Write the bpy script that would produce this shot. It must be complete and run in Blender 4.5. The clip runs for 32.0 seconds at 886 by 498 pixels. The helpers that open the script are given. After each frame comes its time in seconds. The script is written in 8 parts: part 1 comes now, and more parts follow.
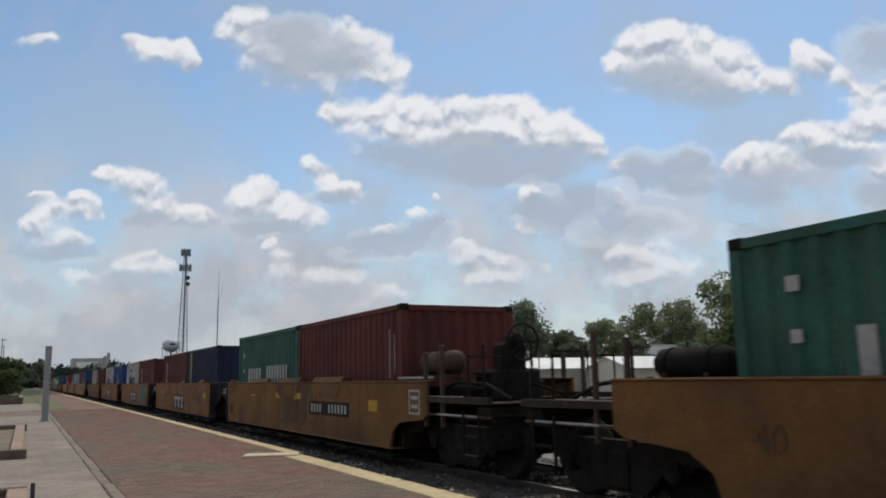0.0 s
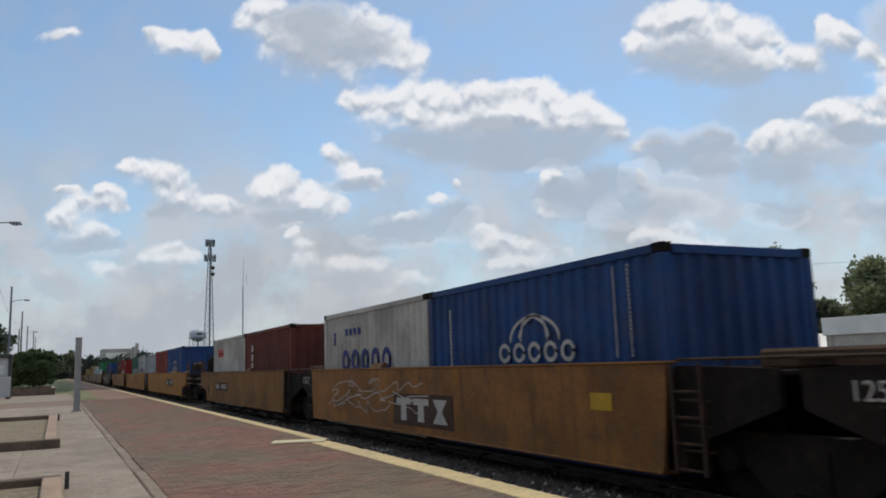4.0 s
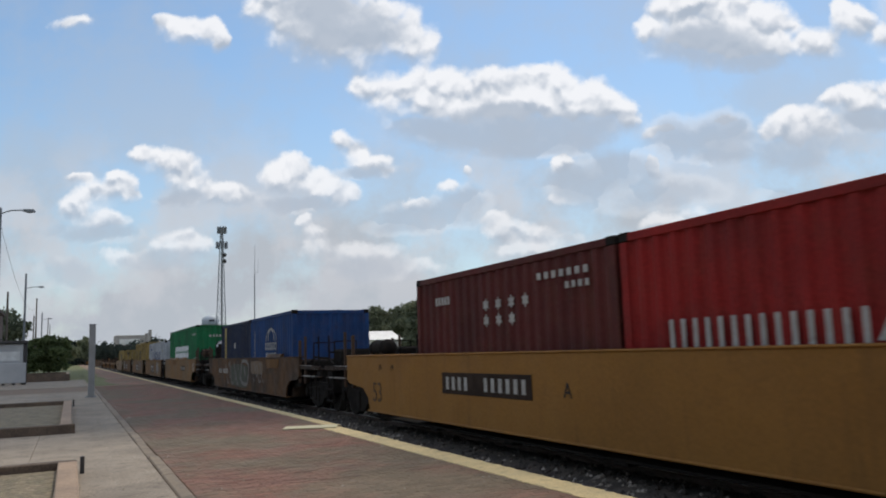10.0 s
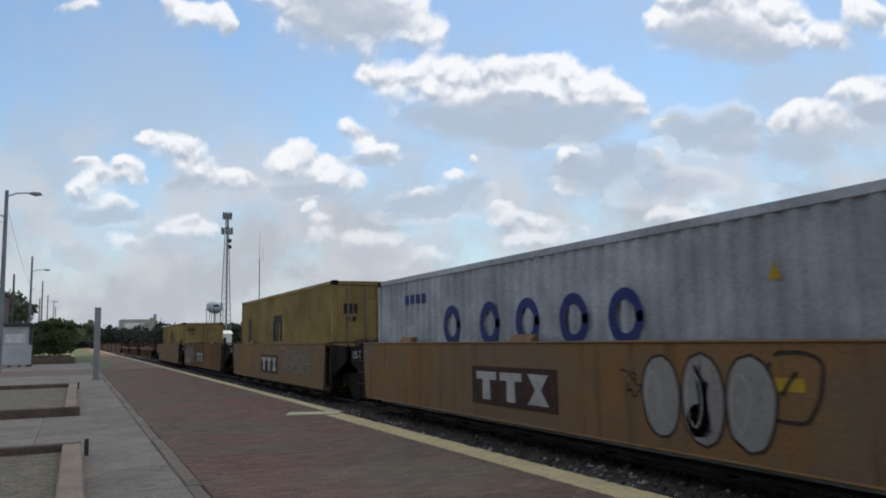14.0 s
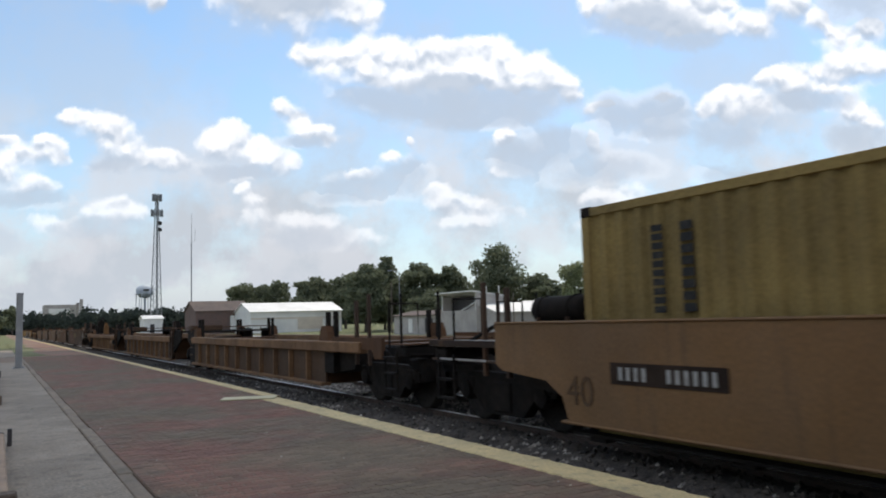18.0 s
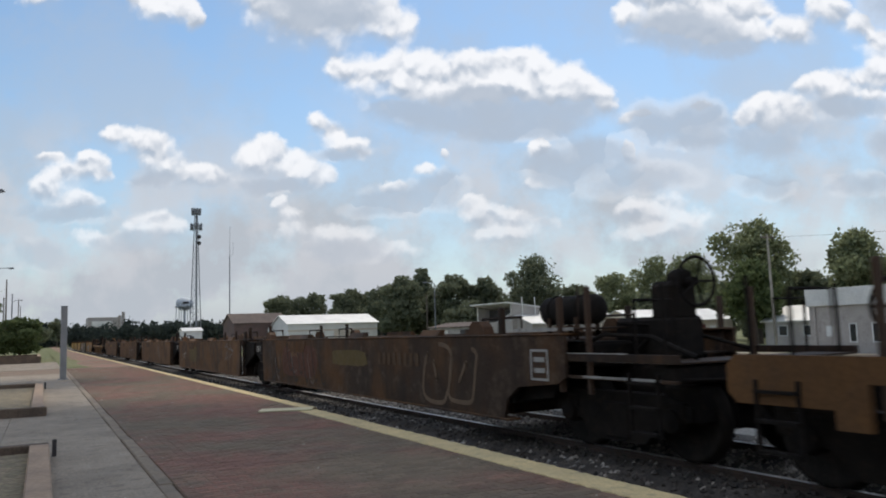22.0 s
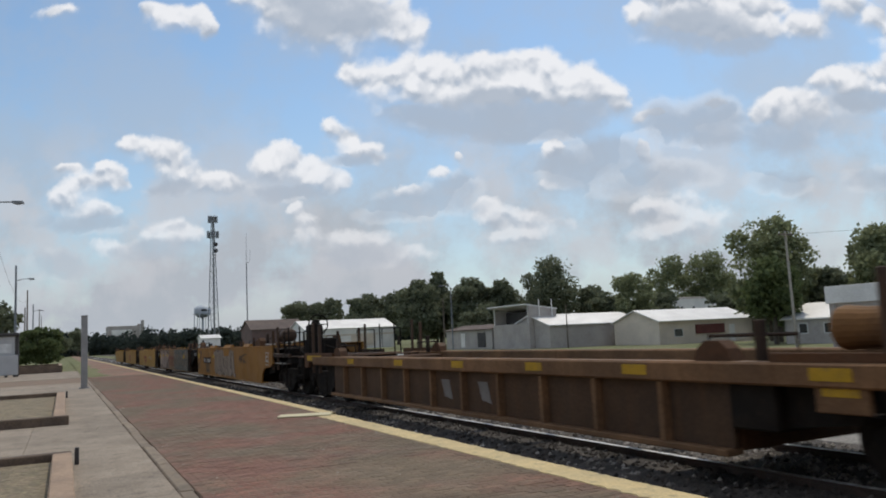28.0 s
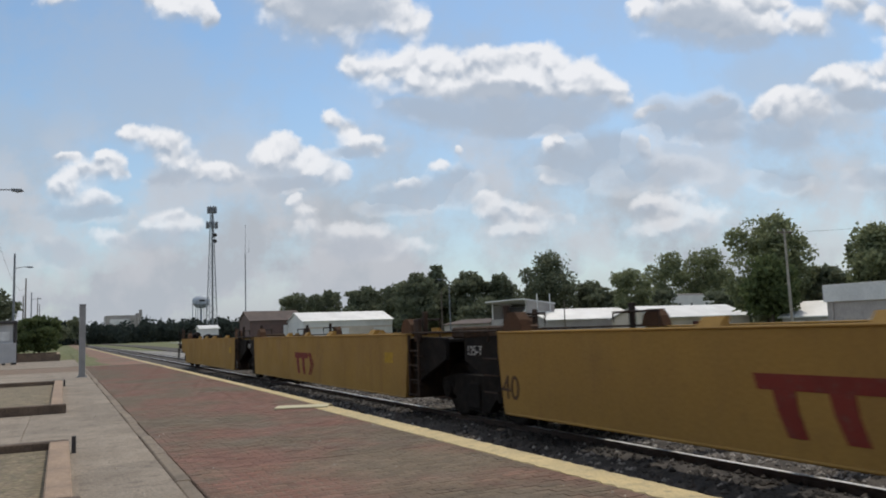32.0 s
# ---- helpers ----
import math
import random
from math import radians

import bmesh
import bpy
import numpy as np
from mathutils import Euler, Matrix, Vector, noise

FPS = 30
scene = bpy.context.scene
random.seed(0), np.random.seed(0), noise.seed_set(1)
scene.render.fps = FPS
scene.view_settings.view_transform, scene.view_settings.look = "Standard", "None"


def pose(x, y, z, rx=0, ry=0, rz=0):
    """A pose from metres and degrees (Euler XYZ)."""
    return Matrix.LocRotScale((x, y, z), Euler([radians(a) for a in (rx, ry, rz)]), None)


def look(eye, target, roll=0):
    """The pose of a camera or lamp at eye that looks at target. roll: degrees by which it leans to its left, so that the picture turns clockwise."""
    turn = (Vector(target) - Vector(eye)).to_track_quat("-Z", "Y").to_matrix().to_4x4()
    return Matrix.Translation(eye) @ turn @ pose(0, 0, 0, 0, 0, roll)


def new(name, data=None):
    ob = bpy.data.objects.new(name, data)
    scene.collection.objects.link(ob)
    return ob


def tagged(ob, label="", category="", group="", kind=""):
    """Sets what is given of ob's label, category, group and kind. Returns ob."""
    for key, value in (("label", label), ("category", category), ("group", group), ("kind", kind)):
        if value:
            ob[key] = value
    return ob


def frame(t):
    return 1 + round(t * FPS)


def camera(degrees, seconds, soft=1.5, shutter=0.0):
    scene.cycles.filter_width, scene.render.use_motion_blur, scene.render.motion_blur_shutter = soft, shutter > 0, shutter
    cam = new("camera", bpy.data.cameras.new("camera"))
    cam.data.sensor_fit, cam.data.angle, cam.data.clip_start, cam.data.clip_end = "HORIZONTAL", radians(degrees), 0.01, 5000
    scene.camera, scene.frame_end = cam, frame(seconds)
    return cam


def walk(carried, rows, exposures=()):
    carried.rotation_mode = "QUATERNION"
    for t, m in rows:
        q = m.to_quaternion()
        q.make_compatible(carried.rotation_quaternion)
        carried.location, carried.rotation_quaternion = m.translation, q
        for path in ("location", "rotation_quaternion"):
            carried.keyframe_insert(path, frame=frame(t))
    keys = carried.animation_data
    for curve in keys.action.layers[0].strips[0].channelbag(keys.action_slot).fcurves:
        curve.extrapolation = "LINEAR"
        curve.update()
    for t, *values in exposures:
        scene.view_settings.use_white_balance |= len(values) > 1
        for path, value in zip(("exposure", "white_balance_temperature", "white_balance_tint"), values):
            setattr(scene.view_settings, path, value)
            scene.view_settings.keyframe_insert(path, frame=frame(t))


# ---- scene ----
cam = camera(60.0, 32.0, soft=1.9, shutter=0.12)
EYE = (0.0, 0.0, 1.38)
# the hand-held turn of a camera that stands on the platform: seconds and the three turns
TURNS = [
    (0, 99.39, 1.20, -28.21),
    (0.5, 99.11, 1.63, -28.20),
    (1, 99.44, 2.57, -27.84),
    (1.5, 99.16, 2.68, -28.27),
    (2, 99.02, 1.47, -28.93),
    (2.5, 99.00, 2.93, -29.12),
    (3, 98.85, 2.23, -27.77),
    (3.5, 98.62, 1.99, -26.68),
    (5.5, 97.46, 1.81, -26.28),
    (6, 97.11, 1.70, -26.99),
    (6.5, 96.98, 2.21, -28.81),
    (7, 96.94, 1.44, -29.45),
    (7.5, 96.73, 1.34, -28.49),
    (8, 97.10, 1.16, -27.46),
    (8.5, 97.23, 1.63, -26.82),
    (9, 97.37, 1.84, -26.26),
    (9.5, 97.30, 2.34, -25.83),
    (10, 97.44, 1.93, -25.62),
    (10.5, 97.60, 2.32, -25.16),
    (11, 97.45, 1.51, -24.89),
    (11.5, 97.44, 1.70, -24.50),
    (12, 97.26, 1.11, -24.50),
    (12.5, 96.97, 0.72, -24.54),
    (13, 96.94, 0.96, -24.52),
    (13.5, 97.02, 0.79, -24.69),
    (14, 96.62, 1.05, -25.36),
    (14.5, 96.14, 0.82, -26.68),
    (16.5, 95.06, 1.66, -28.22),
    (17, 94.97, 2.03, -28.60),
    (17.5, 95.13, 1.03, -29.51),
    (18, 95.18, 1.70, -30.03),
    (18.5, 95.25, 1.90, -30.21),
    (19, 95.21, 2.12, -29.81),
    (19.5, 95.12, 2.05, -29.60),
    (20, 95.03, 2.04, -29.44),
    (20.5, 95.11, 1.94, -29.18),
    (21, 95.51, 2.24, -28.53),
    (21.5, 95.89, 2.23, -27.79),
    (22, 96.13, 1.80, -27.39),
    (22.5, 96.46, 2.09, -27.45),
    (23, 96.41, 2.50, -27.39),
    (23.5, 96.17, 2.51, -27.26),
    (24, 95.87, 2.31, -27.37),
    (24.5, 95.79, 2.53, -27.68),
    (26.5, 95.98, 2.55, -27.41),
    (27, 96.21, 2.31, -26.80),
    (27.5, 96.41, 2.55, -26.35),
    (28, 96.42, 2.71, -26.13),
    (28.5, 96.17, 2.59, -26.12),
    (29, 96.09, 1.81, -26.29),
    (29.5, 96.18, 2.12, -26.31),
    (30, 96.03, 1.78, -26.39),
    (30.5, 95.87, 2.08, -26.59),
    (31, 95.45, 2.33, -26.83),
    (31.5, 95.65, 2.25, -26.65),
    (32, 95.93, 1.98, -26.28)]
walk(cam, [(t, pose(*EYE, rx, ry, rz)) for t, rx, ry, rz in TURNS],
     exposures=[(0.0, -0.12), (5.0, -0.05), (9.0, 0.02), (12.0, 0.06), (14.0, 0.09), (17.0, 0.17), (18.0, 0.33), (19.0, 0.18), (20.0, 0.10), (22.0, 0.08), (24.0, -0.06), (32.0, -0.05)])

# ---------------------------------------------------------------- world and sun
SUN_WAY = Vector((0.42, 0.40, 1.0)).normalized()
SKY_AZIMUTH = radians(29.6)

world = bpy.data.worlds.new("world")
scene.world = world
world.use_nodes = True
WT = world.node_tree
WT.nodes.clear()


def wmath(op, a, b=None, c=None, clamp=False):
    n = WT.nodes.new("ShaderNodeMath")
    n.operation, n.use_clamp = op, clamp
    for i, v in enumerate((a, b, c)):
        if v is None:
            continue
        if isinstance(v, (int, float)):
            n.inputs[i].default_value = v
        else:
            WT.links.new(v, n.inputs[i])
    return n.outputs[0]


def wnoise(vec, scale, detail, rough=0.55):
    n = WT.nodes.new("ShaderNodeTexNoise")
    n.inputs["Scale"].default_value, n.inputs["Detail"].default_value = scale, detail
    n.inputs["Roughness"].default_value = rough
    WT.links.new(vec, n.inputs["Vector"])
    return n


def wmix(fac, a, b, kind="MIX"):
    n = WT.nodes.new("ShaderNodeMix")
    n.data_type, n.blend_type = "RGBA", kind
    for i, v in ((0, fac), (6, a), (7, b)):
        if isinstance(v, (int, float)):
            n.inputs[i].default_value = v
        elif isinstance(v, tuple):
            n.inputs[i].default_value = (*v, 1)
        else:
            WT.links.new(v, n.inputs[i])
    return n.outputs[2]


def wramp(x, lo, hi):
    n = WT.nodes.new("ShaderNodeMapRange")
    n.interpolation_type = "SMOOTHSTEP"
    WT.links.new(x, n.inputs[0])
    n.inputs[1].default_value, n.inputs[2].default_value = lo, hi
    return n.outputs[0]


# cumulus clouds: puffs (sideways, up, half width, half height) on a plane one unit away to the north-east
CLOUD_A = [(-0.288, 0.481, 0.039, 0.029), (-0.241, 0.445, 0.046, 0.034), (-0.18, 0.42, 0.048, 0.034), (-0.126, 0.432, 0.046, 0.034), (-0.094, 0.417, 0.023, 0.028), (-0.195, 0.458, 0.062, 0.037)]
CLOUD_B = [(-0.166, 0.357, 0.017, 0.016), (-0.134, 0.347, 0.027, 0.027), (-0.094, 0.349, 0.03, 0.027), (-0.054, 0.35, 0.032, 0.024), (-0.008, 0.345, 0.032, 0.022), (0.027, 0.348, 0.029, 0.022), (0.072, 0.343, 0.032, 0.024), (0.099, 0.352, 0.027, 0.024), (0.136, 0.332, 0.027, 0.027), (0.161, 0.306, 0.027, 0.023), (0.182, 0.287, 0.015, 0.014), (-0.028, 0.318, 0.068, 0.022), (0.07, 0.312, 0.068, 0.027)]
CLOUD_C = [(0.225, 0.419, 0.017, 0.014), (0.252, 0.438, 0.027, 0.026), (0.291, 0.445, 0.035, 0.029), (0.328, 0.432, 0.037, 0.029), (0.374, 0.415, 0.035, 0.027), (0.419, 0.383, 0.034, 0.024), (0.446, 0.376, 0.02, 0.017), (0.288, 0.405, 0.057, 0.028), (0.344, 0.38, 0.057, 0.024)]
CLOUD_D = [(0.47, 0.422, 0.014, 0.021), (0.497, 0.404, 0.026, 0.021), (0.525, 0.384, 0.017, 0.018), (0.553, 0.358, 0.032, 0.019), (0.59, 0.363, 0.023, 0.019), (0.404, 0.414, 0.009, 0.006)]
CLOUD_E = [(0.457, 0.305, 0.018, 0.01), (0.489, 0.307, 0.027, 0.016), (0.53, 0.312, 0.034, 0.016), (0.576, 0.321, 0.042, 0.022), (0.524, 0.288, 0.053, 0.014)]
CLOUD_F = [(0.365, 0.265, 0.015, 0.015), (0.392, 0.279, 0.023, 0.016), (0.421, 0.278, 0.026, 0.017), (0.445, 0.259, 0.015, 0.019), (0.402, 0.257, 0.034, 0.019), (0.563, 0.26, 0.023, 0.017), (0.59, 0.246, 0.017, 0.022)]
CLOUD_H = [(-0.442, 0.47, 0.022, 0.013), (-0.411, 0.456, 0.026, 0.018), (-0.382, 0.451, 0.02, 0.016), (-0.363, 0.433, 0.01, 0.011), (-0.585, 0.476, 0.023, 0.01)]
CLOUD_I = [(-0.475, 0.283, 0.02, 0.012), (-0.444, 0.274, 0.027, 0.017), (-0.417, 0.261, 0.024, 0.02), (-0.404, 0.237, 0.026, 0.019), (-0.366, 0.219, 0.029, 0.014), (-0.33, 0.214, 0.026, 0.012)]
CLOUD_J = [(-0.289, 0.242, 0.02, 0.014), (-0.263, 0.254, 0.023, 0.012), (-0.252, 0.233, 0.041, 0.019), (-0.216, 0.22, 0.029, 0.015), (-0.195, 0.206, 0.015, 0.011), (-0.2, 0.292, 0.015, 0.012), (-0.18, 0.273, 0.02, 0.017), (-0.156, 0.252, 0.026, 0.014), (-0.137, 0.24, 0.014, 0.008)]
CLOUD_K = [(-0.566, 0.252, 0.018, 0.007), (-0.541, 0.229, 0.03, 0.015), (-0.508, 0.243, 0.02, 0.015), (-0.496, 0.226, 0.014, 0.01), (-0.57, 0.205, 0.025, 0.018), (-0.535, 0.186, 0.036, 0.015)]
CLOUD_L = [(-0.248, 0.178, 0.01, 0.012), (-0.23, 0.157, 0.016, 0.015), (-0.231, 0.136, 0.019, 0.014), (-0.194, 0.123, 0.031, 0.015), (-0.142, 0.126, 0.025, 0.013), (-0.107, 0.104, 0.041, 0.012), (-0.43, 0.156, 0.027, 0.018), (-0.405, 0.144, 0.025, 0.015), (-0.497, 0.141, 0.031, 0.014)]
CLOUD_M = [(0.002, 0.168, 0.016, 0.011), (0.017, 0.152, 0.024, 0.013), (0.046, 0.144, 0.03, 0.013), (0.08, 0.137, 0.027, 0.012), (0.05, 0.125, 0.048, 0.01), (-0.057, 0.212, 0.016, 0.01), (-0.097, 0.193, 0.021, 0.01), (-0.029, 0.232, 0.004, 0.008)]
CLOUD_O = [(0.225, 0.145, 0.025, 0.02), (0.259, 0.147, 0.03, 0.02), (0.284, 0.13, 0.033, 0.017), (0.242, 0.116, 0.044, 0.013), (0.316, 0.285, 0.017, 0.008), (0.232, 0.278, 0.017, 0.008), (0.21, 0.271, 0.011, 0.01), (0.097, 0.235, 0.017, 0.017), (0.21, 0.223, 0.009, 0.023), (0.085, 0.192, 0.015, 0.009)]
BASE_A = [(-0.187, 0.438, 0.062, 0.028), (-0.234, 0.475, 0.046, 0.02), (0.288, 0.395, 0.054, 0.021), (0.336, 0.37, 0.046, 0.016), (0.585, 0.419, 0.042, 0.036)]
BASE_B = [(-0.066, 0.301, 0.045, 0.012), (-0.002, 0.29, 0.072, 0.017), (0.077, 0.284, 0.072, 0.019), (0.13, 0.285, 0.042, 0.016), (0.061, 0.264, 0.053, 0.011), (0.017, 0.309, 0.045, 0.011)]
BASE_C = [(0.243, 0.267, 0.027, 0.022), (0.289, 0.263, 0.035, 0.023), (0.317, 0.27, 0.023, 0.02), (0.301, 0.24, 0.034, 0.012), (0.4, 0.243, 0.044, 0.02), (0.571, 0.226, 0.034, 0.014), (0.508, 0.276, 0.053, 0.011)]
BASE_D = [(0.165, 0.224, 0.041, 0.021), (0.12, 0.212, 0.034, 0.021), (0.227, 0.187, 0.06, 0.015), (0.387, 0.179, 0.031, 0.012), (0.522, 0.175, 0.041, 0.014)]
BASE_E = [(-0.091, 0.18, 0.043, 0.015), (-0.038, 0.185, 0.027, 0.018), (-0.121, 0.163, 0.033, 0.01), (-0.164, 0.242, 0.032, 0.009), (-0.255, 0.204, 0.045, 0.008), (-0.413, 0.218, 0.032, 0.008)]
BASE_F = [(-0.539, 0.172, 0.049, 0.01), (-0.448, 0.134, 0.045, 0.012), (-0.573, 0.115, 0.03, 0.015), (-0.166, 0.108, 0.044, 0.012)]
WHITE_CLOUDS = (CLOUD_A, CLOUD_B, CLOUD_C, CLOUD_D, CLOUD_E, CLOUD_F, CLOUD_H, CLOUD_I, CLOUD_J, CLOUD_K, CLOUD_L, CLOUD_M, CLOUD_O)
GREY_BASES = (BASE_A, BASE_B, BASE_C, BASE_D, BASE_E, BASE_F)


def build_sky():
    sky = WT.nodes.new("ShaderNodeTexSky")
    sky.sky_type, sky.sun_disc = "NISHITA", False
    sky.sun_elevation = math.asin(SUN_WAY.z)
    sky.sun_rotation = math.atan2(SUN_WAY.x, SUN_WAY.y)
    sky.air_density, sky.dust_density, sky.ozone_density = 1.0, 0.6, 2.2
    co = WT.nodes.new("ShaderNodeTexCoord")
    turn = WT.nodes.new("ShaderNodeVectorRotate")
    turn.rotation_type = "Z_AXIS"
    turn.inputs["Angle"].default_value = SKY_AZIMUTH
    WT.links.new(co.outputs["Generated"], turn.inputs["Vector"])
    sep = WT.nodes.new("ShaderNodeSeparateXYZ")
    WT.links.new(turn.outputs[0], sep.inputs[0])
    ahead = wmath("MAXIMUM", sep.outputs[1], 0.05)
    u0, v0 = wmath("DIVIDE", sep.outputs[0], ahead), wmath("DIVIDE", sep.outputs[2], ahead)
    flat = WT.nodes.new("ShaderNodeCombineXYZ")
    WT.links.new(u0, flat.inputs[0])
    WT.links.new(v0, flat.inputs[1])
    warp = wnoise(flat.outputs[0], 11.0, 8.0, 0.62)
    wsep = WT.nodes.new("ShaderNodeSeparateColor")
    WT.links.new(warp.outputs["Color"], wsep.inputs[0])
    fine = wnoise(flat.outputs[0], 24.0, 8.0, 0.58)
    soft = wnoise(flat.outputs[0], 5.0, 7.0, 0.6)
    u = wmath("ADD", u0, wmath("MULTIPLY", wmath("SUBTRACT", wsep.outputs[0], 0.5), 0.048))
    v = wmath("ADD", v0, wmath("MULTIPLY", wmath("SUBTRACT", wsep.outputs[1], 0.5), 0.044))

    def field(groups, swell):
        """How deep a direction lies in the puffs (1 in a middle, 0 at a rim), and how high in them."""
        total = height = 0.0
        for group in groups:
            for cu, cv, a, b in group:
                ku, kv = 1 / (a * swell), 1 / (b * swell)
                du = wmath("MULTIPLY_ADD", u, ku, -cu * ku)
                dv = wmath("MULTIPLY_ADD", v, kv, -cv * kv)
                w = wmath("POWER", 0.06, wmath("MULTIPLY_ADD", du, du, wmath("MULTIPLY", dv, dv)))
                total, height = wmath("ADD", w, total), wmath("MULTIPLY_ADD", w, dv, height)
        total = wmath("MAXIMUM", total, 1e-9)
        return wmath("MULTIPLY_ADD", wmath("LOGARITHM", total, math.e), 1 / 2.813, 1.0), wmath("DIVIDE", height, total)

    def heads(a, b):
        at = WT.nodes.new("ShaderNodeCombineXYZ")
        WT.links.new(a, at.inputs[0])
        WT.links.new(b, at.inputs[1])
        cells = WT.nodes.new("ShaderNodeTexVoronoi")
        cells.feature, cells.normalize = "SMOOTH_F1", False
        for key, value in (("Scale", 25.0), ("Detail", 2.0), ("Roughness", 0.42), ("Smoothness", 0.5)):
            cells.inputs[key].default_value = value
        WT.links.new(at.outputs[0], cells.inputs["Vector"])
        return cells.outputs["Distance"]

    depth, height = field(WHITE_CLOUDS, 1.36)
    rough = wmath("SUBTRACT", fine.outputs[0], 0.5)
    # cauliflower heads: rounded cells, lit on the side that faces up
    billow, above = heads(u, v), heads(u, wmath("ADD", v, 0.010))
    relief = wmath("SUBTRACT", above, billow)
    puffs = wmath("MULTIPLY_ADD", rough, 1.3, wmath("MULTIPLY_ADD", wmath("SUBTRACT", 0.52, billow), 0.8, depth))
    bases, _ = field(GREY_BASES, 1.35)
    bases = wmath("MULTIPLY_ADD", rough, 1.6, bases)
    # the rest of the sky, out of the view, carries scattered clouds of the same sort
    rest = wnoise(turn.outputs[0], 3.2, 7.0, 0.6)
    outside = wramp(wmath("ABSOLUTE", u0), 0.80, 1.0)
    high = wramp(v0, 0.56, 0.66)
    spread = wmath("MULTIPLY", wramp(rest.outputs[0], 0.44, 0.58), wmath("MAXIMUM", outside, high))
    under = wramp(height, 0.15, -0.75)
    edge = wmath("DIVIDE", wmath("ADD", puffs, wmath("MULTIPLY_ADD", under, 0.25, 0.16)), wmath("MULTIPLY_ADD", under, 0.95, 0.72))
    cover = wmath("MAXIMUM", wramp(edge, 0.0, 1.0), spread)
    cover = wmath("MAXIMUM", cover, wmath("MULTIPLY", wramp(bases, -0.75, 0.85), 0.80))
    low = wramp(v0, 0.40, 0.03)
    veil = wmath("MULTIPLY", wramp(soft.outputs[0], 0.38, 0.64), wmath("MULTIPLY_ADD", low, 0.34, 0.38))
    veil = wmath("ADD", veil, wmath("MULTIPLY", low, 0.52), clamp=True)
    veil = wmath("MAXIMUM", veil, wmath("MULTIPLY", wramp(v0, 0.15, 0.0), 0.98))
    # soft banks of cloud low in the sky
    bank = wnoise(flat.outputs[0], 7.5, 9.0, 0.58)
    banks = wmath("MULTIPLY", wramp(bank.outputs[0], 0.44, 0.60), wramp(v0, 0.36, 0.18))
    banks = wmath("MULTIPLY", banks, wmath("MULTIPLY_ADD", wramp(v0, 0.0, 0.12), 0.45, 0.2))
    # colours
    blue = wmix(1.0, sky.outputs[0], SKY_TINT, "MULTIPLY")
    hazed = wmix(banks, wmix(veil, blue, HAZE), CLOUD_BANK)
    light = wramp(wmath("MULTIPLY_ADD", relief, 2.2, wmath("MULTIPLY_ADD", rough, 0.8, height)), -0.95, 0.45)
    body = wmix(light, CLOUD_GREY, CLOUD_WHITE)
    body = wmix(wmath("MULTIPLY", wramp(bases, -0.5, 0.9), 0.88), body, CLOUD_GREY)
    shown = wmath("MULTIPLY", cover, wmath("MULTIPLY_ADD", wramp(v0, 0.06, 0.27), 0.53, 0.42))
    mixed = wmix(shown, hazed, body)
    bg = WT.nodes.new("ShaderNodeBackground")
    bg.inputs["Strength"].default_value = 0.1
    out = WT.nodes.new("ShaderNodeOutputWorld")
    WT.links.new(mixed, bg.inputs["Color"])
    WT.links.new(bg.outputs[0], out.inputs[0])


# radiance before the strength of 0.1
SKY_TINT = (1.25, 1.36, 1.33)
HAZE = (4.55, 4.95, 5.5)
CLOUD_BANK = (5.9, 6.0, 6.4)
CLOUD_WHITE = (9.0, 9.05, 9.3)
CLOUD_GREY = (4.2, 4.8, 5.7)
build_sky()

sun_data = bpy.data.lights.new("sun", "SUN")
sun_data.energy, sun_data.angle, sun_data.color = 1.8, radians(0.53), (1.0, 0.92, 0.79)
sun = new("sun", sun_data)
sun.matrix_world = look(SUN_WAY * 200, (0, 0, 0))
# a cumulus drifts south before the sun: its middle stands over the platform, along the sun's rays, in the clip's middle
CLOUD_HIGH, CLOUD_WIND, CLOUD_NOON = 430.0, Vector((-0.4, -10.0, 0.0)), 16.2
CLOUD_OVER = Vector((-12.0, 22.0, 0.0)) + SUN_WAY * (CLOUD_HIGH / SUN_WAY.z)

# ---------------------------------------------------------------- materials
MATS = {}


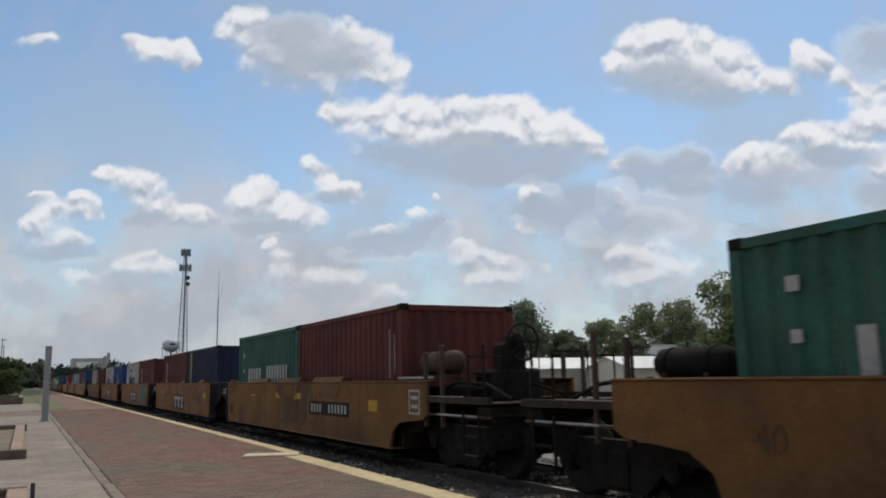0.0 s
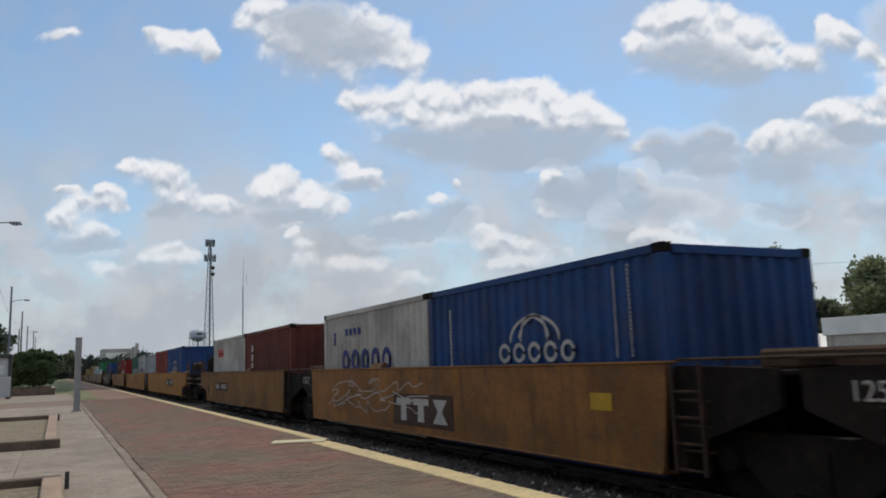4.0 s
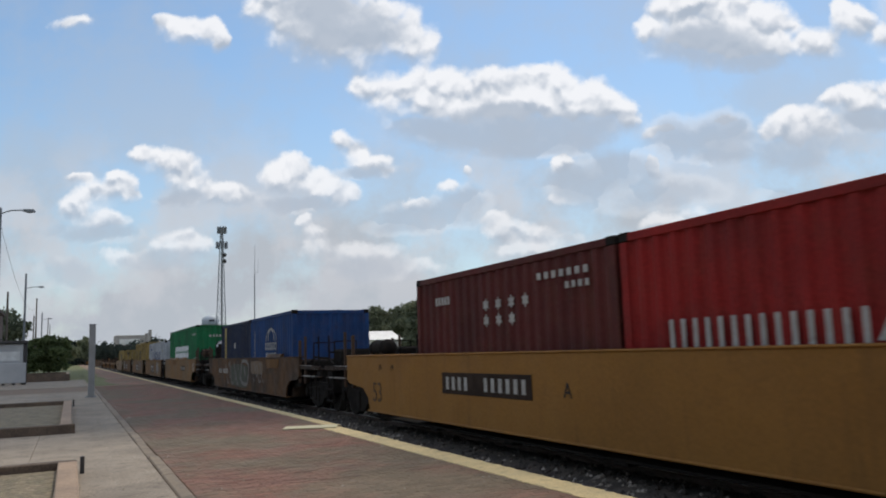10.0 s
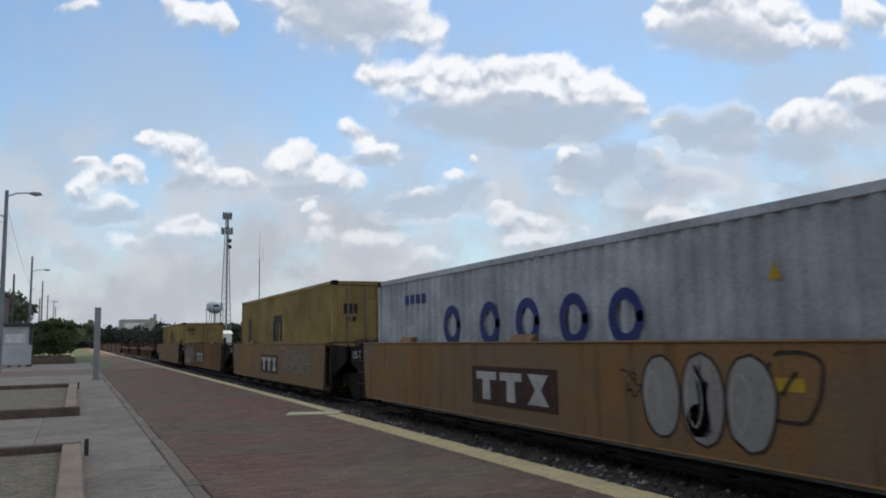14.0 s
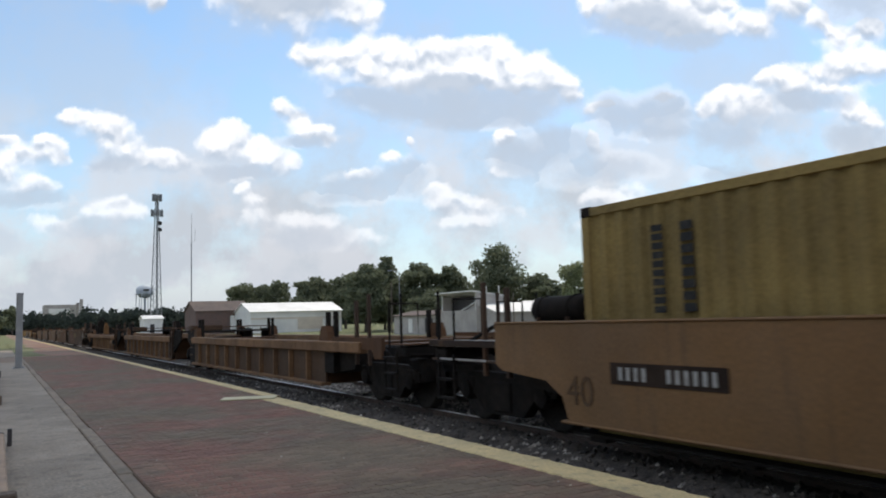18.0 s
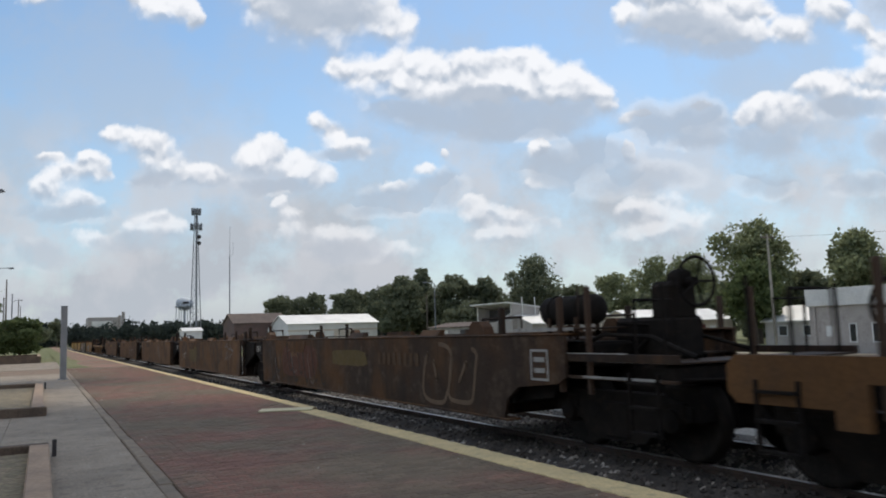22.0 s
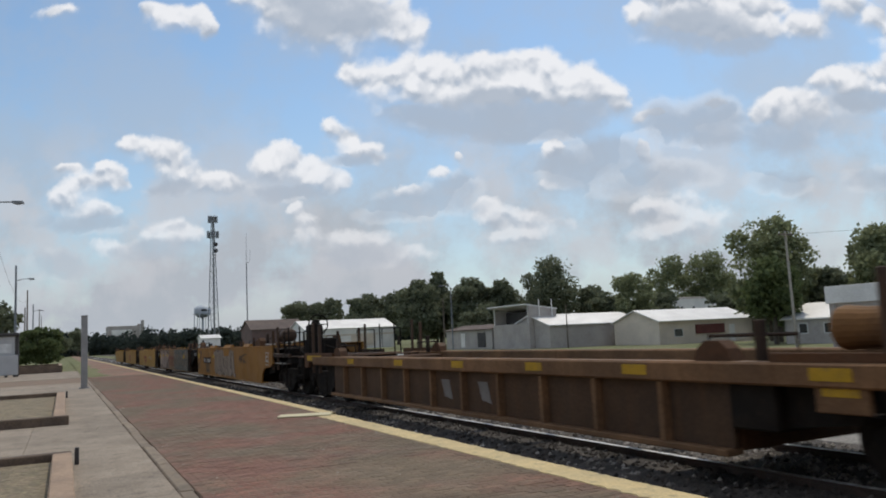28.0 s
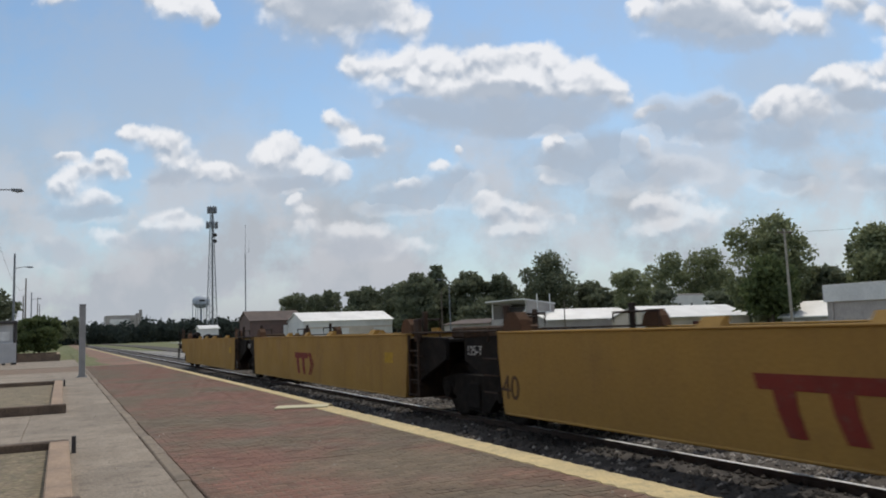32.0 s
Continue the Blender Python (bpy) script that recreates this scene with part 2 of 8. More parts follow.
def surface(name, base, other=None, rough=0.7, metal=0.0, spread=0.5, scale=1.2, grain=40.0, grain_amount=0.12, bump=0.15,
            bump_scale=60.0, dirt_edge=(0.50, 0.70), streak=None, streak_amount=0.0, streak_stretch=(6.0, 6.0, 0.5), dirt=None, dirt_amount=0.0,
            per_object=0.0, gloss=0.5, world_space=False):
    """A weathered surface: two tones in broad patches, fine grain, optional runs (streaks down z) and specks of dirt."""
    if name in MATS:
        return MATS[name]
    m = bpy.data.materials.new(name)
    m.use_nodes = True
    t = m.node_tree
    t.nodes.clear()
    N, L = t.nodes.new, t.links.new
    co = N("ShaderNodeTexCoord")
    info = N("ShaderNodeObjectInfo")
    geo = N("ShaderNodeNewGeometry")
    shift = N("ShaderNodeVectorMath")
    shift.operation = "MULTIPLY_ADD"
    L(info.outputs["Random"], shift.inputs[0])
    shift.inputs[1].default_value = (37.0, 53.0, 0.0) if not world_space else (0, 0, 0)
    L(geo.outputs["Position"] if world_space else co.outputs["Object"], shift.inputs[2])
    vec = shift.outputs[0]

    def tex(s, detail=4.0, rough_=0.55, stretch=None):
        n = N("ShaderNodeTexNoise")
        n.inputs["Scale"].default_value, n.inputs["Detail"].default_value, n.inputs["Roughness"].default_value = s, detail, rough_
        src = vec
        if stretch:
            mp = N("ShaderNodeMapping")
            mp.inputs["Scale"].default_value = stretch
            L(vec, mp.inputs[0])
            src = mp.outputs[0]
        L(src, n.inputs["Vector"])
        return n.outputs[0]

    def ramp(x, lo, hi, to=1.0):
        n = N("ShaderNodeMapRange")
        n.interpolation_type = "SMOOTHSTEP"
        L(x, n.inputs[0])
        n.inputs[1].default_value, n.inputs[2].default_value, n.inputs[4].default_value = lo, hi, to
        return n.outputs[0]

    def mix(fac, a, b, kind="MIX"):
        n = N("ShaderNodeMix")
        n.data_type, n.blend_type = "RGBA", kind
        for i, v in ((0, fac), (6, a), (7, b)):
            if isinstance(v, (int, float)):
                n.inputs[i].default_value = v
            elif isinstance(v, tuple):
                n.inputs[i].default_value = (*v, 1)
            else:
                L(v, n.inputs[i])
        return n.outputs[2]

    other = other or tuple(c * 0.75 for c in base)
    col = mix(ramp(tex(scale), 0.5 - 0.3 * spread - 0.02, 0.5 + 0.3 * spread + 0.02), base, other)
    if streak:
        col = mix(ramp(tex(1.0, 5.0, 0.6, streak_stretch), 0.52, 0.72, streak_amount), col, streak)
    if dirt:
        col = mix(ramp(tex(scale * 4.3, 6.0, 0.65), *dirt_edge, dirt_amount), col, dirt)
    fine = tex(grain, 3.0)
    hsv = N("ShaderNodeHueSaturation")
    val = N("ShaderNodeMapRange")
    L(fine, val.inputs[0])
    val.inputs[1].default_value, val.inputs[2].default_value = 0.3, 0.7
    val.inputs[3].default_value, val.inputs[4].default_value = 1 - grain_amount, 1 + grain_amount
    bright = val.outputs[0]
    if per_object:
        each = N("ShaderNodeMapRange")
        L(info.outputs["Random"], each.inputs[0])
        each.inputs[3].default_value, each.inputs[4].default_value = 1 - per_object, 1 + per_object
        isl = N("ShaderNodeMapRange")
        L(geo.outputs["Random Per Island"], isl.inputs[0])
        isl.inputs[3].default_value, isl.inputs[4].default_value = 1 - per_object, 1 + per_object
        for extra in (each, isl):
            mul = N("ShaderNodeMath")
            mul.operation = "MULTIPLY"
            L(bright, mul.inputs[0])
            L(extra.outputs[0], mul.inputs[1])
            bright = mul.outputs[0]
    L(bright, hsv.inputs["Value"])
    L(col, hsv.inputs["Color"])
    bs = N("ShaderNodeBsdfPrincipled")
    L(hsv.outputs[0], bs.inputs["Base Color"])
    bs.inputs["Metallic"].default_value = metal
    bs.inputs["Specular IOR Level"].default_value = gloss
    rg = N("ShaderNodeMapRange")
    L(tex(scale * 3), rg.inputs[0])
    rg.inputs[1].default_value, rg.inputs[2].default_value = 0.3, 0.7
    rg.inputs[3].default_value, rg.inputs[4].default_value = max(0.05, rough - 0.1), min(1.0, rough + 0.1)
    L(rg.outputs[0], bs.inputs["Roughness"])
    if bump:
        bp = N("ShaderNodeBump")
        bp.inputs["Strength"].default_value, bp.inputs["Distance"].default_value = bump, 0.02
        L(tex(bump_scale, 4.0), bp.inputs["Height"])
        L(bp.outputs[0], bs.inputs["Normal"])
    out = N("ShaderNodeOutputMaterial")
    L(bs.outputs[0], out.inputs[0])
    MATS[name] = m
    return m


def paint(name, base, dirty=0.35):
    """Weathered paint on train steel."""
    return surface(name, base, tuple(c * 0.60 + 0.008 for c in base), rough=0.66, scale=0.7, grain=25, grain_amount=0.16, bump=0.06,
                   bump_scale=18, streak=(0.115, 0.058, 0.03), streak_amount=dirty, streak_stretch=(5.0, 5.0, 0.45),
                   dirt=(0.10, 0.06, 0.036), dirt_amount=min(0.8, dirty * 0.85), dirt_edge=(0.44, 0.70), gloss=0.12)


def lettering(name, base):
    return surface(name, base, tuple(c * 0.85 for c in base), rough=0.65, scale=2.5, dirt=(0.12, 0.10, 0.08), dirt_amount=0.35,
                   bump=0.0, gloss=0.15)


GLASS = surface("window_glass", (0.03, 0.035, 0.04), rough=0.12, bump=0.0, gloss=0.8)
# bed and near stones: oil plus the train's shade, both put into the colour
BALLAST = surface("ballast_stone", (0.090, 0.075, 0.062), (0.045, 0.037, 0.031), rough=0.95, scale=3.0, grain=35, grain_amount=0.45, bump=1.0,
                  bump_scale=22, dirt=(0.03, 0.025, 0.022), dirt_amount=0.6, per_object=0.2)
SHADED_STONE = surface("shaded_stone", (0.080, 0.066, 0.055), (0.038, 0.032, 0.027), rough=0.9, scale=4.0, grain=35, grain_amount=0.4, bump=0.6,
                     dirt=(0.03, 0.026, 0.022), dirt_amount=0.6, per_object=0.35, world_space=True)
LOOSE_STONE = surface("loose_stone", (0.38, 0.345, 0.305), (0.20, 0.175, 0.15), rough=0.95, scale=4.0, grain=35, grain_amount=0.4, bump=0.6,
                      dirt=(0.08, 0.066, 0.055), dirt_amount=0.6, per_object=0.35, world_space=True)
GRAVEL = surface("pale_gravel", (0.30, 0.28, 0.25), (0.20, 0.185, 0.165), rough=0.95, scale=1.2, grain=20, grain_amount=0.4, bump=0.9, bump_scale=20,
                 dirt=(0.12, 0.11, 0.09), dirt_amount=0.5)
GRASS = surface("dry_grass", (0.13, 0.148, 0.062), (0.195, 0.185, 0.10), rough=0.95, scale=0.25, grain=9, grain_amount=0.3, bump=0.8, bump_scale=14,
                dirt=(0.11, 0.13, 0.04), dirt_amount=0.6, gloss=0.2, world_space=True)
CONCRETE = surface("worn_concrete", (0.325, 0.265, 0.203), (0.24, 0.196, 0.15), rough=0.92, scale=0.9, grain=30, grain_amount=0.34, bump=0.6,
                   bump_scale=35, dirt=(0.15, 0.12, 0.09), dirt_amount=0.75, per_object=0.05, world_space=True)
KERB = surface("kerb_concrete", (0.255, 0.198, 0.142), (0.19, 0.148, 0.108), rough=0.9, scale=1.6, grain=50, grain_amount=0.2, bump=0.35,
               dirt=(0.12, 0.10, 0.08), dirt_amount=0.7, per_object=0.12, world_space=True)
BRICK = surface("paving_brick", (0.228, 0.112, 0.078), (0.176, 0.132, 0.086), rough=0.9, spread=0.28, scale=0.42, grain=45, grain_amount=0.30, bump=0.5,
                dirt=(0.172, 0.132, 0.086), dirt_amount=0.75, per_object=0.17, world_space=True)
SAND = surface("joint_sand", (0.225, 0.150, 0.103), (0.185, 0.138, 0.096), rough=0.95, scale=3, grain=60, grain_amount=0.25, bump=0.4, world_space=True)
YELLOW_EDGE = surface("yellow_edge_paint", (0.64, 0.495, 0.25), (0.52, 0.41, 0.215), rough=0.8, scale=1.5, grain=40, grain_amount=0.18, bump=0.3,
                      dirt=(0.30, 0.25, 0.16), dirt_amount=0.75)
# light put into timber colours: front beams as shaded faces, side beams as lit tops
TIMBER = surface("weathered_timber", (0.17, 0.12, 0.085), (0.11, 0.08, 0.06), rough=0.9, scale=2.0, grain=30, grain_amount=0.25, bump=0.4)
LIT_TIMBER = surface("lit_timber", (0.38, 0.265, 0.18), (0.29, 0.205, 0.145), rough=0.9, scale=2.0, grain=30, grain_amount=0.2, bump=0.3)
SOIL = surface("mulch_soil", (0.24, 0.185, 0.12), (0.155, 0.125, 0.08), rough=0.95, scale=4, grain=18, grain_amount=0.4, bump=0.9, bump_scale=20,
               dirt=(0.30, 0.27, 0.13), dirt_amount=0.6)
RAIL = surface("rail_steel", (0.10, 0.065, 0.05), (0.07, 0.05, 0.04), rough=0.7, metal=0.3, scale=6, bump=0.2)
RAIL_TOP = surface("polished_rail_head", (0.70, 0.69, 0.68), (0.58, 0.57, 0.56), rough=0.45, metal=0.7, scale=8, bump=0.0)
TIE = surface("creosote_tie", (0.075, 0.06, 0.05), (0.11, 0.09, 0.075), rough=0.95, scale=2.5, grain=25, grain_amount=0.3, bump=0.5)
CAR_YELLOW = surface("freight_yellow", (0.352, 0.208, 0.056), (0.305, 0.180, 0.052), rough=0.66, scale=0.5, grain=25, grain_amount=0.1, bump=0.05, bump_scale=18,
                     streak=(0.22, 0.12, 0.045), streak_amount=0.35, streak_stretch=(3.0, 3.0, 0.6), dirt=(0.17, 0.10, 0.05), dirt_amount=0.3, dirt_edge=(0.52, 0.78), gloss=0.12)
CAR_DULL = surface("dull_freight_yellow", (0.195, 0.095, 0.032), (0.115, 0.060, 0.028), rough=0.7, spread=0.4, scale=0.6, grain=25, grain_amount=0.16, bump=0.06, bump_scale=18,
                   streak=(0.07, 0.042, 0.025), streak_amount=0.6, streak_stretch=(3.0, 3.0, 0.5), dirt=(0.08, 0.05, 0.032), dirt_amount=0.4, gloss=0.12)
CAR_CLEAN = surface("clean_freight_yellow", (0.285, 0.140, 0.036), (0.235, 0.115, 0.032), rough=0.66, scale=0.5, grain=25, grain_amount=0.1, bump=0.05, bump_scale=18,
                    streak=(0.14, 0.072, 0.028), streak_amount=0.4, streak_stretch=(4.0, 4.0, 0.4), dirt=(0.22, 0.115, 0.036), dirt_amount=0.2, dirt_edge=(0.48, 0.75), gloss=0.12)
CAR_YELLOW_OLD = paint("faded_freight_yellow", (0.27, 0.120, 0.036), 0.8)
CAR_TAN = surface("dusty_tan_yellow", (0.24, 0.125, 0.048), (0.195, 0.128, 0.075), rough=0.7, scale=0.55, grain=25, grain_amount=0.16, bump=0.06, bump_scale=18,
                  streak=(0.12, 0.065, 0.035), streak_amount=0.7, streak_stretch=(4.0, 4.0, 0.4), dirt=(0.16, 0.118, 0.082), dirt_amount=0.6, dirt_edge=(0.44, 0.70), gloss=0.12)
CAR_DUSTY = surface("dusty_brown_yellow", (0.205, 0.104, 0.035), (0.160, 0.084, 0.032), rough=0.7, scale=0.55, grain=25, grain_amount=0.16, bump=0.06, bump_scale=18,
                     streak=(0.10, 0.055, 0.026), streak_amount=0.5)
CAR_BROWN = paint("oxide_brown", (0.115, 0.055, 0.027), 0.6)
END_BROWN = paint("grimy_end_brown", (0.040, 0.026, 0.019), 0.5)
CAR_STAINED = surface("stained_freight_brown", (0.120, 0.060, 0.027), (0.055, 0.036, 0.026), rough=0.7, spread=0.4, scale=0.8, grain=25, grain_amount=0.2, bump=0.08, bump_scale=18,
                      streak=(0.035, 0.026, 0.020), streak_amount=0.75, streak_stretch=(3.0, 3.0, 0.5), dirt=(0.15, 0.11, 0.08), dirt_amount=0.45, gloss=0.12)
CAR_RUST = surface("dull_rusty_yellow", (0.175, 0.090, 0.044), (0.092, 0.056, 0.037), rough=0.7, spread=0.45, scale=0.95, grain=25, grain_amount=0.2, bump=0.08, bump_scale=18,
                   streak=(0.065, 0.042, 0.029), streak_amount=0.6, streak_stretch=(3.5, 3.5, 0.5), dirt=(0.20, 0.125, 0.055), dirt_amount=0.4, gloss=0.12)
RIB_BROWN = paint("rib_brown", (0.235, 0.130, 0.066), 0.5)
# shade between the ribs is put into this darker copy of the brown
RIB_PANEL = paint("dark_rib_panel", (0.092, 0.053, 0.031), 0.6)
END_TAN = paint("tan_end_paint", (0.225, 0.112, 0.042), 0.6)
WORN_EDGE = surface("bare_worn_steel", (0.42, 0.40, 0.38), (0.26, 0.24, 0.22), rough=0.5, metal=0.3, scale=6, bump=0.0)
END_TANK = paint("grimy_reservoir_brown", (0.085, 0.054, 0.038), 0.5)
BLACK_STEEL = surface("grimy_black_steel", (0.012, 0.010, 0.009), (0.020, 0.016, 0.013), rough=0.9, scale=2, bump=0.3, dirt=(0.045, 0.030, 0.020), dirt_amount=0.35, gloss=0.15)
WHEEL_STEEL = surface("wheel_steel", (0.016, 0.013, 0.011), (0.026, 0.020, 0.016), rough=0.8, metal=0.0, scale=5, bump=0.15, gloss=0.2)
PLATE_BLACK = surface("black_plate", (0.028, 0.019, 0.015), (0.046, 0.031, 0.023), rough=0.8, scale=3, bump=0.0, gloss=0.1)
PALE_MARK = lettering("dull_white_marking", (0.44, 0.42, 0.39))
WHITE_MARK = lettering("white_marking", (0.72, 0.72, 0.73))
MAROON_MARK = lettering("maroon_marking", (0.20, 0.035, 0.025))
RED_MARK = lettering("red_marking", (0.55, 0.03, 0.03))
NAVY_MARK = lettering("navy_marking", (0.03, 0.045, 0.16))
BLACK_MARK = lettering("black_marking", (0.03, 0.03, 0.03))
REFLECT_YELLOW = lettering("yellow_reflector", (0.48, 0.29, 0.03))

# ---------------------------------------------------------------- shapes


class Geo:
    """Collects verts and faces for one mesh."""

    def __init__(self):
        self.v, self.f = [], []

    def add(self, verts, faces):
        o = len(self.v)
        self.v += [tuple(p) for p in verts]
        self.f += [tuple(i + o for i in f) for f in faces]
        return self

    def box(self, x0, x1, y0, y1, z0, z1, c=0.0):
        """A box; c chamfers its edges."""
        if c <= 0:
            p = [(x, y, z) for x in (x0, x1) for y in (y0, y1) for z in (z0, z1)]
            return self.add(p, [(0, 1, 3, 2), (4, 6, 7, 5), (0, 4, 5, 1), (2, 3, 7, 6), (0, 2, 6, 4), (1, 5, 7, 3)])
        c = min(c, 0.49 * (x1 - x0), 0.49 * (y1 - y0), 0.49 * (z1 - z0))
        v, ids = [], {}
        for sx in (0, 1):
            for sy in (0, 1):
                for sz in (0, 1):
                    cx, cy, cz = (x0, x1)[sx], (y0, y1)[sy], (z0, z1)[sz]
                    dx, dy, dz = (c, -c)[sx], (c, -c)[sy], (c, -c)[sz]
                    for k, q in enumerate(((cx, cy + dy, cz + dz), (cx + dx, cy, cz + dz), (cx + dx, cy + dy, cz))):
                        ids[sx, sy, sz, k] = len(v)
                        v.append(q)
        f = []
        I = ids
        for s in (0, 1):
            q = [I[s, 0, 0, 0], I[s, 1, 0, 0], I[s, 1, 1, 0], I[s, 0, 1, 0]]
            f.append(q if s else q[::-1])
            q = [I[0, s, 0, 1], I[0, s, 1, 1], I[1, s, 1, 1], I[1, s, 0, 1]]
            f.append(q if s else q[::-1])
            q = [I[0, 0, s, 2], I[1, 0, s, 2], I[1, 1, s, 2], I[0, 1, s, 2]]
            f.append(q if s else q[::-1])
        for a in (0, 1):
            for b in (0, 1):
                q = [I[a, b, 0, 0], I[a, b, 1, 0], I[a, b, 1, 1], I[a, b, 0, 1]]
                f.append(q if a != b else q[::-1])
                q = [I[a, 0, b, 0], I[a, 1, b, 0], I[a, 1, b, 2], I[a, 0, b, 2]]
                f.append(q[::-1] if a != b else q)
                q = [I[0, a, b, 1], I[1, a, b, 1], I[1, a, b, 2], I[0, a, b, 2]]
                f.append(q if a != b else q[::-1])
        for sx in (0, 1):
            for sy in (0, 1):
                for sz in (0, 1):
                    q = [I[sx, sy, sz, 0], I[sx, sy, sz, 1], I[sx, sy, sz, 2]]
                    f.append(q if (sx + sy + sz) % 2 else q[::-1])
        return self.add(v, f)

    def prism(self, outline, a, b, axis="y"):
        """A closed 2D outline drawn out along an axis from a to b. Outline is (x, z) for y, (y, z) for x, (x, y) for z."""
        n = len(outline)

        def at(p, s):
            return {"y": (p[0], s, p[1]), "x": (s, p[0], p[1]), "z": (p[0], p[1], s)}[axis]
        v = [at(p, a) for p in outline] + [at(p, b) for p in outline]
        f = [tuple((i, (i + 1) % n, n + (i + 1) % n, n + i)) for i in range(n)]
        return self.add(v, f + [tuple(range(n))[::-1], tuple(range(n, 2 * n))])

    def tube(self, p, q, r, n=10, r2=None):
        p, q = Vector(p), Vector(q)
        r2 = r if r2 is None else r2
        d = (q - p).normalized()
        s = d.orthogonal().normalized()
        w = d.cross(s)
        v = []
        for c, rad in ((p, r), (q, r2)):
            v += [c + (s * math.cos(2 * math.pi * i / n) + w * math.sin(2 * math.pi * i / n)) * rad for i in range(n)]
        f = [(i, (i + 1) % n, n + (i + 1) % n, n + i) for i in range(n)]
        return self.add(v, f + [tuple(range(n))[::-1], tuple(range(n, 2 * n))])

    def wire(self, pts, r, n=5):
        """One unbroken round wire through points."""
        pts = [Vector(p) for p in pts]
        v, f = [], []
        for i, p in enumerate(pts):
            d = (pts[min(i + 1, len(pts) - 1)] - pts[max(i - 1, 0)]).normalized()
            s = d.cross(Vector((0, 0, 1))).normalized()
            w = s.cross(d)
            v += [p + (s * math.cos(2 * math.pi * k / n) + w * math.sin(2 * math.pi * k / n)) * r for k in range(n)]
        for i in range(len(pts) - 1):
            f += [(i * n + k, i * n + (k + 1) % n, (i + 1) * n + (k + 1) % n, (i + 1) * n + k) for k in range(n)]
        return self.add(v, f)

    def path(self, pts, r, n=8):
        for a, b in zip(pts, pts[1:]):
            self.tube(a, b, r, n)
        return self

    def ring(self, c, axis, R, r, n=24, m=6):
        """A torus round c with its axis along x or y."""
        v, f = [], []
        for i in range(n):
            a = 2 * math.pi * i / n
            for j in range(m):
                b = 2 * math.pi * j / m
                rad, h = R + r * math.cos(b), r * math.sin(b)
                p = (h, rad * math.cos(a), rad * math.sin(a)) if axis == "x" else (rad * math.cos(a), h, rad * math.sin(a))
                v.append((c[0] + p[0], c[1] + p[1], c[2] + p[2]))
                f.append((i * m + j, ((i + 1) % n) * m + j, ((i + 1) % n) * m + (j + 1) % m, i * m + (j + 1) % m))
        return self.add(v, f)

    def lathe(self, c, prof, axis="z", n=20):
        """A profile of (radius, height) turned round an axis through c."""
        v, f = [], []
        for r, h in prof:
            for i in range(n):
                a = 2 * math.pi * i / n
                q = {"z": (r * math.cos(a), r * math.sin(a), h), "x": (h, r * math.cos(a), r * math.sin(a)), "y": (r * math.sin(a), h, r * math.cos(a))}[axis]
                v.append((c[0] + q[0], c[1] + q[1], c[2] + q[2]))
        for k in range(len(prof) - 1):
            for i in range(n):
                f.append((k * n + i, k * n + (i + 1) % n, (k + 1) * n + (i + 1) % n, (k + 1) * n + i))
        f += [tuple(range(n))[::-1], tuple(range((len(prof) - 1) * n, len(prof) * n))]
        return self.add(v, f)

    def mesh(self, name, material, smooth=False):
        me = bpy.data.meshes.new(name)
        me.from_pydata(self.v, [], self.f)
        me.materials.append(material)
        if smooth:
            me.polygons.foreach_set("use_smooth", [True] * len(me.polygons))
        me.update()
        return me


def part(name, geo, material, parent, label="", smooth=False):
    """One mesh object under a thing or a part; geo is a Geo or a mesh that alike parts share."""
    ob = new(name, geo.mesh(name, material, smooth) if isinstance(geo, Geo) else geo)
    ob.parent = parent
    return tagged(ob, label)


def thing(name, label, category, at=None, group="", kind=""):
    ob = new(name)
    if at is not None:
        ob.matrix_basis = at
    return tagged(ob, label, category, group, kind)


def solid(name, geo, material, label, category, kind="", group="", at=None, smooth=False):
    ob = new(name, geo.mesh(name, material, smooth))
    if at is not None:
        ob.matrix_basis = at
    return tagged(ob, label, category, group, kind)

# ---------------------------------------------------------------- ground, platform and track
TRACK_X = 7.19
RAIL_Z = -0.14


def ground_z(x, y):
    fade = min(1.0, max(0.0, (170 - y) / 70)) * min(1.0, max(0.0, (y + 120) / 80))
    low = -0.06 if x < 4.3 else (-0.62 if x < 9.0 else -0.36)
    return low - 0.0105 * min(max(0.0, x - 12), 65) * fade + (0.26 * (1 - fade) if x > 9 else 0)


def build_ground():
    xs = [-3000, -1200, -400, -120, -50, -20, -9, -3, 1, 4.2, 4.62, 6, 8.4, 9.6, 12, 18, 26, 36, 48, 60, 78, 110, 170, 300, 700, 1500, 3000]
    ys = [-3000, -900, -300, -120, -50, -20, 0, 12, 25, 40, 55, 70, 85, 100, 115, 130, 150, 170, 220, 300, 450, 800, 1500, 3000]
    g = Geo()
    n = len(ys)
    g.add([(x, y, ground_z(x, y)) for x in xs for y in ys],
          [(i * n + j, (i + 1) * n + j, (i + 1) * n + j + 1, i * n + j + 1) for i in range(len(xs) - 1) for j in range(n - 1)])
    solid("ground", g, GRASS, "dry summer grass on flat open ground", "ground", "structure")


build_ground()

# walkway of concrete slabs beside the brick platform
walkway = solid("pavement", Geo().box(-14, 0.98, -12, 48, -0.5, -0.03), SAND, "pale worn concrete walkway beside the platform", "pavement", "structure")
rnd = random.Random(4)
slab = Geo().box(-0.7485, 0.746, -1.4985, 1.4985, -0.08, 0.0, 0.003).mesh("slab", CONCRETE)
for i in range(10):
    for j in range(-4, 14):
        s = part("slab", slab, None, walkway)
        s.location = (0.25 - 1.5 * i, -1.0 + 3.0 * j, rnd.uniform(-0.001, 0.001))

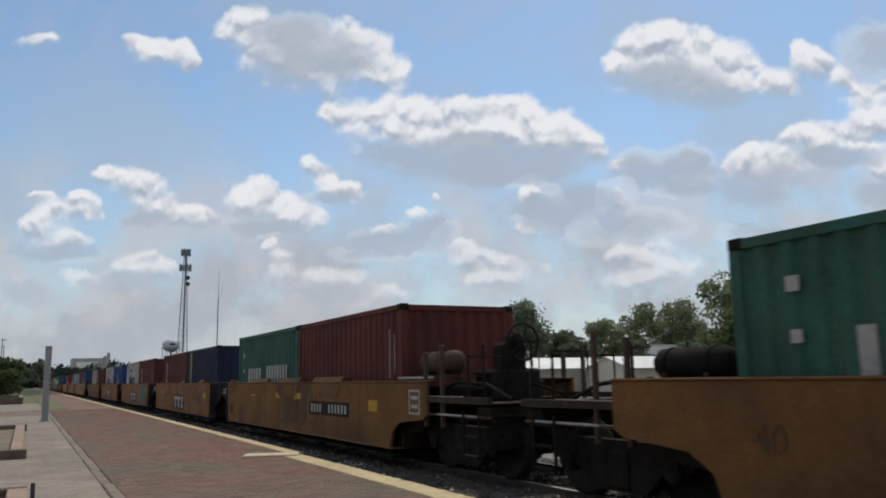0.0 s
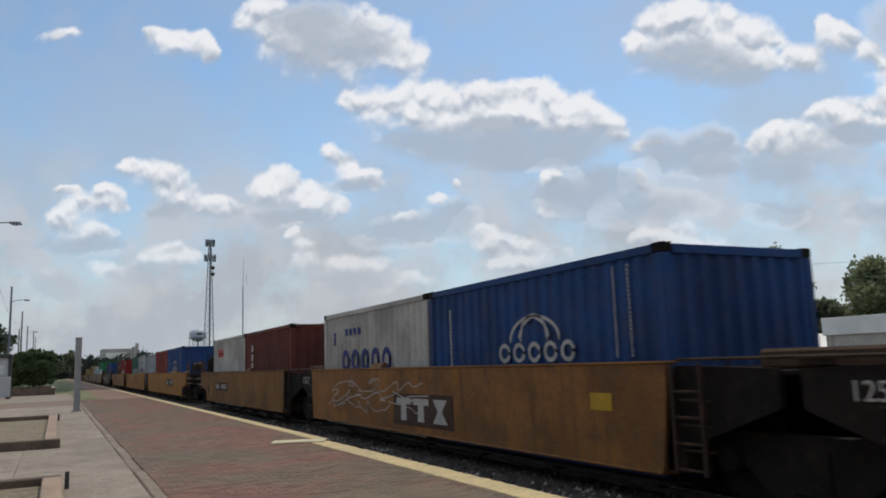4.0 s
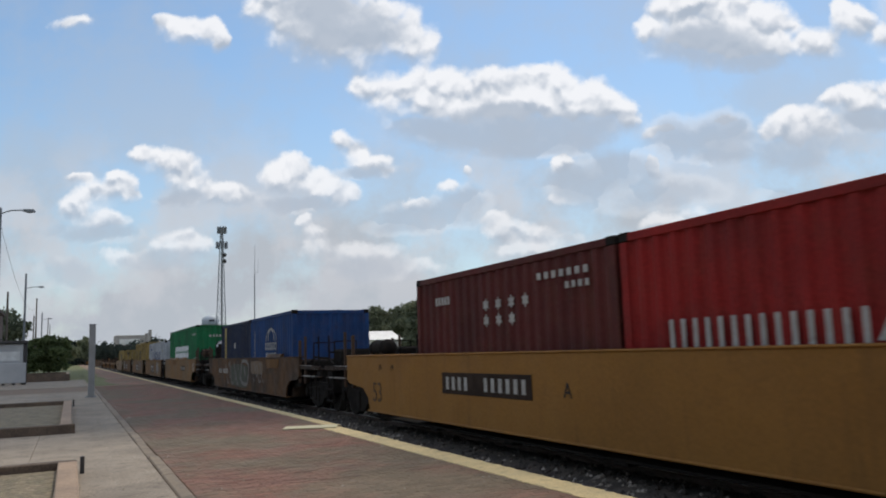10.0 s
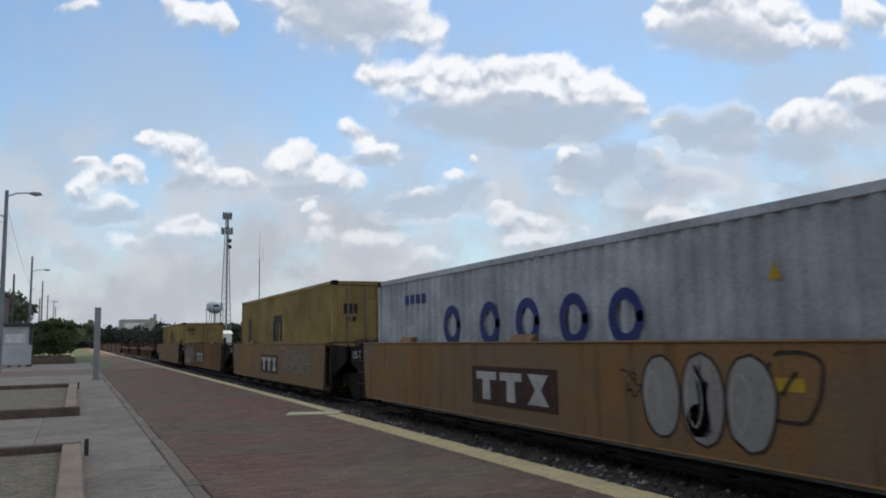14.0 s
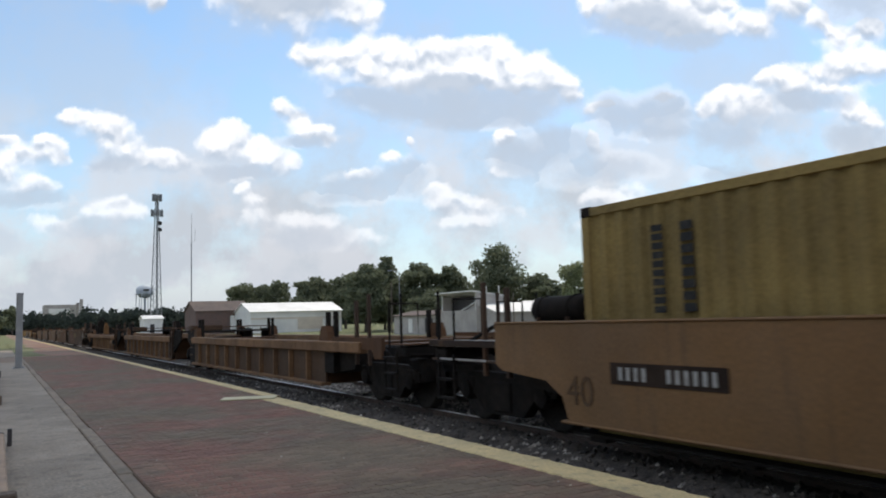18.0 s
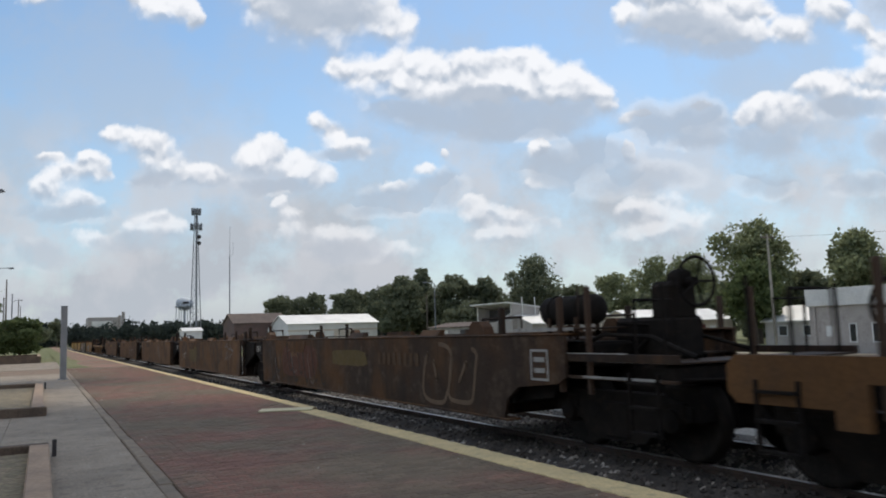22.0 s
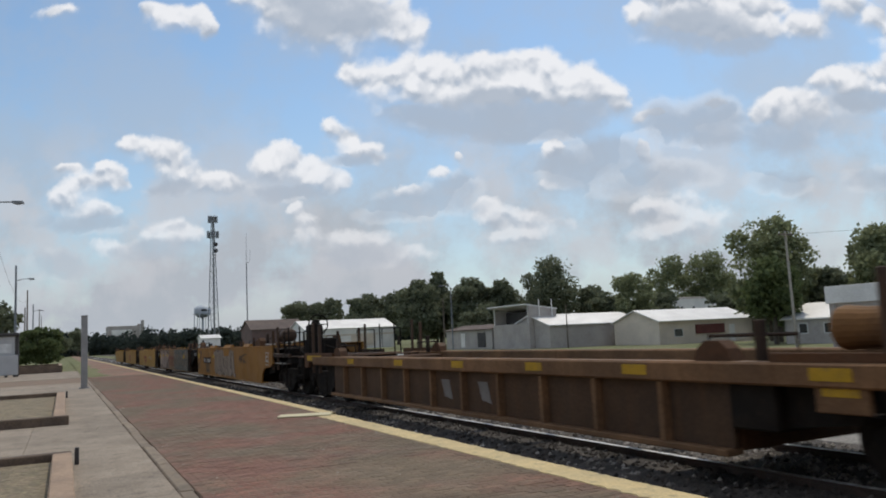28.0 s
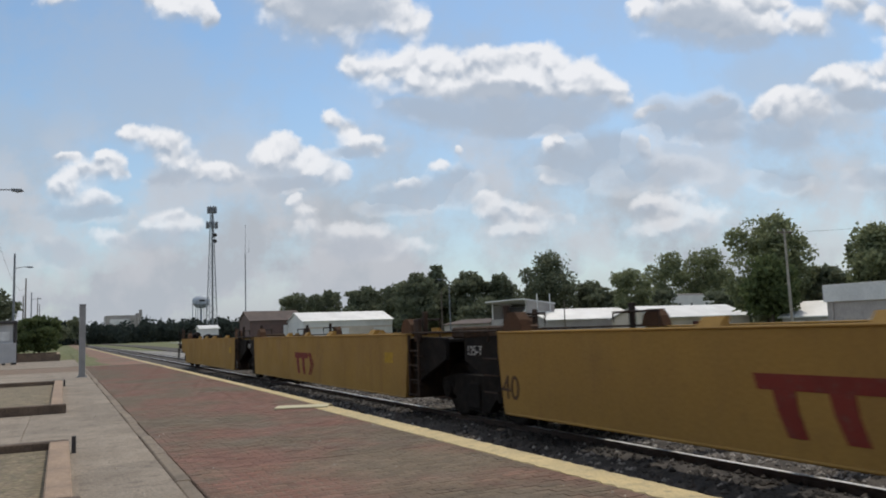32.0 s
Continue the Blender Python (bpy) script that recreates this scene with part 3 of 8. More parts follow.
kerb = thing("kerb", "tan concrete kerb along the brick platform", "kerb", kind="structure")
kerb_stone = Geo().box(1.012, 1.158, 0.004, 1.996, -0.25, 0.006, 0.015).mesh("kerb_stone", KERB)
for j in range(-4, 24):
    k = part("kerb_stone", kerb_stone, None, kerb)
    k.location = (rnd.uniform(-0.015, 0.01), 2.0 * j, rnd.uniform(-0.008, 0.004))

# second line of worn paving left of the kerb, far part: gravel and grass begin after the walkway
solid("gravel_path", Geo().box(-16, 1.0, 48.01, 66, -0.5, -0.018), CONCRETE, "pale gravel and broken concrete at the walkway's end", "path", "structure")

platform = solid("platform", Geo().box(1.16, 4.62, -30, 520, -0.55, -0.0042, 0.01), SAND, "old red brick station platform", "platform", "structure")

yellow = thing("platform_edge_line", "worn yellow-painted edge strip of the platform", "edge line", kind="structure")


def ragged_strip(x0, x1, y0, y1, step, wob, seed):
    r, g = random.Random(seed), Geo()
    n = int((y1 - y0) / step)
    top = []
    for i in range(n + 1):
        y = y0 + (y1 - y0) * i / n
        top += [(x0 + r.uniform(-wob, wob), y, 0.006), (x1 + r.uniform(-wob, wob) * 0.7, y, 0.006), (x0 - 0.01, y, -0.03), (x1 + 0.01, y, -0.03)]
    f = []
    for i in range(n):
        a, b = 4 * i, 4 * i + 4
        f += [(a, a + 1, b + 1, b), (a + 2, a, b, b + 2), (a + 1, a + 3, b + 3, b + 1)]
    return g.add(top, f)


g = Geo()
for j in range(120):
    y0, y1 = 47.6 + 3.0 * j, 50.6 + 3.0 * j
    e0, e1 = (2.25 + 0.22 * math.sin(y * 0.31) + 0.12 * math.sin(y * 0.83) for y in (y0, y1))
    g.add([(0.95, y0, 0.004), (e0, y0, 0.012), (e1, y1, 0.012), (0.95, y1, 0.004), (e0, y0, -0.03), (e1, y1, -0.03)], [(0, 1, 2, 3), (1, 4, 5, 2)])
solid("grass_verge", g, GRASS, "dry grass growing over the platform's inner edge", "verge", "structure")

part("near_strip", ragged_strip(4.225, 4.575, -6, 14.15, 0.07, 0.028, 2), YELLOW_EDGE, yellow)
part("far_strip", ragged_strip(4.46, 4.70, 14.45, 60, 0.25, 0.016, 3), YELLOW_EDGE, yellow)
part("distant_strip", ragged_strip(4.44, 4.72, 60, 420, 2.0, 0.01, 5), YELLOW_EDGE, yellow)
solid("edge_board", Geo().box(-0.49, 0.49, -0.24, 0.24, 0.0, 0.028, 0.008), surface("pale_board", (0.62, 0.56, 0.36), (0.52, 0.46, 0.30), rough=0.8, scale=2, grain=40,
      dirt=(0.35, 0.30, 0.2), dirt_amount=0.4), "pale yellow board lying on the platform at the edge line", "board", at=pose(4.08, 14.35, 0.0, 0, 0, -22))


def build_track():
    bed = Geo().prism([(4.63, -0.8), (4.63, -0.46), (5.2, -0.44), (5.9, -0.235), (9.0, -0.235), (9.0, -0.8)], -60, 900)
    solid("track_bed", bed, BALLAST, "grey crushed-stone ballast bed, oil and the train's shade in its colour", "track bed", "structure")
    shoulder = Geo().prism([(9.0, -0.7), (9.0, -0.24), (12.6, -0.34), (13.1, -0.7)], -60, 900)
    solid("gravel_shoulder", shoulder, GRAVEL, "pale gravel shoulder behind the track", "gravel", "structure")
    track = thing("railway_track", "rusty steel rails on dark wooden ties", "railway track", kind="structure")
    prof = [(-0.07, -0.17), (0.07, -0.17), (0.07, -0.155), (0.012, -0.14), (0.012, -0.045), (0.034, -0.035), (0.036, -0.004), (-0.036, -0.004),
            (-0.034, -0.035), (-0.012, -0.045), (-0.012, -0.14), (-0.07, -0.155)]
    for side in (-0.753, 0.753):
        cx = TRACK_X + side
        part("rail", Geo().prism([(cx + a, RAIL_Z + b) for a, b in prof], -60, 900), RAIL, track)
        part("rail_head", Geo().box(cx - 0.032, cx + 0.032, -60, 900, RAIL_Z - 0.004, RAIL_Z, 0.002), RAIL_TOP, track, "polished rail head")
    tie = Geo().box(-1.3, 1.3, -0.11, 0.11, -0.17, 0.0, 0.012).mesh("tie", TIE)
    plate = Geo().box(-0.18, 0.18, -0.1, 0.1, 0.0, 0.012, 0.004).mesh("tie_plate", RAIL)
    r = random.Random(7)
    for i in range(130):
        t = part("tie", tie, None, track)
        t.matrix_basis = pose(TRACK_X + r.uniform(-0.03, 0.03), -4 + 0.52 * i + r.uniform(-0.02, 0.02), RAIL_Z - 0.175, 0, 0, r.uniform(-0.8, 0.8))
        if i < 45:
            for side in (-0.753, 0.753):
                p = part("tie_plate", plate, None, t)
                p.location = (side, 0, 0)
    far = Geo()
    for i in range(500):
        y = 63.8 + 0.52 * i
        far.box(TRACK_X - 1.3, TRACK_X + 1.3, y - 0.11, y + 0.11, RAIL_Z - 0.3, RAIL_Z - 0.175)
    tagged(part("far_ties", far, TIE, track), kind="stuff")
    # loose stones: ones darkened by oil and painted-in shade under the near sills, pale ones between the rails and in
    # small heaps by the platform
    shaded, pale = Geo(), Geo()
    for i in range(12000):
        y = 2.0 + 34 * r.random() ** 1.5
        x = r.uniform(4.75, 8.9)
        s = r.uniform(0.018, 0.045)
        z = -0.235 + r.uniform(-0.01, 0.012) - 0.21 * min(1.0, max(0.0, (5.9 - x) / 0.7))
        a = r.uniform(0, 3.14)
        c, q = math.cos(a) * s, math.sin(a) * s
        v = [(x + c, y + q, z), (x - q, y + c * 1.2, z + 0.2 * s), (x - c * 1.1, y - q, z), (x + q, y - c, z - 0.1 * s), (x + 0.2 * s, y, z + 0.9 * s), (x, y, z - s)]
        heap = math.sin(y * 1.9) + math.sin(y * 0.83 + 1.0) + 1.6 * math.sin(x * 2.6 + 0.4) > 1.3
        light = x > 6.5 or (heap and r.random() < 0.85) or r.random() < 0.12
        (pale if light and r.random() < 0.85 else shaded).add(v, [(0, 1, 4), (1, 2, 4), (2, 3, 4), (3, 0, 4), (1, 0, 5), (2, 1, 5), (3, 2, 5), (0, 3, 5)])
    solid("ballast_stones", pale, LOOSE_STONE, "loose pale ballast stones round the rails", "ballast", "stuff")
    solid("oily_ballast_stones", shaded, SHADED_STONE, "loose ballast stones, oil and the train's shade in their colour", "ballast", "stuff")


build_track()


def platform_litter():
    """Pale chips, grit and dry scraps lying on the bricks, most of them by the edge line and the kerb."""
    r, g = random.Random(21), Geo()
    for i in range(260):
        y = 3.5 + 26 * r.random() ** 1.4
        x = r.choice((4.0 + abs(r.gauss(0, 0.12)), 1.2 + abs(r.gauss(0, 0.12)), r.uniform(1.3, 4.1), 0.85 + r.uniform(-0.4, 0.14)))
        s = r.uniform(0.006, 0.02) * (1.8 if r.random() < 0.06 else 1)
        a = r.uniform(0, 3.14)
        c, q = math.cos(a) * s, math.sin(a) * s
        g.add([(x + c, y + q, 0.001), (x - q * 0.7, y + c * 0.7, 0.001), (x - c, y - q, 0.001), (x + q * 0.7, y - c * 0.7, 0.001), (x + 0.2 * s, y, 0.002 + s * 0.6)],
              [(0, 1, 4), (1, 2, 4), (2, 3, 4), (3, 0, 4)])
    solid("litter", g, surface("pale_chips", (0.50, 0.46, 0.38), (0.26, 0.20, 0.13), rough=0.9, scale=3.0, per_object=0.4, world_space=True), "pale chips and grit scattered on the platform", "litter", "stuff")


platform_litter()

# ---------------------------------------------------------------- the train
# every car and box stands in its own space: x across (the platform side is -x), y along the track, z from the rail top
SILL_X, SILL_BOT, SILL_TOP, RIB_TOP = 1.49, 0.305, 1.42, 1.14
SPEEDS = ((0, 13.07), (4, 13.25), (12, 13.61), (20, 14.19), (28, 14.85), (32, 15.15))


def travelled(t):
    """Metres that the train has gone after t seconds."""
    s, (t0, v0) = 0.0, SPEEDS[0]
    for t1, v1 in SPEEDS[1:]:
        e = min(t, t1)
        if e > t0:
            ve = v0 + (v1 - v0) * (e - t0) / (t1 - t0)
            s += (v0 + ve) / 2 * (e - t0)
        t0, v0 = t1, v1
    return s


RIDERS = []      # (thing, its place along the train)
WHEELSETS = []
CACHE = {}


def shared(key, make, material, smooth=False):
    if key not in CACHE:
        CACHE[key] = make().mesh(key[0], material, smooth)
    return CACHE[key]


def ride(ob, u):
    ob.matrix_basis = pose(TRACK_X, u, RAIL_Z)
    RIDERS.append((ob, u))
    return ob


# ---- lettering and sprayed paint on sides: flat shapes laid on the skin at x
def bars(parent, name, x, y_left, y_right, z0, z1, count, material, gap=0.22, label="", widths=None):
    """One plain bar for each character, from the far end (left as read) to the near end."""
    step = (y_right - y_left) / count
    wide = abs(step) * (1 - gap)
    me = shared((name, round(wide, 4), round(z1 - z0, 4), material.name), lambda: Geo().box(-0.004, 0, -wide / 2, wide / 2, 0, z1 - z0), material)
    for i in range(count):
        if not widths or widths[i]:
            part(name, me, None, parent, label).location = (x, y_left + step * (i + 0.5), z0)


def plate_mark(parent, y_left, y_right, z0, z1, first=4, rest=6):
    """A black board with two groups of pale bars."""
    x = -SILL_X - 0.002
    part("number_board", Geo().box(x - 0.006, x, y_right, y_left, z0, z1, 0.002), PLATE_BLACK, parent, "black painted number panel")
    n = first + rest + 2
    pad = (z1 - z0) * 0.2
    bars(parent, "number_bar", x - 0.006, y_left - 0.1, y_right + 0.1, z0 + pad, z1 - pad, n, PALE_MARK, 0.55, "pale number bar",
         [0 if i in (first, first + 1) else 1 for i in range(n)])


def owner_mark(parent, y_left, y_right, z0, z1, material, board=None):
    """A railcar owner's mark as three plain slanted blocks, on a dark board where it has one."""
    x = -SILL_X - 0.002
    if board:
        part("mark_board", Geo().box(x - 0.006, x, y_right - 0.1, y_left + 0.1, z0 - 0.08, z1 + 0.08, 0.002), board, parent, "dark painted panel")
        x -= 0.006
    w = (y_left - y_right) / 3
    for k in range(3):
        c = y_left - w * (k + 0.5)
        zm = z0 + 0.72 * (z1 - z0)
        o = [(c + 0.42 * w, z1), (c + 0.42 * w, zm), (c + 0.15 * w, zm), (c + 0.17 * w, z0), (c - 0.17 * w, z0), (c - 0.15 * w, zm), (c - 0.42 * w, zm), (c - 0.42 * w, z1)]
        if k == 2:
            zm = (z0 + z1) / 2
            o = [(c + 0.36 * w, z1), (c + 0.1 * w, zm), (c + 0.36 * w, z0), (c - 0.36 * w, z0), (c - 0.1 * w, zm), (c - 0.36 * w, z1)]
        part("mark_block", Geo().prism(o, x - 0.004, x, "x"), material, parent, "plain painted block")


def ribbon(g, pts, width, x, lift):
    """A flat stroke of paint through (y, z) points with round joints."""
    v, f = [], []
    n = len(pts)
    for i, (py, pz) in enumerate(pts):
        a, b = pts[max(0, i - 1)], pts[min(n - 1, i + 1)]
        dy, dz = b[0] - a[0], b[1] - a[1]
        l = math.hypot(dy, dz) or 1
        ny, nz = -dz / l * width / 2, dy / l * width / 2
        v += [(x - lift, py + ny, pz + nz), (x - lift, py - ny, pz - nz)]
    for i in range(n - 1):
        f.append((2 * i, 2 * i + 1, 2 * i + 3, 2 * i + 2))
    g.add(v, f)
    for py, pz in (pts[0], pts[-1]):
        c = [(x - lift, py + width / 2 * math.cos(k * math.pi / 5), pz + width / 2 * math.sin(k * math.pi / 5)) for k in range(10)]
        g.add(c, [tuple(range(10))])


# strokes of sprayed shapes in a unit box: along the side as it is read, and up
SHAPES = {
    "zigzag": [[(0.0, 1.0), (0.2, 0.0), (0.46, 0.85), (0.7, 0.05), (1.0, 1.0)]],
    "loop": [[(0.45 + 0.38 * math.cos(k * 0.4833), 0.42 + 0.42 * math.sin(k * 0.4833)) for k in range(14)], [(0.7, 0.95), (0.85, 0.4), (1.05, 0.0)]],
    "snake": [[(1.0, 0.92), (0.45, 1.0), (0.15, 0.72), (0.5, 0.52), (0.85, 0.3), (0.6, 0.0), (0.0, 0.06)]],
    "arch": [[(0.0, 0.0), (0.12, 0.95), (0.5, 0.2), (0.86, 1.0), (1.02, 0.0)]],
    "hook": [[(0.1, 0.0), (0.12, 1.0), (0.75, 0.92), (0.9, 0.65), (0.6, 0.45), (0.15, 0.42)], [(0.5, 0.45), (0.98, 0.0)]],
    "bolt": [[(0.0, 0.0), (0.25, 0.6), (1.0, 0.95)], [(0.2, 0.05), (0.6, 0.3), (1.0, 0.35)]],
    "wave": [[(0.0, 1.0), (0.15, 0.4), (0.6, 0.1), (1.0, 0.0)], [(0.35, 1.0), (0.5, 0.6), (0.95, 0.5)]],
    "fork": [[(0.0, 0.5), (0.4, 0.9), (0.9, 0.7), (1.0, 0.2)], [(0.2, 0.05), (0.65, 0.25)]],
    "drop": [[(0.2, 0.2), (0.1, 0.65), (0.4, 0.95), (0.75, 0.7), (0.7, 0.3), (0.45, 0.05), (0.2, 0.2)]],
}


def smooth_line(pts):
    """A polyline rounded by corner cutting."""
    for _ in range(2):
        q = [pts[0]]
        for (a, b), (c, d) in zip(pts, pts[1:]):
            q += [(a * 0.75 + c * 0.25, b * 0.75 + d * 0.25), (a * 0.25 + c * 0.75, b * 0.25 + d * 0.75)]
        pts = q + [pts[-1]]
    return pts


def spray(parent, y_left, y_right, z0, z1, count, width, fill, edge, seed, label, halo=None, kinds=None, jitter=0.10, rim_wide=0.065):
    """Sprayed bubble shapes, each lapping over the one before: a dark rim, a body and a thin pale highlight."""
    r = random.Random(seed)
    x = -SILL_X - 0.003
    step = (y_right - y_left) / count
    lo, hi = z0 + width / 2 + 0.03, z1 - width / 2 - 0.03
    kinds = kinds or [r.choice(("bolt", "wave", "fork", "drop")) for _ in range(count)]
    for i, kind in enumerate(kinds):
        y0, wide, lean = y_left + step * i + math.copysign(width * 0.5, step), abs(step) - width * 0.72, r.uniform(-0.08, 0.08)
        rim, body, shine = Geo(), Geo(), Geo()
        lines = [[(a + r.uniform(-jitter, jitter), b + r.uniform(-jitter, jitter) * 0.8) for a, b in line] for line in SHAPES[kind]]
        lift = 0.002 + 0.0016 * i
        for line in lines:
            pts = smooth_line([(y0 - wide * (a + lean * (b - 0.5)), lo + (hi - lo) * b) for a, b in line])
            if halo:
                ribbon(rim, pts, width + 0.15, x, lift)
            ribbon(rim if not halo else body, pts, width + rim_wide, x, lift + 0.0004)
        stroke_geo = Geo()
        for line in lines:
            pts = smooth_line([(y0 - wide * (a + lean * (b - 0.5)), lo + (hi - lo) * b) for a, b in line])
            ribbon(stroke_geo, pts, width, x, lift + 0.0009)
            ribbon(shine, [(p + width * 0.36, q) for p, q in pts[1:-1]], 0.016, x, lift + 0.0013)
        stroke = part("spray_letter", stroke_geo, fill, parent, label)
        if halo:
            part("spray_halo", rim, halo, stroke, "pale sprayed outline")
            part("spray_rim", body, edge, stroke, "dark sprayed outline")
        else:
            part("spray_rim", rim, edge, stroke, "sprayed outline")
        part("spray_shine", shine, SPRAY["white"] if not halo else edge, stroke, "thin sprayed line")


def smear(parent, y_left, y_right, z0, z1, material, seed, label="faded smear of old paint"):
    """A ragged patch of thin old paint."""
    r = random.Random(seed)
    o = []
    for k in range(28):
        a = 2 * math.pi * k / 28
        q = r.uniform(0.88, 1.0)
        cy, cz = math.cos(a), math.sin(a)
        o.append(((y_left + y_right) / 2 + (y_left - y_right) / 2 * q * math.copysign(abs(cy) ** 0.4, cy), (z0 + z1) / 2 + (z1 - z0) / 2 * q * math.copysign(abs(cz) ** 0.4, cz)))
    part("paint_smear", Geo().prism(o, -SILL_X - 0.0045, -SILL_X - 0.0015, "x"), material, parent, label)


def scrawl(parent, y_left, y_right, z0, z1, material, seed, width=0.05, loops=3, label="thin sprayed scrawl"):
    """Uneven loops and hooks in two or three rows, as a quick spray-can tag."""
    r = random.Random(seed)
    g = Geo()
    rows = 2 if z1 - z0 < 0.45 else 3
    high, wide = (z1 - z0) / rows, y_left - y_right
    for q in range(rows):
        zc, n = z1 - high * (q + 0.5), 3 * loops + 4
        shift, fall = r.uniform(-0.1, 0.1) * wide, r.uniform(-0.25, 0.25) * high
        pts = []
        for k in range(n):
            u = k / (n - 1)
            pts.append((y_left + shift - wide * (u * 0.9 + r.uniform(-2.2, 2.6) / n), zc + fall * (u - 0.5) + high * r.uniform(-0.8, 0.8)))
        ribbon(g, smooth_line(smooth_line(pts)), width * r.uniform(0.55, 0.85), -SILL_X - 0.003, 0.004 + q * 0.002)
    part("scrawl", g, material, parent, label)


def slashes(parent, y_left, y_right, z0, z1, count, material, seed, width=0.05, label="slanting sprayed stroke"):
    """Leaning, hooked strokes side by side over the whole height, as a fast piece has them."""
    r = random.Random(seed)
    step = (y_right - y_left) / count
    for i in range(count):
        y, hook, cut = y_left + step * (i + r.uniform(0.1, 0.9)), r.uniform(-0.25, 0.25), r.uniform(0.0, 0.35)
        lo, hi = z0 + (z1 - z0) * cut * (i % 2), z1 - (z1 - z0) * cut * ((i + 1) % 2)
        pts = [(y + 0.16 + hook, hi - 0.12), (y + 0.12, hi), (y + 0.05, (lo + 2 * hi) / 3), (y - 0.06, (2 * lo + hi) / 3), (y - 0.2, lo), (y - 0.34 - hook * 0.5, lo + 0.1)]
        g = Geo()
        ribbon(g, smooth_line(smooth_line(pts[r.randint(0, 1):])), width * r.uniform(0.6, 1.3), -SILL_X - 0.003, 0.004 + 0.0012 * (i % 4))
        part("spray_stroke", g, material, parent, label)


def outline_letters(parent, y_left, y_right, z0, z1, count, material, seed, width=0.035, label="pale sprayed outline lettering"):
    """A row of rounded, leaning letter outlines in one thin spray line."""
    r = random.Random(seed)
    step = (y_right - y_left) / count
    for i in range(count):
        cy, lean, cut = y_left + step * (i + 0.5), r.uniform(-0.1, 0.1), r.randint(0, 5)
        pts = []
        for k in range(cut, 25):
            a = 2 * math.pi * k / 24 + 0.6
            w = 0.56 - 0.12 * math.sin(a * 2 + i)
            sy, sz = math.cos(a), math.sin(a)
            pts.append((cy + abs(step) * (w * math.copysign(abs(sy) ** 0.6, sy) + lean * sz), (z0 + z1) / 2 + (z1 - z0) * 0.5 * math.copysign(abs(sz) ** 0.7, sz) * (1 - 0.12 * (i % 2))))
        g = Geo()
        ribbon(g, pts, width, -SILL_X - 0.003, 0.003 + 0.0015 * (i % 2))
        ribbon(g, [(cy + abs(step) * r.uniform(-0.2, 0.2), z0 + (z1 - z0) * 0.4), (cy + abs(step) * r.uniform(-0.2, 0.2), z0 + (z1 - z0) * 0.7)], width, -SILL_X - 0.003, 0.007)
        part("outline_letter", g, material, parent, label)


GLYPHS = {
    "P": [[(0, 0), (0, 1), (0.8, 0.95), (0.85, 0.6), (0, 0.5)]], "I": [[(0.4, 0), (0.4, 1)], [(0.1, 1), (0.7, 1)], [(0.1, 0), (0.7, 0)]],
    "T": [[(0, 1), (0.9, 1)], [(0.45, 1), (0.45, 0)]], "H": [[(0, 0), (0, 1)], [(0.8, 0), (0.8, 1)], [(0, 0.5), (0.8, 0.5)]],
    "O": [[(0.4, 1), (0, 0.7), (0, 0.3), (0.4, 0), (0.8, 0.3), (0.8, 0.7), (0.4, 1)]], "N": [[(0, 0), (0, 1), (0.8, 0), (0.8, 1)]],
    "5": [[(0.8, 1), (0.1, 1), (0.05, 0.55), (0.7, 0.5), (0.75, 0.1), (0, 0)]], "2": [[(0, 0.8), (0.4, 1), (0.8, 0.75), (0, 0), (0.8, 0)]],
    "0": [[(0.4, 1), (0, 0.7), (0, 0.3), (0.4, 0), (0.8, 0.3), (0.8, 0.7), (0.4, 1)]]}


def stroke_tag(parent, text, y_left, y_right, z0, z1, material, width=0.03):
    """A hand-sprayed tag in single thin strokes."""
    step = (y_right - y_left) / len(text)
    for i, ch in enumerate(text):
        if ch == " ":
            continue
        g = Geo()
        for k, line in enumerate(GLYPHS[ch]):
            ribbon(g, [(y_left + step * (i + 0.8 * a), z0 + (z1 - z0) * b) for a, b in line], width, -SILL_X - 0.003, 0.004 + 0.001 * k)
        part("sprayed_letter", g, material, parent, "thin white sprayed letter " + ch)


SPRAY = {k: lettering("spray_" + k, c) for k, c in {
    "silver": (0.33, 0.255, 0.215), "green": (0.12, 0.20, 0.165), "grey": (0.22, 0.20, 0.185), "black": (0.045, 0.034, 0.028), "white": (0.42, 0.39, 0.36),
    "purple": (0.09, 0.035, 0.08), "dark_green": (0.075, 0.085, 0.07), "brown": (0.13, 0.065, 0.04), "ochre": (0.25, 0.15, 0.055), "red": (0.17, 0.045, 0.03),
    "faint": (0.19, 0.13, 0.085), "umber": (0.085, 0.055, 0.035)}.items()}


FINS = ([(0.0, 0.55), (0.45, 1.0), (0.95, 0.5), (0.62, 0.52), (0.7, 0.0), (0.42, 0.0), (0.38, 0.5)],
        [(0.0, 0.0), (0.3, 0.08), (0.6, 0.4), (0.7, 0.95), (0.42, 0.62), (0.18, 0.4)],
        [(0.0, 0.35), (0.5, 0.6), (0.95, 0.55), (0.6, 0.3), (0.5, 0.0), (0.35, 0.28)],
        [(0.1, 1.0), (0.45, 0.95), (0.5, 0.4), (0.3, 0.0), (0.08, 0.45)])


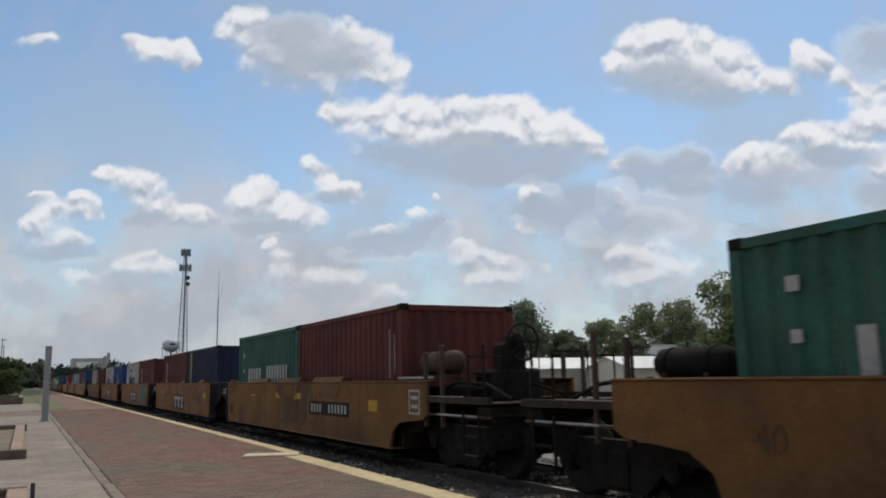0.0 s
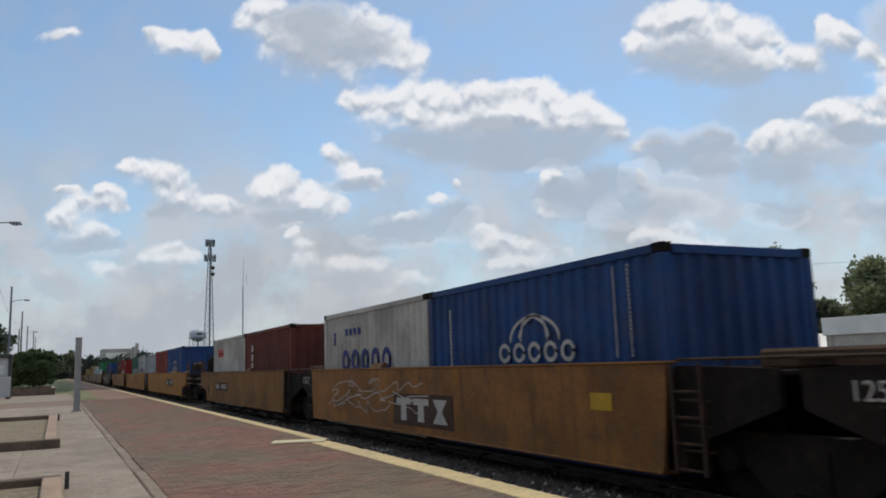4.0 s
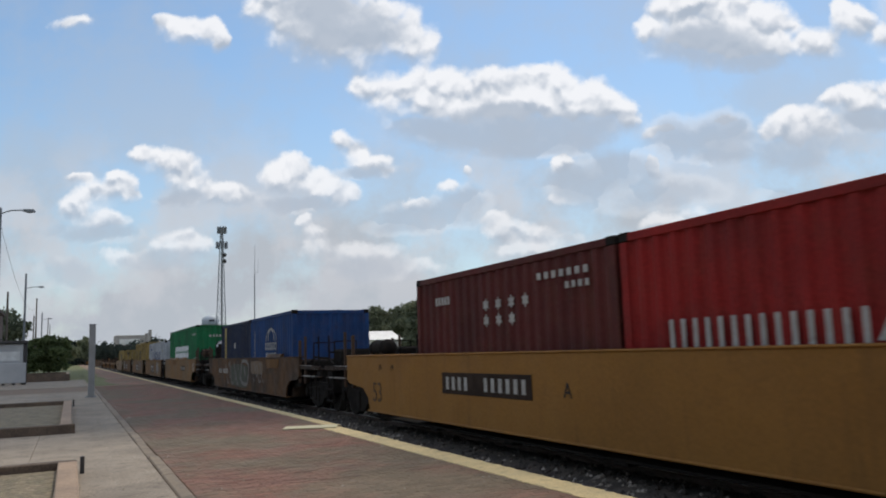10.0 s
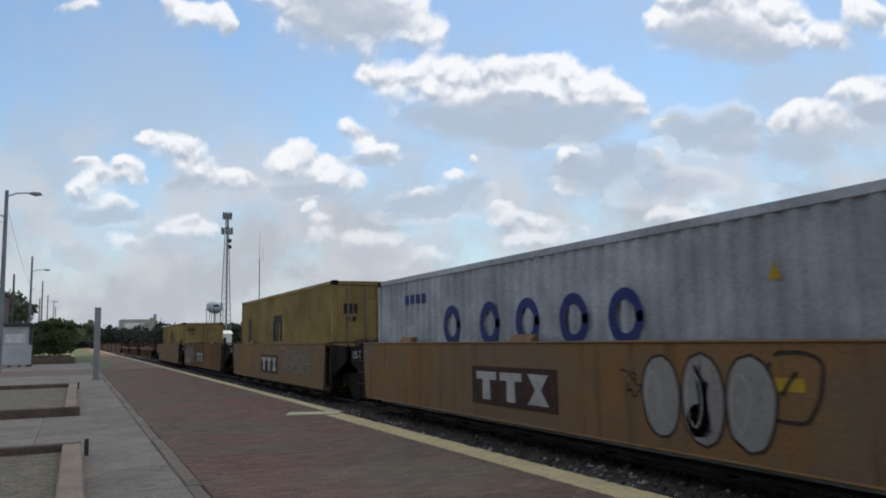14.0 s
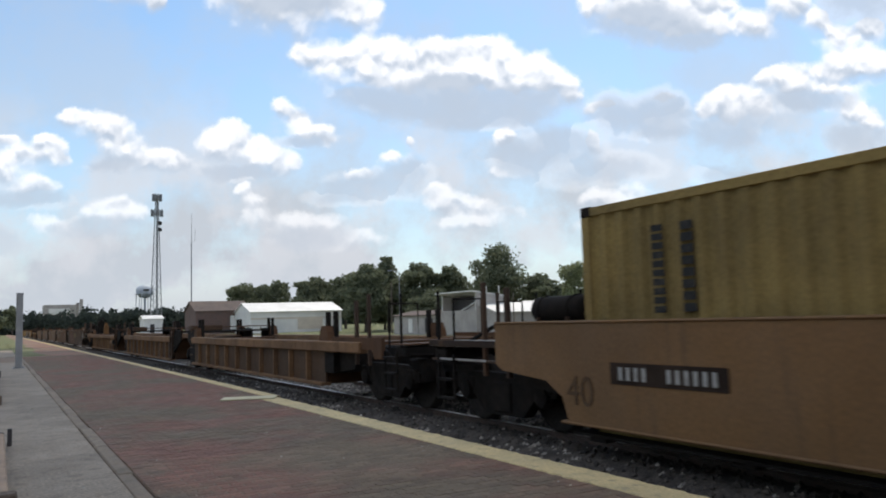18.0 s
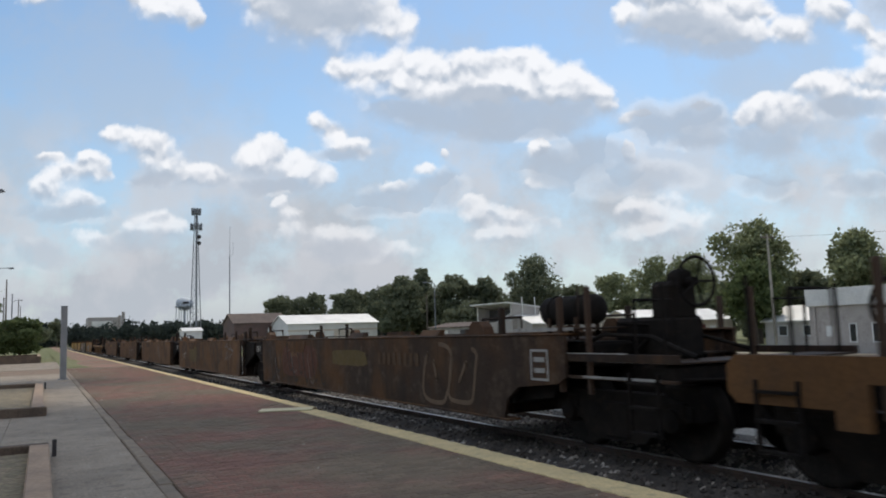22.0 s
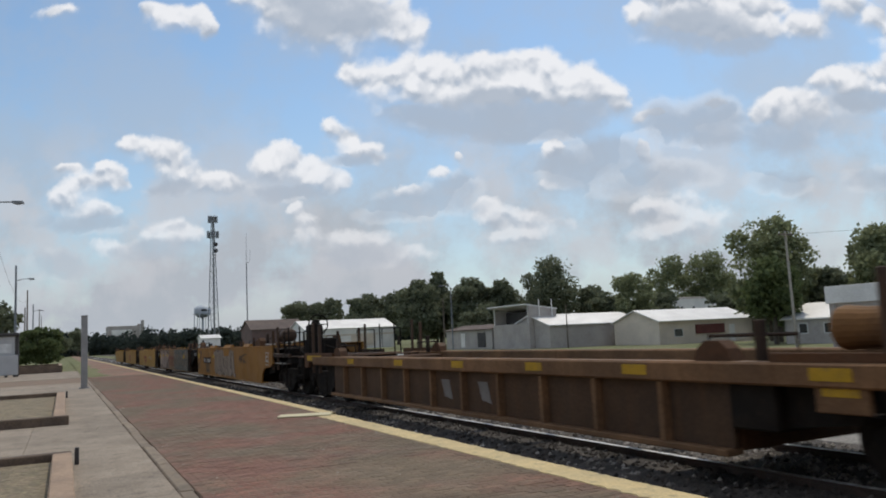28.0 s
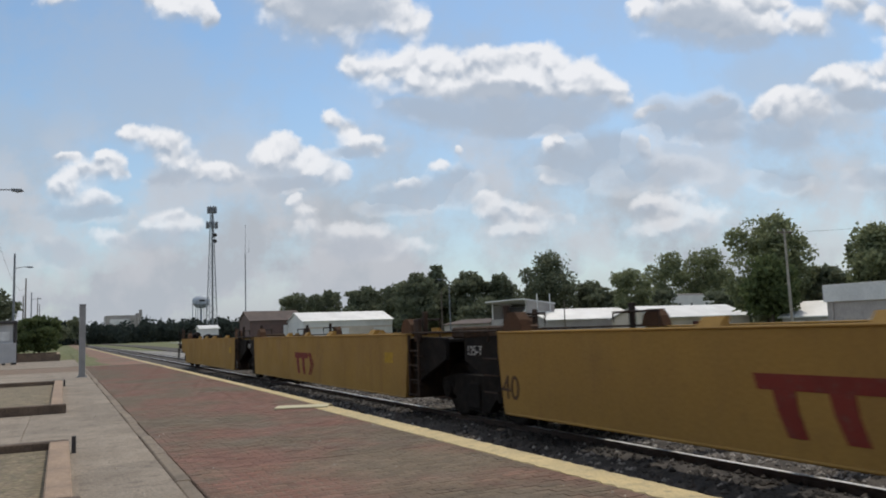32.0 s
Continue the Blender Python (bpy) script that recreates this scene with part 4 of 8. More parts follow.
def mural(parent, y_left, y_right, z0, z1, ground, count, seed):
    """A side painted over in slate, with tan fins that have pale rims and dark cores."""
    r = random.Random(seed)
    x = -SILL_X - 0.002
    part("mural_ground", Geo().box(x - 0.003, x, y_right, y_left, z0, z1), ground, parent, "slate-grey painted ground")
    for i in range(count):
        fin, flip = FINS[i % len(FINS)], r.choice((-1, 1))
        cy, cz, size = y_left + (y_right - y_left) * (i + 0.5) / count + r.uniform(-0.1, 0.1), (z0 + z1) / 2 + r.uniform(-0.24, 0.24), r.uniform(0.5, 0.85)
        for name, mat, k, lift, label in (("fin_rim", SPRAY["silver"], 1.12, 0.004, "pale outline"), ("fin", SPRAY["faint"], 1.0, 0.006, "tan sprayed fin"), ("fin_core", SPRAY["dark_green"], 0.6, 0.008, "dark green core")):
            o = [(cy - flip * (a - 0.45) * size * k, min(z1 - 0.01, max(z0 + 0.01, cz + (b - 0.5) * size * 1.2 * k))) for a, b in fin]
            part(name, Geo().prism(o, x - lift, x - lift + 0.001, "x"), mat, parent, label)


# ---- trucks
def make_side_frame():
    g = Geo()
    out = [(-1.2, 0.62), (-1.2, 0.48), (-0.72, 0.40), (-0.45, 0.16), (0.45, 0.16), (0.72, 0.40), (1.2, 0.48), (1.2, 0.62), (0.8, 0.74), (-0.8, 0.74)]
    g.prism(out, -0.09, 0.09, "x")
    g.box(-0.12, 0.12, -0.22, 0.22, 0.2, 0.62, 0.02)
    for s in (-0.915, 0.915):
        g.lathe((-0.16, s, 0.47), [(0.02, 0.0), (0.13, 0.02), (0.14, 0.08), (0.16, 0.1), (0.16, 0.2)], "x", 14)
        g.box(-0.11, 0.11, s - 0.2, s + 0.2, 0.5, 0.68, 0.02)
    for k in (-0.13, 0.0, 0.13):
        g.tube((-0.02, k, 0.22), (-0.02, k, 0.5), 0.055, 10)
    return g


def make_wheelset():
    g = Geo()
    g.tube((-0.95, 0, 0), (0.95, 0, 0), 0.085, 12)
    for s in (-1, 1):
        prof = [(0.09, 0.0), (0.12, 0.0), (0.3, 0.035), (0.43, 0.02), (0.50, -0.01), (0.505, 0.03), (0.475, 0.04), (0.468, 0.13), (0.42, 0.13), (0.3, 0.085), (0.12, 0.15), (0.09, 0.15)]
        g.lathe((s * 0.71, 0, 0), [(r, h * s) for r, h in prof], "x", 28)
    return g


def truck(parent, y):
    t = new("bogie", shared(("bogie_bolster",), lambda: Geo().box(-1.02, 1.02, -0.2, 0.2, 0.4, 0.66, 0.03).box(-0.3, 0.3, -0.3, 0.3, 0.6, 0.78, 0.03), BLACK_STEEL))
    t.parent, t.location = parent, (0, y, 0)
    for s in (-1, 1):
        f = part("side_frame", shared(("side_frame",), make_side_frame, BLACK_STEEL), None, t)
        f.matrix_basis = pose(s * 1.0, 0, 0, 0, 0, 0 if s < 0 else 180)
    for s in (-0.915, 0.915):
        w = part("wheelset", shared(("wheelset",), make_wheelset, WHEEL_STEEL, True), None, t)
        w.matrix_parent_inverse = pose(0, s, 0.468)
        WHEELSETS.append(w)
    return t


# ---- well cars
def side_outline(near, far):
    """The side plate's outline along y; near and far: half lengths and whether the end is cut away over a truck."""
    (nt, ncut), (ft, fcut) = near, far
    arch = ((1.12, 0.0), (1.05, 0.26), (0.82, 0.44), (0.12, 0.52), (0.0, 0.60))
    o = [(ft - fcut * p, SILL_BOT + q) for p, q in arch] if fcut > 0.8 else [(ft - fcut, SILL_BOT), (ft, SILL_BOT + 0.85)]
    o += [(ft, SILL_TOP), (-nt, SILL_TOP)]
    o += [(-nt + ncut * p, SILL_BOT + q) for p, q in arch[::-1]] if ncut > 0.8 else [(-nt, SILL_BOT + 0.85), (-nt + ncut, SILL_BOT)]
    return o


def low_brake(car, y):
    """A low tan hand brake on the platform, its wheel facing the track's side."""
    wheel = Geo().ring((-0.55, y + 0.15, 1.62), "x", 0.27, 0.02, 22, 6)
    for q in range(5):
        a = q * 2 * math.pi / 5
        wheel.tube((-0.55, y + 0.15, 1.62), (-0.55, y + 0.15 + 0.26 * math.cos(a), 1.62 + 0.26 * math.sin(a)), 0.013, 5)
    part("brake_wheel", wheel, BLACK_STEEL, car, "hand brake wheel")
    part("brake_stand", Geo().box(-0.5, -0.2, y - 0.35, y + 0.2, 1.1, 1.75, 0.04).box(-0.45, -0.25, y - 0.15, y, 1.7, 1.92, 0.03), END_TAN, car, "tan hand brake housing")


def well_car(u, half, kind, near, far, body, end_paint, label, guides=(), marks=None, longer=0.0, tan=False, end_gear="high"):
    """One well: two side sills, floor, and at each end either a shared truck ('joint') or a coupler end ('end')."""
    car = ride(thing("well_car", label, "well car", group="cars of the freight train"), u)
    reach = {"joint": half, "end": half + (1.3 if kind == "smooth" else 1.45)}
    top = SILL_TOP if kind == "smooth" else RIB_TOP
    nt, ft = reach[near] + (longer if near == "end" else 0), reach[far]
    cut = {"joint": 0.12, "end": 1.3}
    out = side_outline((nt, cut[near]), (ft, cut[far]))
    tag = (round(half, 2), near, far, kind, body.name, longer)

    def smooth_side(s):
        return Geo().prism(out, s * SILL_X, s * (SILL_X - 0.05), "x")

    def top_flange(s):
        return Geo().box(*sorted((s * (SILL_X + 0.02), s * (SILL_X - 0.22))), -nt, ft, SILL_TOP + 0.0005, SILL_TOP + 0.032, 0.012)

    def bottom_flange(s):
        return Geo().box(*sorted((s * (SILL_X + 0.012), s * (SILL_X - 0.2))), -nt + cut[near] + 0.02, ft - cut[far] - 0.02, SILL_BOT - 0.035, SILL_BOT - 0.0005, 0.012)

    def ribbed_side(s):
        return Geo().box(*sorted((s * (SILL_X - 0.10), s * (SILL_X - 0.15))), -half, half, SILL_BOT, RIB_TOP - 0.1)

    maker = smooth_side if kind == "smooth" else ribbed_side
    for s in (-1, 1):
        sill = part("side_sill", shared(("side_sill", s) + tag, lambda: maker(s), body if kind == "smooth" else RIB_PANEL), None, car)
        if kind == "smooth":
            part("top_flange", shared(("top_flange", s) + tag, lambda: top_flange(s), body), None, sill)
            part("bottom_flange", shared(("bottom_flange", s) + tag, lambda: bottom_flange(s), body), None, sill)
        else:
            a, b = sorted((s * (SILL_X + 0.02), s * (SILL_X - 0.26)))
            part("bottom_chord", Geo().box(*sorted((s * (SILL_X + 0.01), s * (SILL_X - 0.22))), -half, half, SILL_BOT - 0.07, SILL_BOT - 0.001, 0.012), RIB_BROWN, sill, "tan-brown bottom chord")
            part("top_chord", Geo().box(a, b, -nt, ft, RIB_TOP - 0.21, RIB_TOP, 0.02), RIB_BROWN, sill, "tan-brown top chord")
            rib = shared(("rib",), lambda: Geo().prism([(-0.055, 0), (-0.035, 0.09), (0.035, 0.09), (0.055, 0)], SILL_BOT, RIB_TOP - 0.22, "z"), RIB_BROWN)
            n = int(2 * half / 1.17)
            for i in range(n):
                r = part("rib", rib, None, sill)
                r.matrix_basis = pose(s * (SILL_X - 0.1), -half + 0.9 + (2 * half - 1.8) * i / (n - 1), 0, 0, 0, 90 if s < 0 else -90)
        for gy, gl in guides:
            gd = part("container_guide", shared(("container_guide", gl, s, body.name), lambda: Geo().prism(
                [(0.0, 0.0), (-s * 0.09, 0.10), (-s * 0.15, 0.10), (-s * 0.15, 0.0)], -gl / 2, gl / 2, "y"), body), None, sill)
            gd.location = (s * SILL_X, gy, SILL_TOP + 0.03)
            if gl > 1.0:
                gp = part("gusset_plate", shared(("gusset_plate", gl), lambda: Geo().prism([(-gl / 2, 0), (-gl / 2 + 0.2, -0.27), (gl / 2 - 0.2, -0.27), (gl / 2, 0)], -0.012, 0.0, "x"), body), None, sill)
                gp.matrix_basis = pose(s * SILL_X, gy, SILL_TOP - 0.035, 0, 0, 0 if s < 0 else 180)
    deck = 0.145 if u < 220 or 240 < u < 250 else 0.30
    if u < 260:
        part("floor_plate", shared(("floor_plate", half, deck), lambda: Geo().box(-1.38, 1.38, -half + 0.1, half - 0.1, deck, deck + 0.033), BLACK_STEEL), None, car, "grimy floor plate")
    else:
        # an empty well is open below: ledges along the sills and pans at its ends
        for a, b, c, d in ((-1.38, -1.05, 0.1 - half, half - 0.1), (1.05, 1.38, 0.1 - half, half - 0.1), (-1.04, 1.04, 0.1 - half, 1.3 - half), (-1.04, 1.04, half - 1.3, half - 0.1)):
            part("floor_ledge", Geo().box(a, b, c, d, deck, deck + 0.033), BLACK_STEEL, car, "grimy floor ledge")
    for i in range(7):
        beam = part("floor_beam", shared(("floor_beam", deck), lambda: Geo().box(-1.37, 1.37, -0.13, 0.13, deck - 0.05, deck, 0.01), BLACK_STEEL), None, car)
        beam.location.y = -half + 0.5 + (2 * half - 1.0) * i / 6
    for sgn, what, reach_y in ((-1, near, nt), (1, far, ft)):
        yb = sgn * half
        bulk = Geo().box(-1.3, 1.3, min(yb - sgn * 0.5, yb), max(yb - sgn * 0.5, yb), 0.27, top - 0.06, 0.03)
        part("bulkhead", bulk, end_paint, car, "dark end bulkhead")
        if what == "joint":
            e = yb + sgn * 1.3
            g = Geo()
            g.prism([(yb, 0.52), (e, 1.0), (e, 1.36), (yb, 1.40)] if sgn > 0 else [(yb, 0.52), (yb, 1.40), (e, 1.36), (e, 1.0)], -1.35, -1.28, "x")
            g.prism([(yb, 0.52), (e, 1.0), (e, 1.36), (yb, 1.40)] if sgn > 0 else [(yb, 0.52), (yb, 1.40), (e, 1.36), (e, 1.0)], 1.28, 1.35, "x")
            g.box(-1.3, 1.3, min(yb, e), max(yb, e), 1.28, 1.34, 0.01)
            g.box(-0.45, 0.45, min(yb, e + sgn * 0.25), max(yb, e + sgn * 0.25), 0.72, 1.0, 0.05)
            part("end_deck", g, BLACK_STEEL, car, "black steel end deck over the shared truck")
            fit = Geo()
            for sx in (-1.42, -1.0, 1.0, 1.42):
                fit.tube((sx, e - sgn * 0.9, 1.3), (sx, e - sgn * 0.9, 1.42), 0.02, 6)
            fit.path([(-1.42, yb + sgn * 0.1, 1.46), (-1.42, e, 1.46), (1.42, e, 1.46), (1.42, yb + sgn * 0.1, 1.46)], 0.018, 6)
            for z in (0.55, 0.8, 1.05):
                fit.tube((-1.43, yb + sgn * 0.12, z), (-1.43, yb + sgn * 0.55, z), 0.014, 6)
            part("grab_rail", fit, end_paint, car)
            if sgn < 0 and u > 220:
                part("end_post", Geo().box(-1.41, -1.33, *sorted((yb + sgn * 0.12, yb + sgn * 0.36)), 1.30, 1.72, 0.02), END_BROWN, car, "grimy end post above the sill")
            part("deck_box", Geo().box(-0.95, -0.25, *sorted((e - sgn * 0.55, e - sgn * 0.05)), 1.34, 1.54, 0.03), RIB_PANEL, car, "grimy box on the end deck")
            if sgn < 0:
                lad = Geo()
                for p in (0.06, 0.46):
                    lad.box(-SILL_X - 0.01, -SILL_X + 0.03, yb - p - 0.04, yb - p, 0.32, SILL_TOP)
                for z in (0.36, 0.62, 0.88, 1.14):
                    lad.tube((-SILL_X + 0.01, yb - 0.1, z), (-SILL_X + 0.01, yb - 0.46, z), 0.016, 6)
                part("ladder", lad, END_BROWN, car, "grimy end ladder")
        else:
            if sgn < 0 and longer:
                part("well_end", Geo().box(-1.42, 1.42, -half - longer, -half, 0.5, top - 0.2, 0.02), BLACK_STEEL, car)
                yb -= longer
            c = yb + sgn * 3.2
            at = lambda p, q: sorted((yb + sgn * p, yb + sgn * q))
            beam_paint = END_TAN if tan else end_paint
            g = Geo().box(-0.45, 0.45, *at(0, 3.2), 0.62, 1.02, 0.04)
            g.box(-1.4, 1.4, *at(2.75, 3.1), 0.9, 1.08, 0.02)
            part("end_platform", g, BLACK_STEEL, car, "black end platform over the truck")
            for p, q in ((0.9, 1.25), (2.55, 3.15)):
                part("walkway_plate", Geo().box(-1.42, 1.42, *at(p, q), 1.10, 1.125, 0.006), end_paint, car, "worn walkway plate")
            deep = 0.24 if kind == "smooth" else 0.44
            for s in (-1, 1):
                o = [(0.0, 1.22), (3.1, 1.22), (3.2, 1.12), (3.2, 1.32 - deep), (3.1, 1.22 - deep), (2.1, 1.22 - deep), (2.1, 1.06 - deep), (1.8, 1.06 - deep), (1.8, 1.0), (0.0, 1.0)]
                if not tan:
                    o = [(0.0, 1.22), (2.3, 1.22), (2.3, 0.85), (2.0, 0.85), (1.9, 1.0), (0.0, 1.0)]
                if kind == "smooth":
                    o = [(1.0, 1.2), (3.15, 1.2), (3.15, 1.11), (1.0, 1.11)]
                x0, x1 = sorted((s * (SILL_X - 0.03), s * (SILL_X - 0.10)))
                part("side_beam", Geo().prism([(yb + sgn * p, z) for p, z in o], x0, x1, "x"), beam_paint, car, "weathered side beam of the end platform")
                # black plate added to draw the recess shade over the truck
                part("end_plate", Geo().prism([(yb + sgn * p, z) for p, z in ((-0.3, 0.5), (0.75, 0.62), (0.95, 1.0), (0.95, 1.1), (-0.3, 1.1))], *sorted((s * 1.25, s * 1.29)), "x"), BLACK_STEEL, car)
            k = Geo().box(-0.14, 0.14, *sorted((c - sgn * 0.4, c + sgn * 0.25)), 0.74, 0.98, 0.03)
            k.box(-0.2, 0.2, *sorted((c + sgn * 0.2, c + sgn * 0.42)), 0.66, 1.04, 0.05)
            part("coupler", k, BLACK_STEEL, car)
            hose = Geo().wire([(-0.35, c - sgn * 0.1, 0.75), (-0.36, c + sgn * 0.1, 0.5), (-0.3, c + sgn * 0.3, 0.38), (-0.2, c + sgn * 0.42, 0.45)], 0.03, 6)
            part("air_hose", hose, BLACK_STEEL, car)
            part("uncoupling_lever", Geo().wire([(-1.35, c - sgn * 0.05, 0.95), (-0.6, c - sgn * 0.02, 0.92), (-0.25, c + sgn * 0.2, 1.0)], 0.016, 6), BLACK_STEEL, car)
            for p in (1.0, 2.3):
                part("brake_beam", Geo().box(-0.85, 0.85, *at(p, p + 0.22), 0.30, 0.62, 0.04), BLACK_STEEL, car)
            part("draft_gear", Geo().box(-0.5, 0.5, *at(2.6, 3.0), 0.36, 0.66, 0.05), BLACK_STEEL, car)
            part("valve_box", Geo().box(-1.05, -0.75, *at(2.5, 3.05), 0.45, 0.85, 0.03), BLACK_STEEL, car)
            for sx in (-1.40, 1.40):
                for p, w, h in ((1.12, 0.036, 1.9), (1.68, 0.032, 2.0), (2.5, 0.018, 1.80), (2.95, 0.02, 1.95)):
                    if w > 0.03:
                        part("stake_post", shared(("stake_post", w, h), lambda: Geo().box(-w, w, -w, w, 0.72, h, 0.01), END_TANK), None, car).location = (sx, yb + sgn * p, 0)
                    else:
                        part("grab_post", shared(("grab_post", w, h), lambda: Geo().tube((0, 0, 1.05), (0, 0, h), w, 6), BLACK_STEEL), None, car).location = (sx, yb + sgn * p, 0)
                part("grab_rail", Geo().wire([(sx, yb + sgn * 2.5, 1.80), (sx * 0.6, yb + sgn * 2.5, 1.80), (sx * 0.6, yb + sgn * 2.5, 1.12)], 0.018, 6), BLACK_STEEL, car)
                q = sx * 1.043
                ladder = Geo()
                for yy in (2.43, 2.87):
                    ladder.box(q - 0.015, q + 0.015, *at(yy - 0.02, yy + 0.02), 0.33, 1.0)
                for z in (0.35, 0.62, 0.88):
                    ladder.box(q - 0.05, q + 0.05, *at(2.43, 2.87), z, z + 0.03)
                part("ladder", ladder, BLACK_STEEL, car)
            if kind != "smooth":
                truck(car, yb + sgn * 1.75)
                if tan and sgn > 0:
                    low_brake(car, yb + sgn * 1.9)
                continue
            bare = sgn < 0 and end_gear == "low"
            grimy = sgn > 0 or body == CAR_STAINED
            if not bare:
                r_, z_, h_ = (0.17, 1.60, 0.45) if sgn > 0 else (0.195, 1.75, 0.50)
                ty = yb + sgn * 0.66
                tank = Geo().lathe((-0.85, ty, z_), [(0.04, -h_ - 0.1), (0.7 * r_, -h_ - 0.07), (r_, -h_), (r_, h_), (0.7 * r_, h_ + 0.07), (0.04, h_ + 0.1)], "y", 18)
                part("air_tank", tank, BLACK_STEEL if grimy else END_TANK, car, "grimy air reservoir", True)
                for k in (-0.3, 0.3):
                    part("tank_strap", Geo().ring((-0.85, ty + k, z_), "y", r_ + 0.006, 0.012, 18, 5), BLACK_STEEL, car)
                    for qx in (-1.02, -0.68):
                        part("tank_leg", Geo().box(qx - 0.022, qx + 0.022, ty + k - 0.022, ty + k + 0.022, 1.36, z_ - 0.1), END_TANK, car)
                part("tank_shelf", Geo().box(-1.38, -0.5, *at(0.02, 1.36), z_ - 0.265, z_ - 0.235, 0.006), END_BROWN, car, "steel shelf under the reservoir")
                part("shelf_edge", Geo().box(-1.392, -1.381, *at(0.02, 1.36), z_ - 0.27, z_ - 0.23), WORN_EDGE, car, "edge worn to bare steel")
            part("low_walkway_edge", Geo().box(-1.44, -1.36, *at(1.0, 3.1), 0.90, 0.935, 0.006), END_TANK, car, "worn lower walkway edge")
            for p, q, z in ((1.1, 2.4, 1.205), (2.0, 3.1, 1.13), (1.6, 2.9, 0.937)):
                part("walkway_edge", Geo().box(-1.452, -1.441, *at(p, q), z - 0.022, z + 0.006), WORN_EDGE, car, "edge worn to bare steel")
            part("pipe_run", Geo().wire([(-1.1, yb + sgn * 1.2, 1.3), (-1.1, yb + sgn * 1.6, 1.42), (-0.9, yb + sgn * 2.2, 1.38), (-0.9, yb + sgn * 2.9, 1.15)], 0.03, 6).wire([(-0.6, yb + sgn * 1.3, 1.55), (-0.2, yb + sgn * 1.75, 1.5), (0.3, yb + sgn * 2.6, 1.2)], 0.025, 6), BLACK_STEEL, car, "bent brake pipes")
            part("equipment_box", Geo().box(-1.1, -0.4, *at(0.2, 1.35), 1.02, 1.33, 0.04), BLACK_STEEL, car, "black equipment box under the reservoir")
            part("brake_gear", Geo().box(-0.35, 0.5, *at(0.9, 1.7), 1.08, 1.62, 0.05), BLACK_STEEL, car)
            part("brake_valve", Geo().box(0.5, 1.0, *at(0.5, 1.1), 1.08, 1.45, 0.06).lathe((0.2, yb + sgn * 0.7, 1.45), [(0.04, -0.2), (0.17, -0.16), (0.17, 0.16), (0.04, 0.2)], "x", 12), BLACK_STEEL, car)
            if sgn < 0 and not bare:
                wy = yb + sgn * 2.42
                wheel = Geo().ring((-0.35, wy, 2.02), "y", 0.29, 0.02, 22, 6)
                for q in range(5):
                    a = q * 2 * math.pi / 5
                    wheel.tube((-0.35, wy, 2.02), (-0.35 + 0.28 * math.cos(a), wy, 2.02 + 0.28 * math.sin(a)), 0.013, 5)
                part("brake_wheel", wheel, BLACK_STEEL, car, "hand brake wheel")
                st = Geo().box(-0.60, -0.10, *at(1.80, 2.26), 1.1, 1.62, 0.05)
                st.box(-0.58, -0.14, *at(1.84, 2.24), 1.55, 2.04, 0.06).lathe((-0.35, yb + sgn * 2.14, 2.06), [(0.05, -0.14), (0.11, -0.12), (0.13, 0.0), (0.11, 0.10), (0.05, 0.12)], "y", 14)
                st.tube((-0.35, yb + sgn * 1.9, 1.6), (-0.35, yb + sgn * 1.35, 1.2), 0.035, 6)
                part("grab_bar", Geo().wire([(-1.36, yb + sgn * 1.45, 1.2), (-1.36, yb + sgn * 1.45, 2.02), (-1.36, yb + sgn * 1.62, 2.02), (-1.36, yb + sgn * 1.62, 1.2)], 0.014, 6), END_TANK, car, "tall narrow grab bar")
                st.tube((-0.35, yb + sgn * 2.28, 2.02), (-0.35, wy, 2.02), 0.05, 8)
                part("brake_stand", st, BLACK_STEEL, car, "hand brake housing")
            truck(car, yb + sgn * 1.75)
    if far == "joint":
        truck(car, half + 1.5)
    for mark in marks or ():
        mark(car)
    return car


# ---- containers
def corrugated(length, z0, z1, depth=0.036, pitch=0.28):
    """A wall of trapezoid corrugation along y, facing -x, with its outer skin at x = 0."""
    n = max(1, round(length / pitch))
    p = length / n
    line = []
    for i in range(n):
        y = -length / 2 + i * p
        line += [(0, y), (0, y + 0.27 * p), (depth, y + 0.5 * p), (depth, y + 0.77 * p)]
    line.append((0, length / 2))
    g = Geo()
    m = len(line)
    v = [(x, y, z0) for x, y in line] + [(x, y, z1) for x, y in line]
    return g.add(v, [(i + 1, i, m + i, m + i + 1) for i in range(m - 1)])


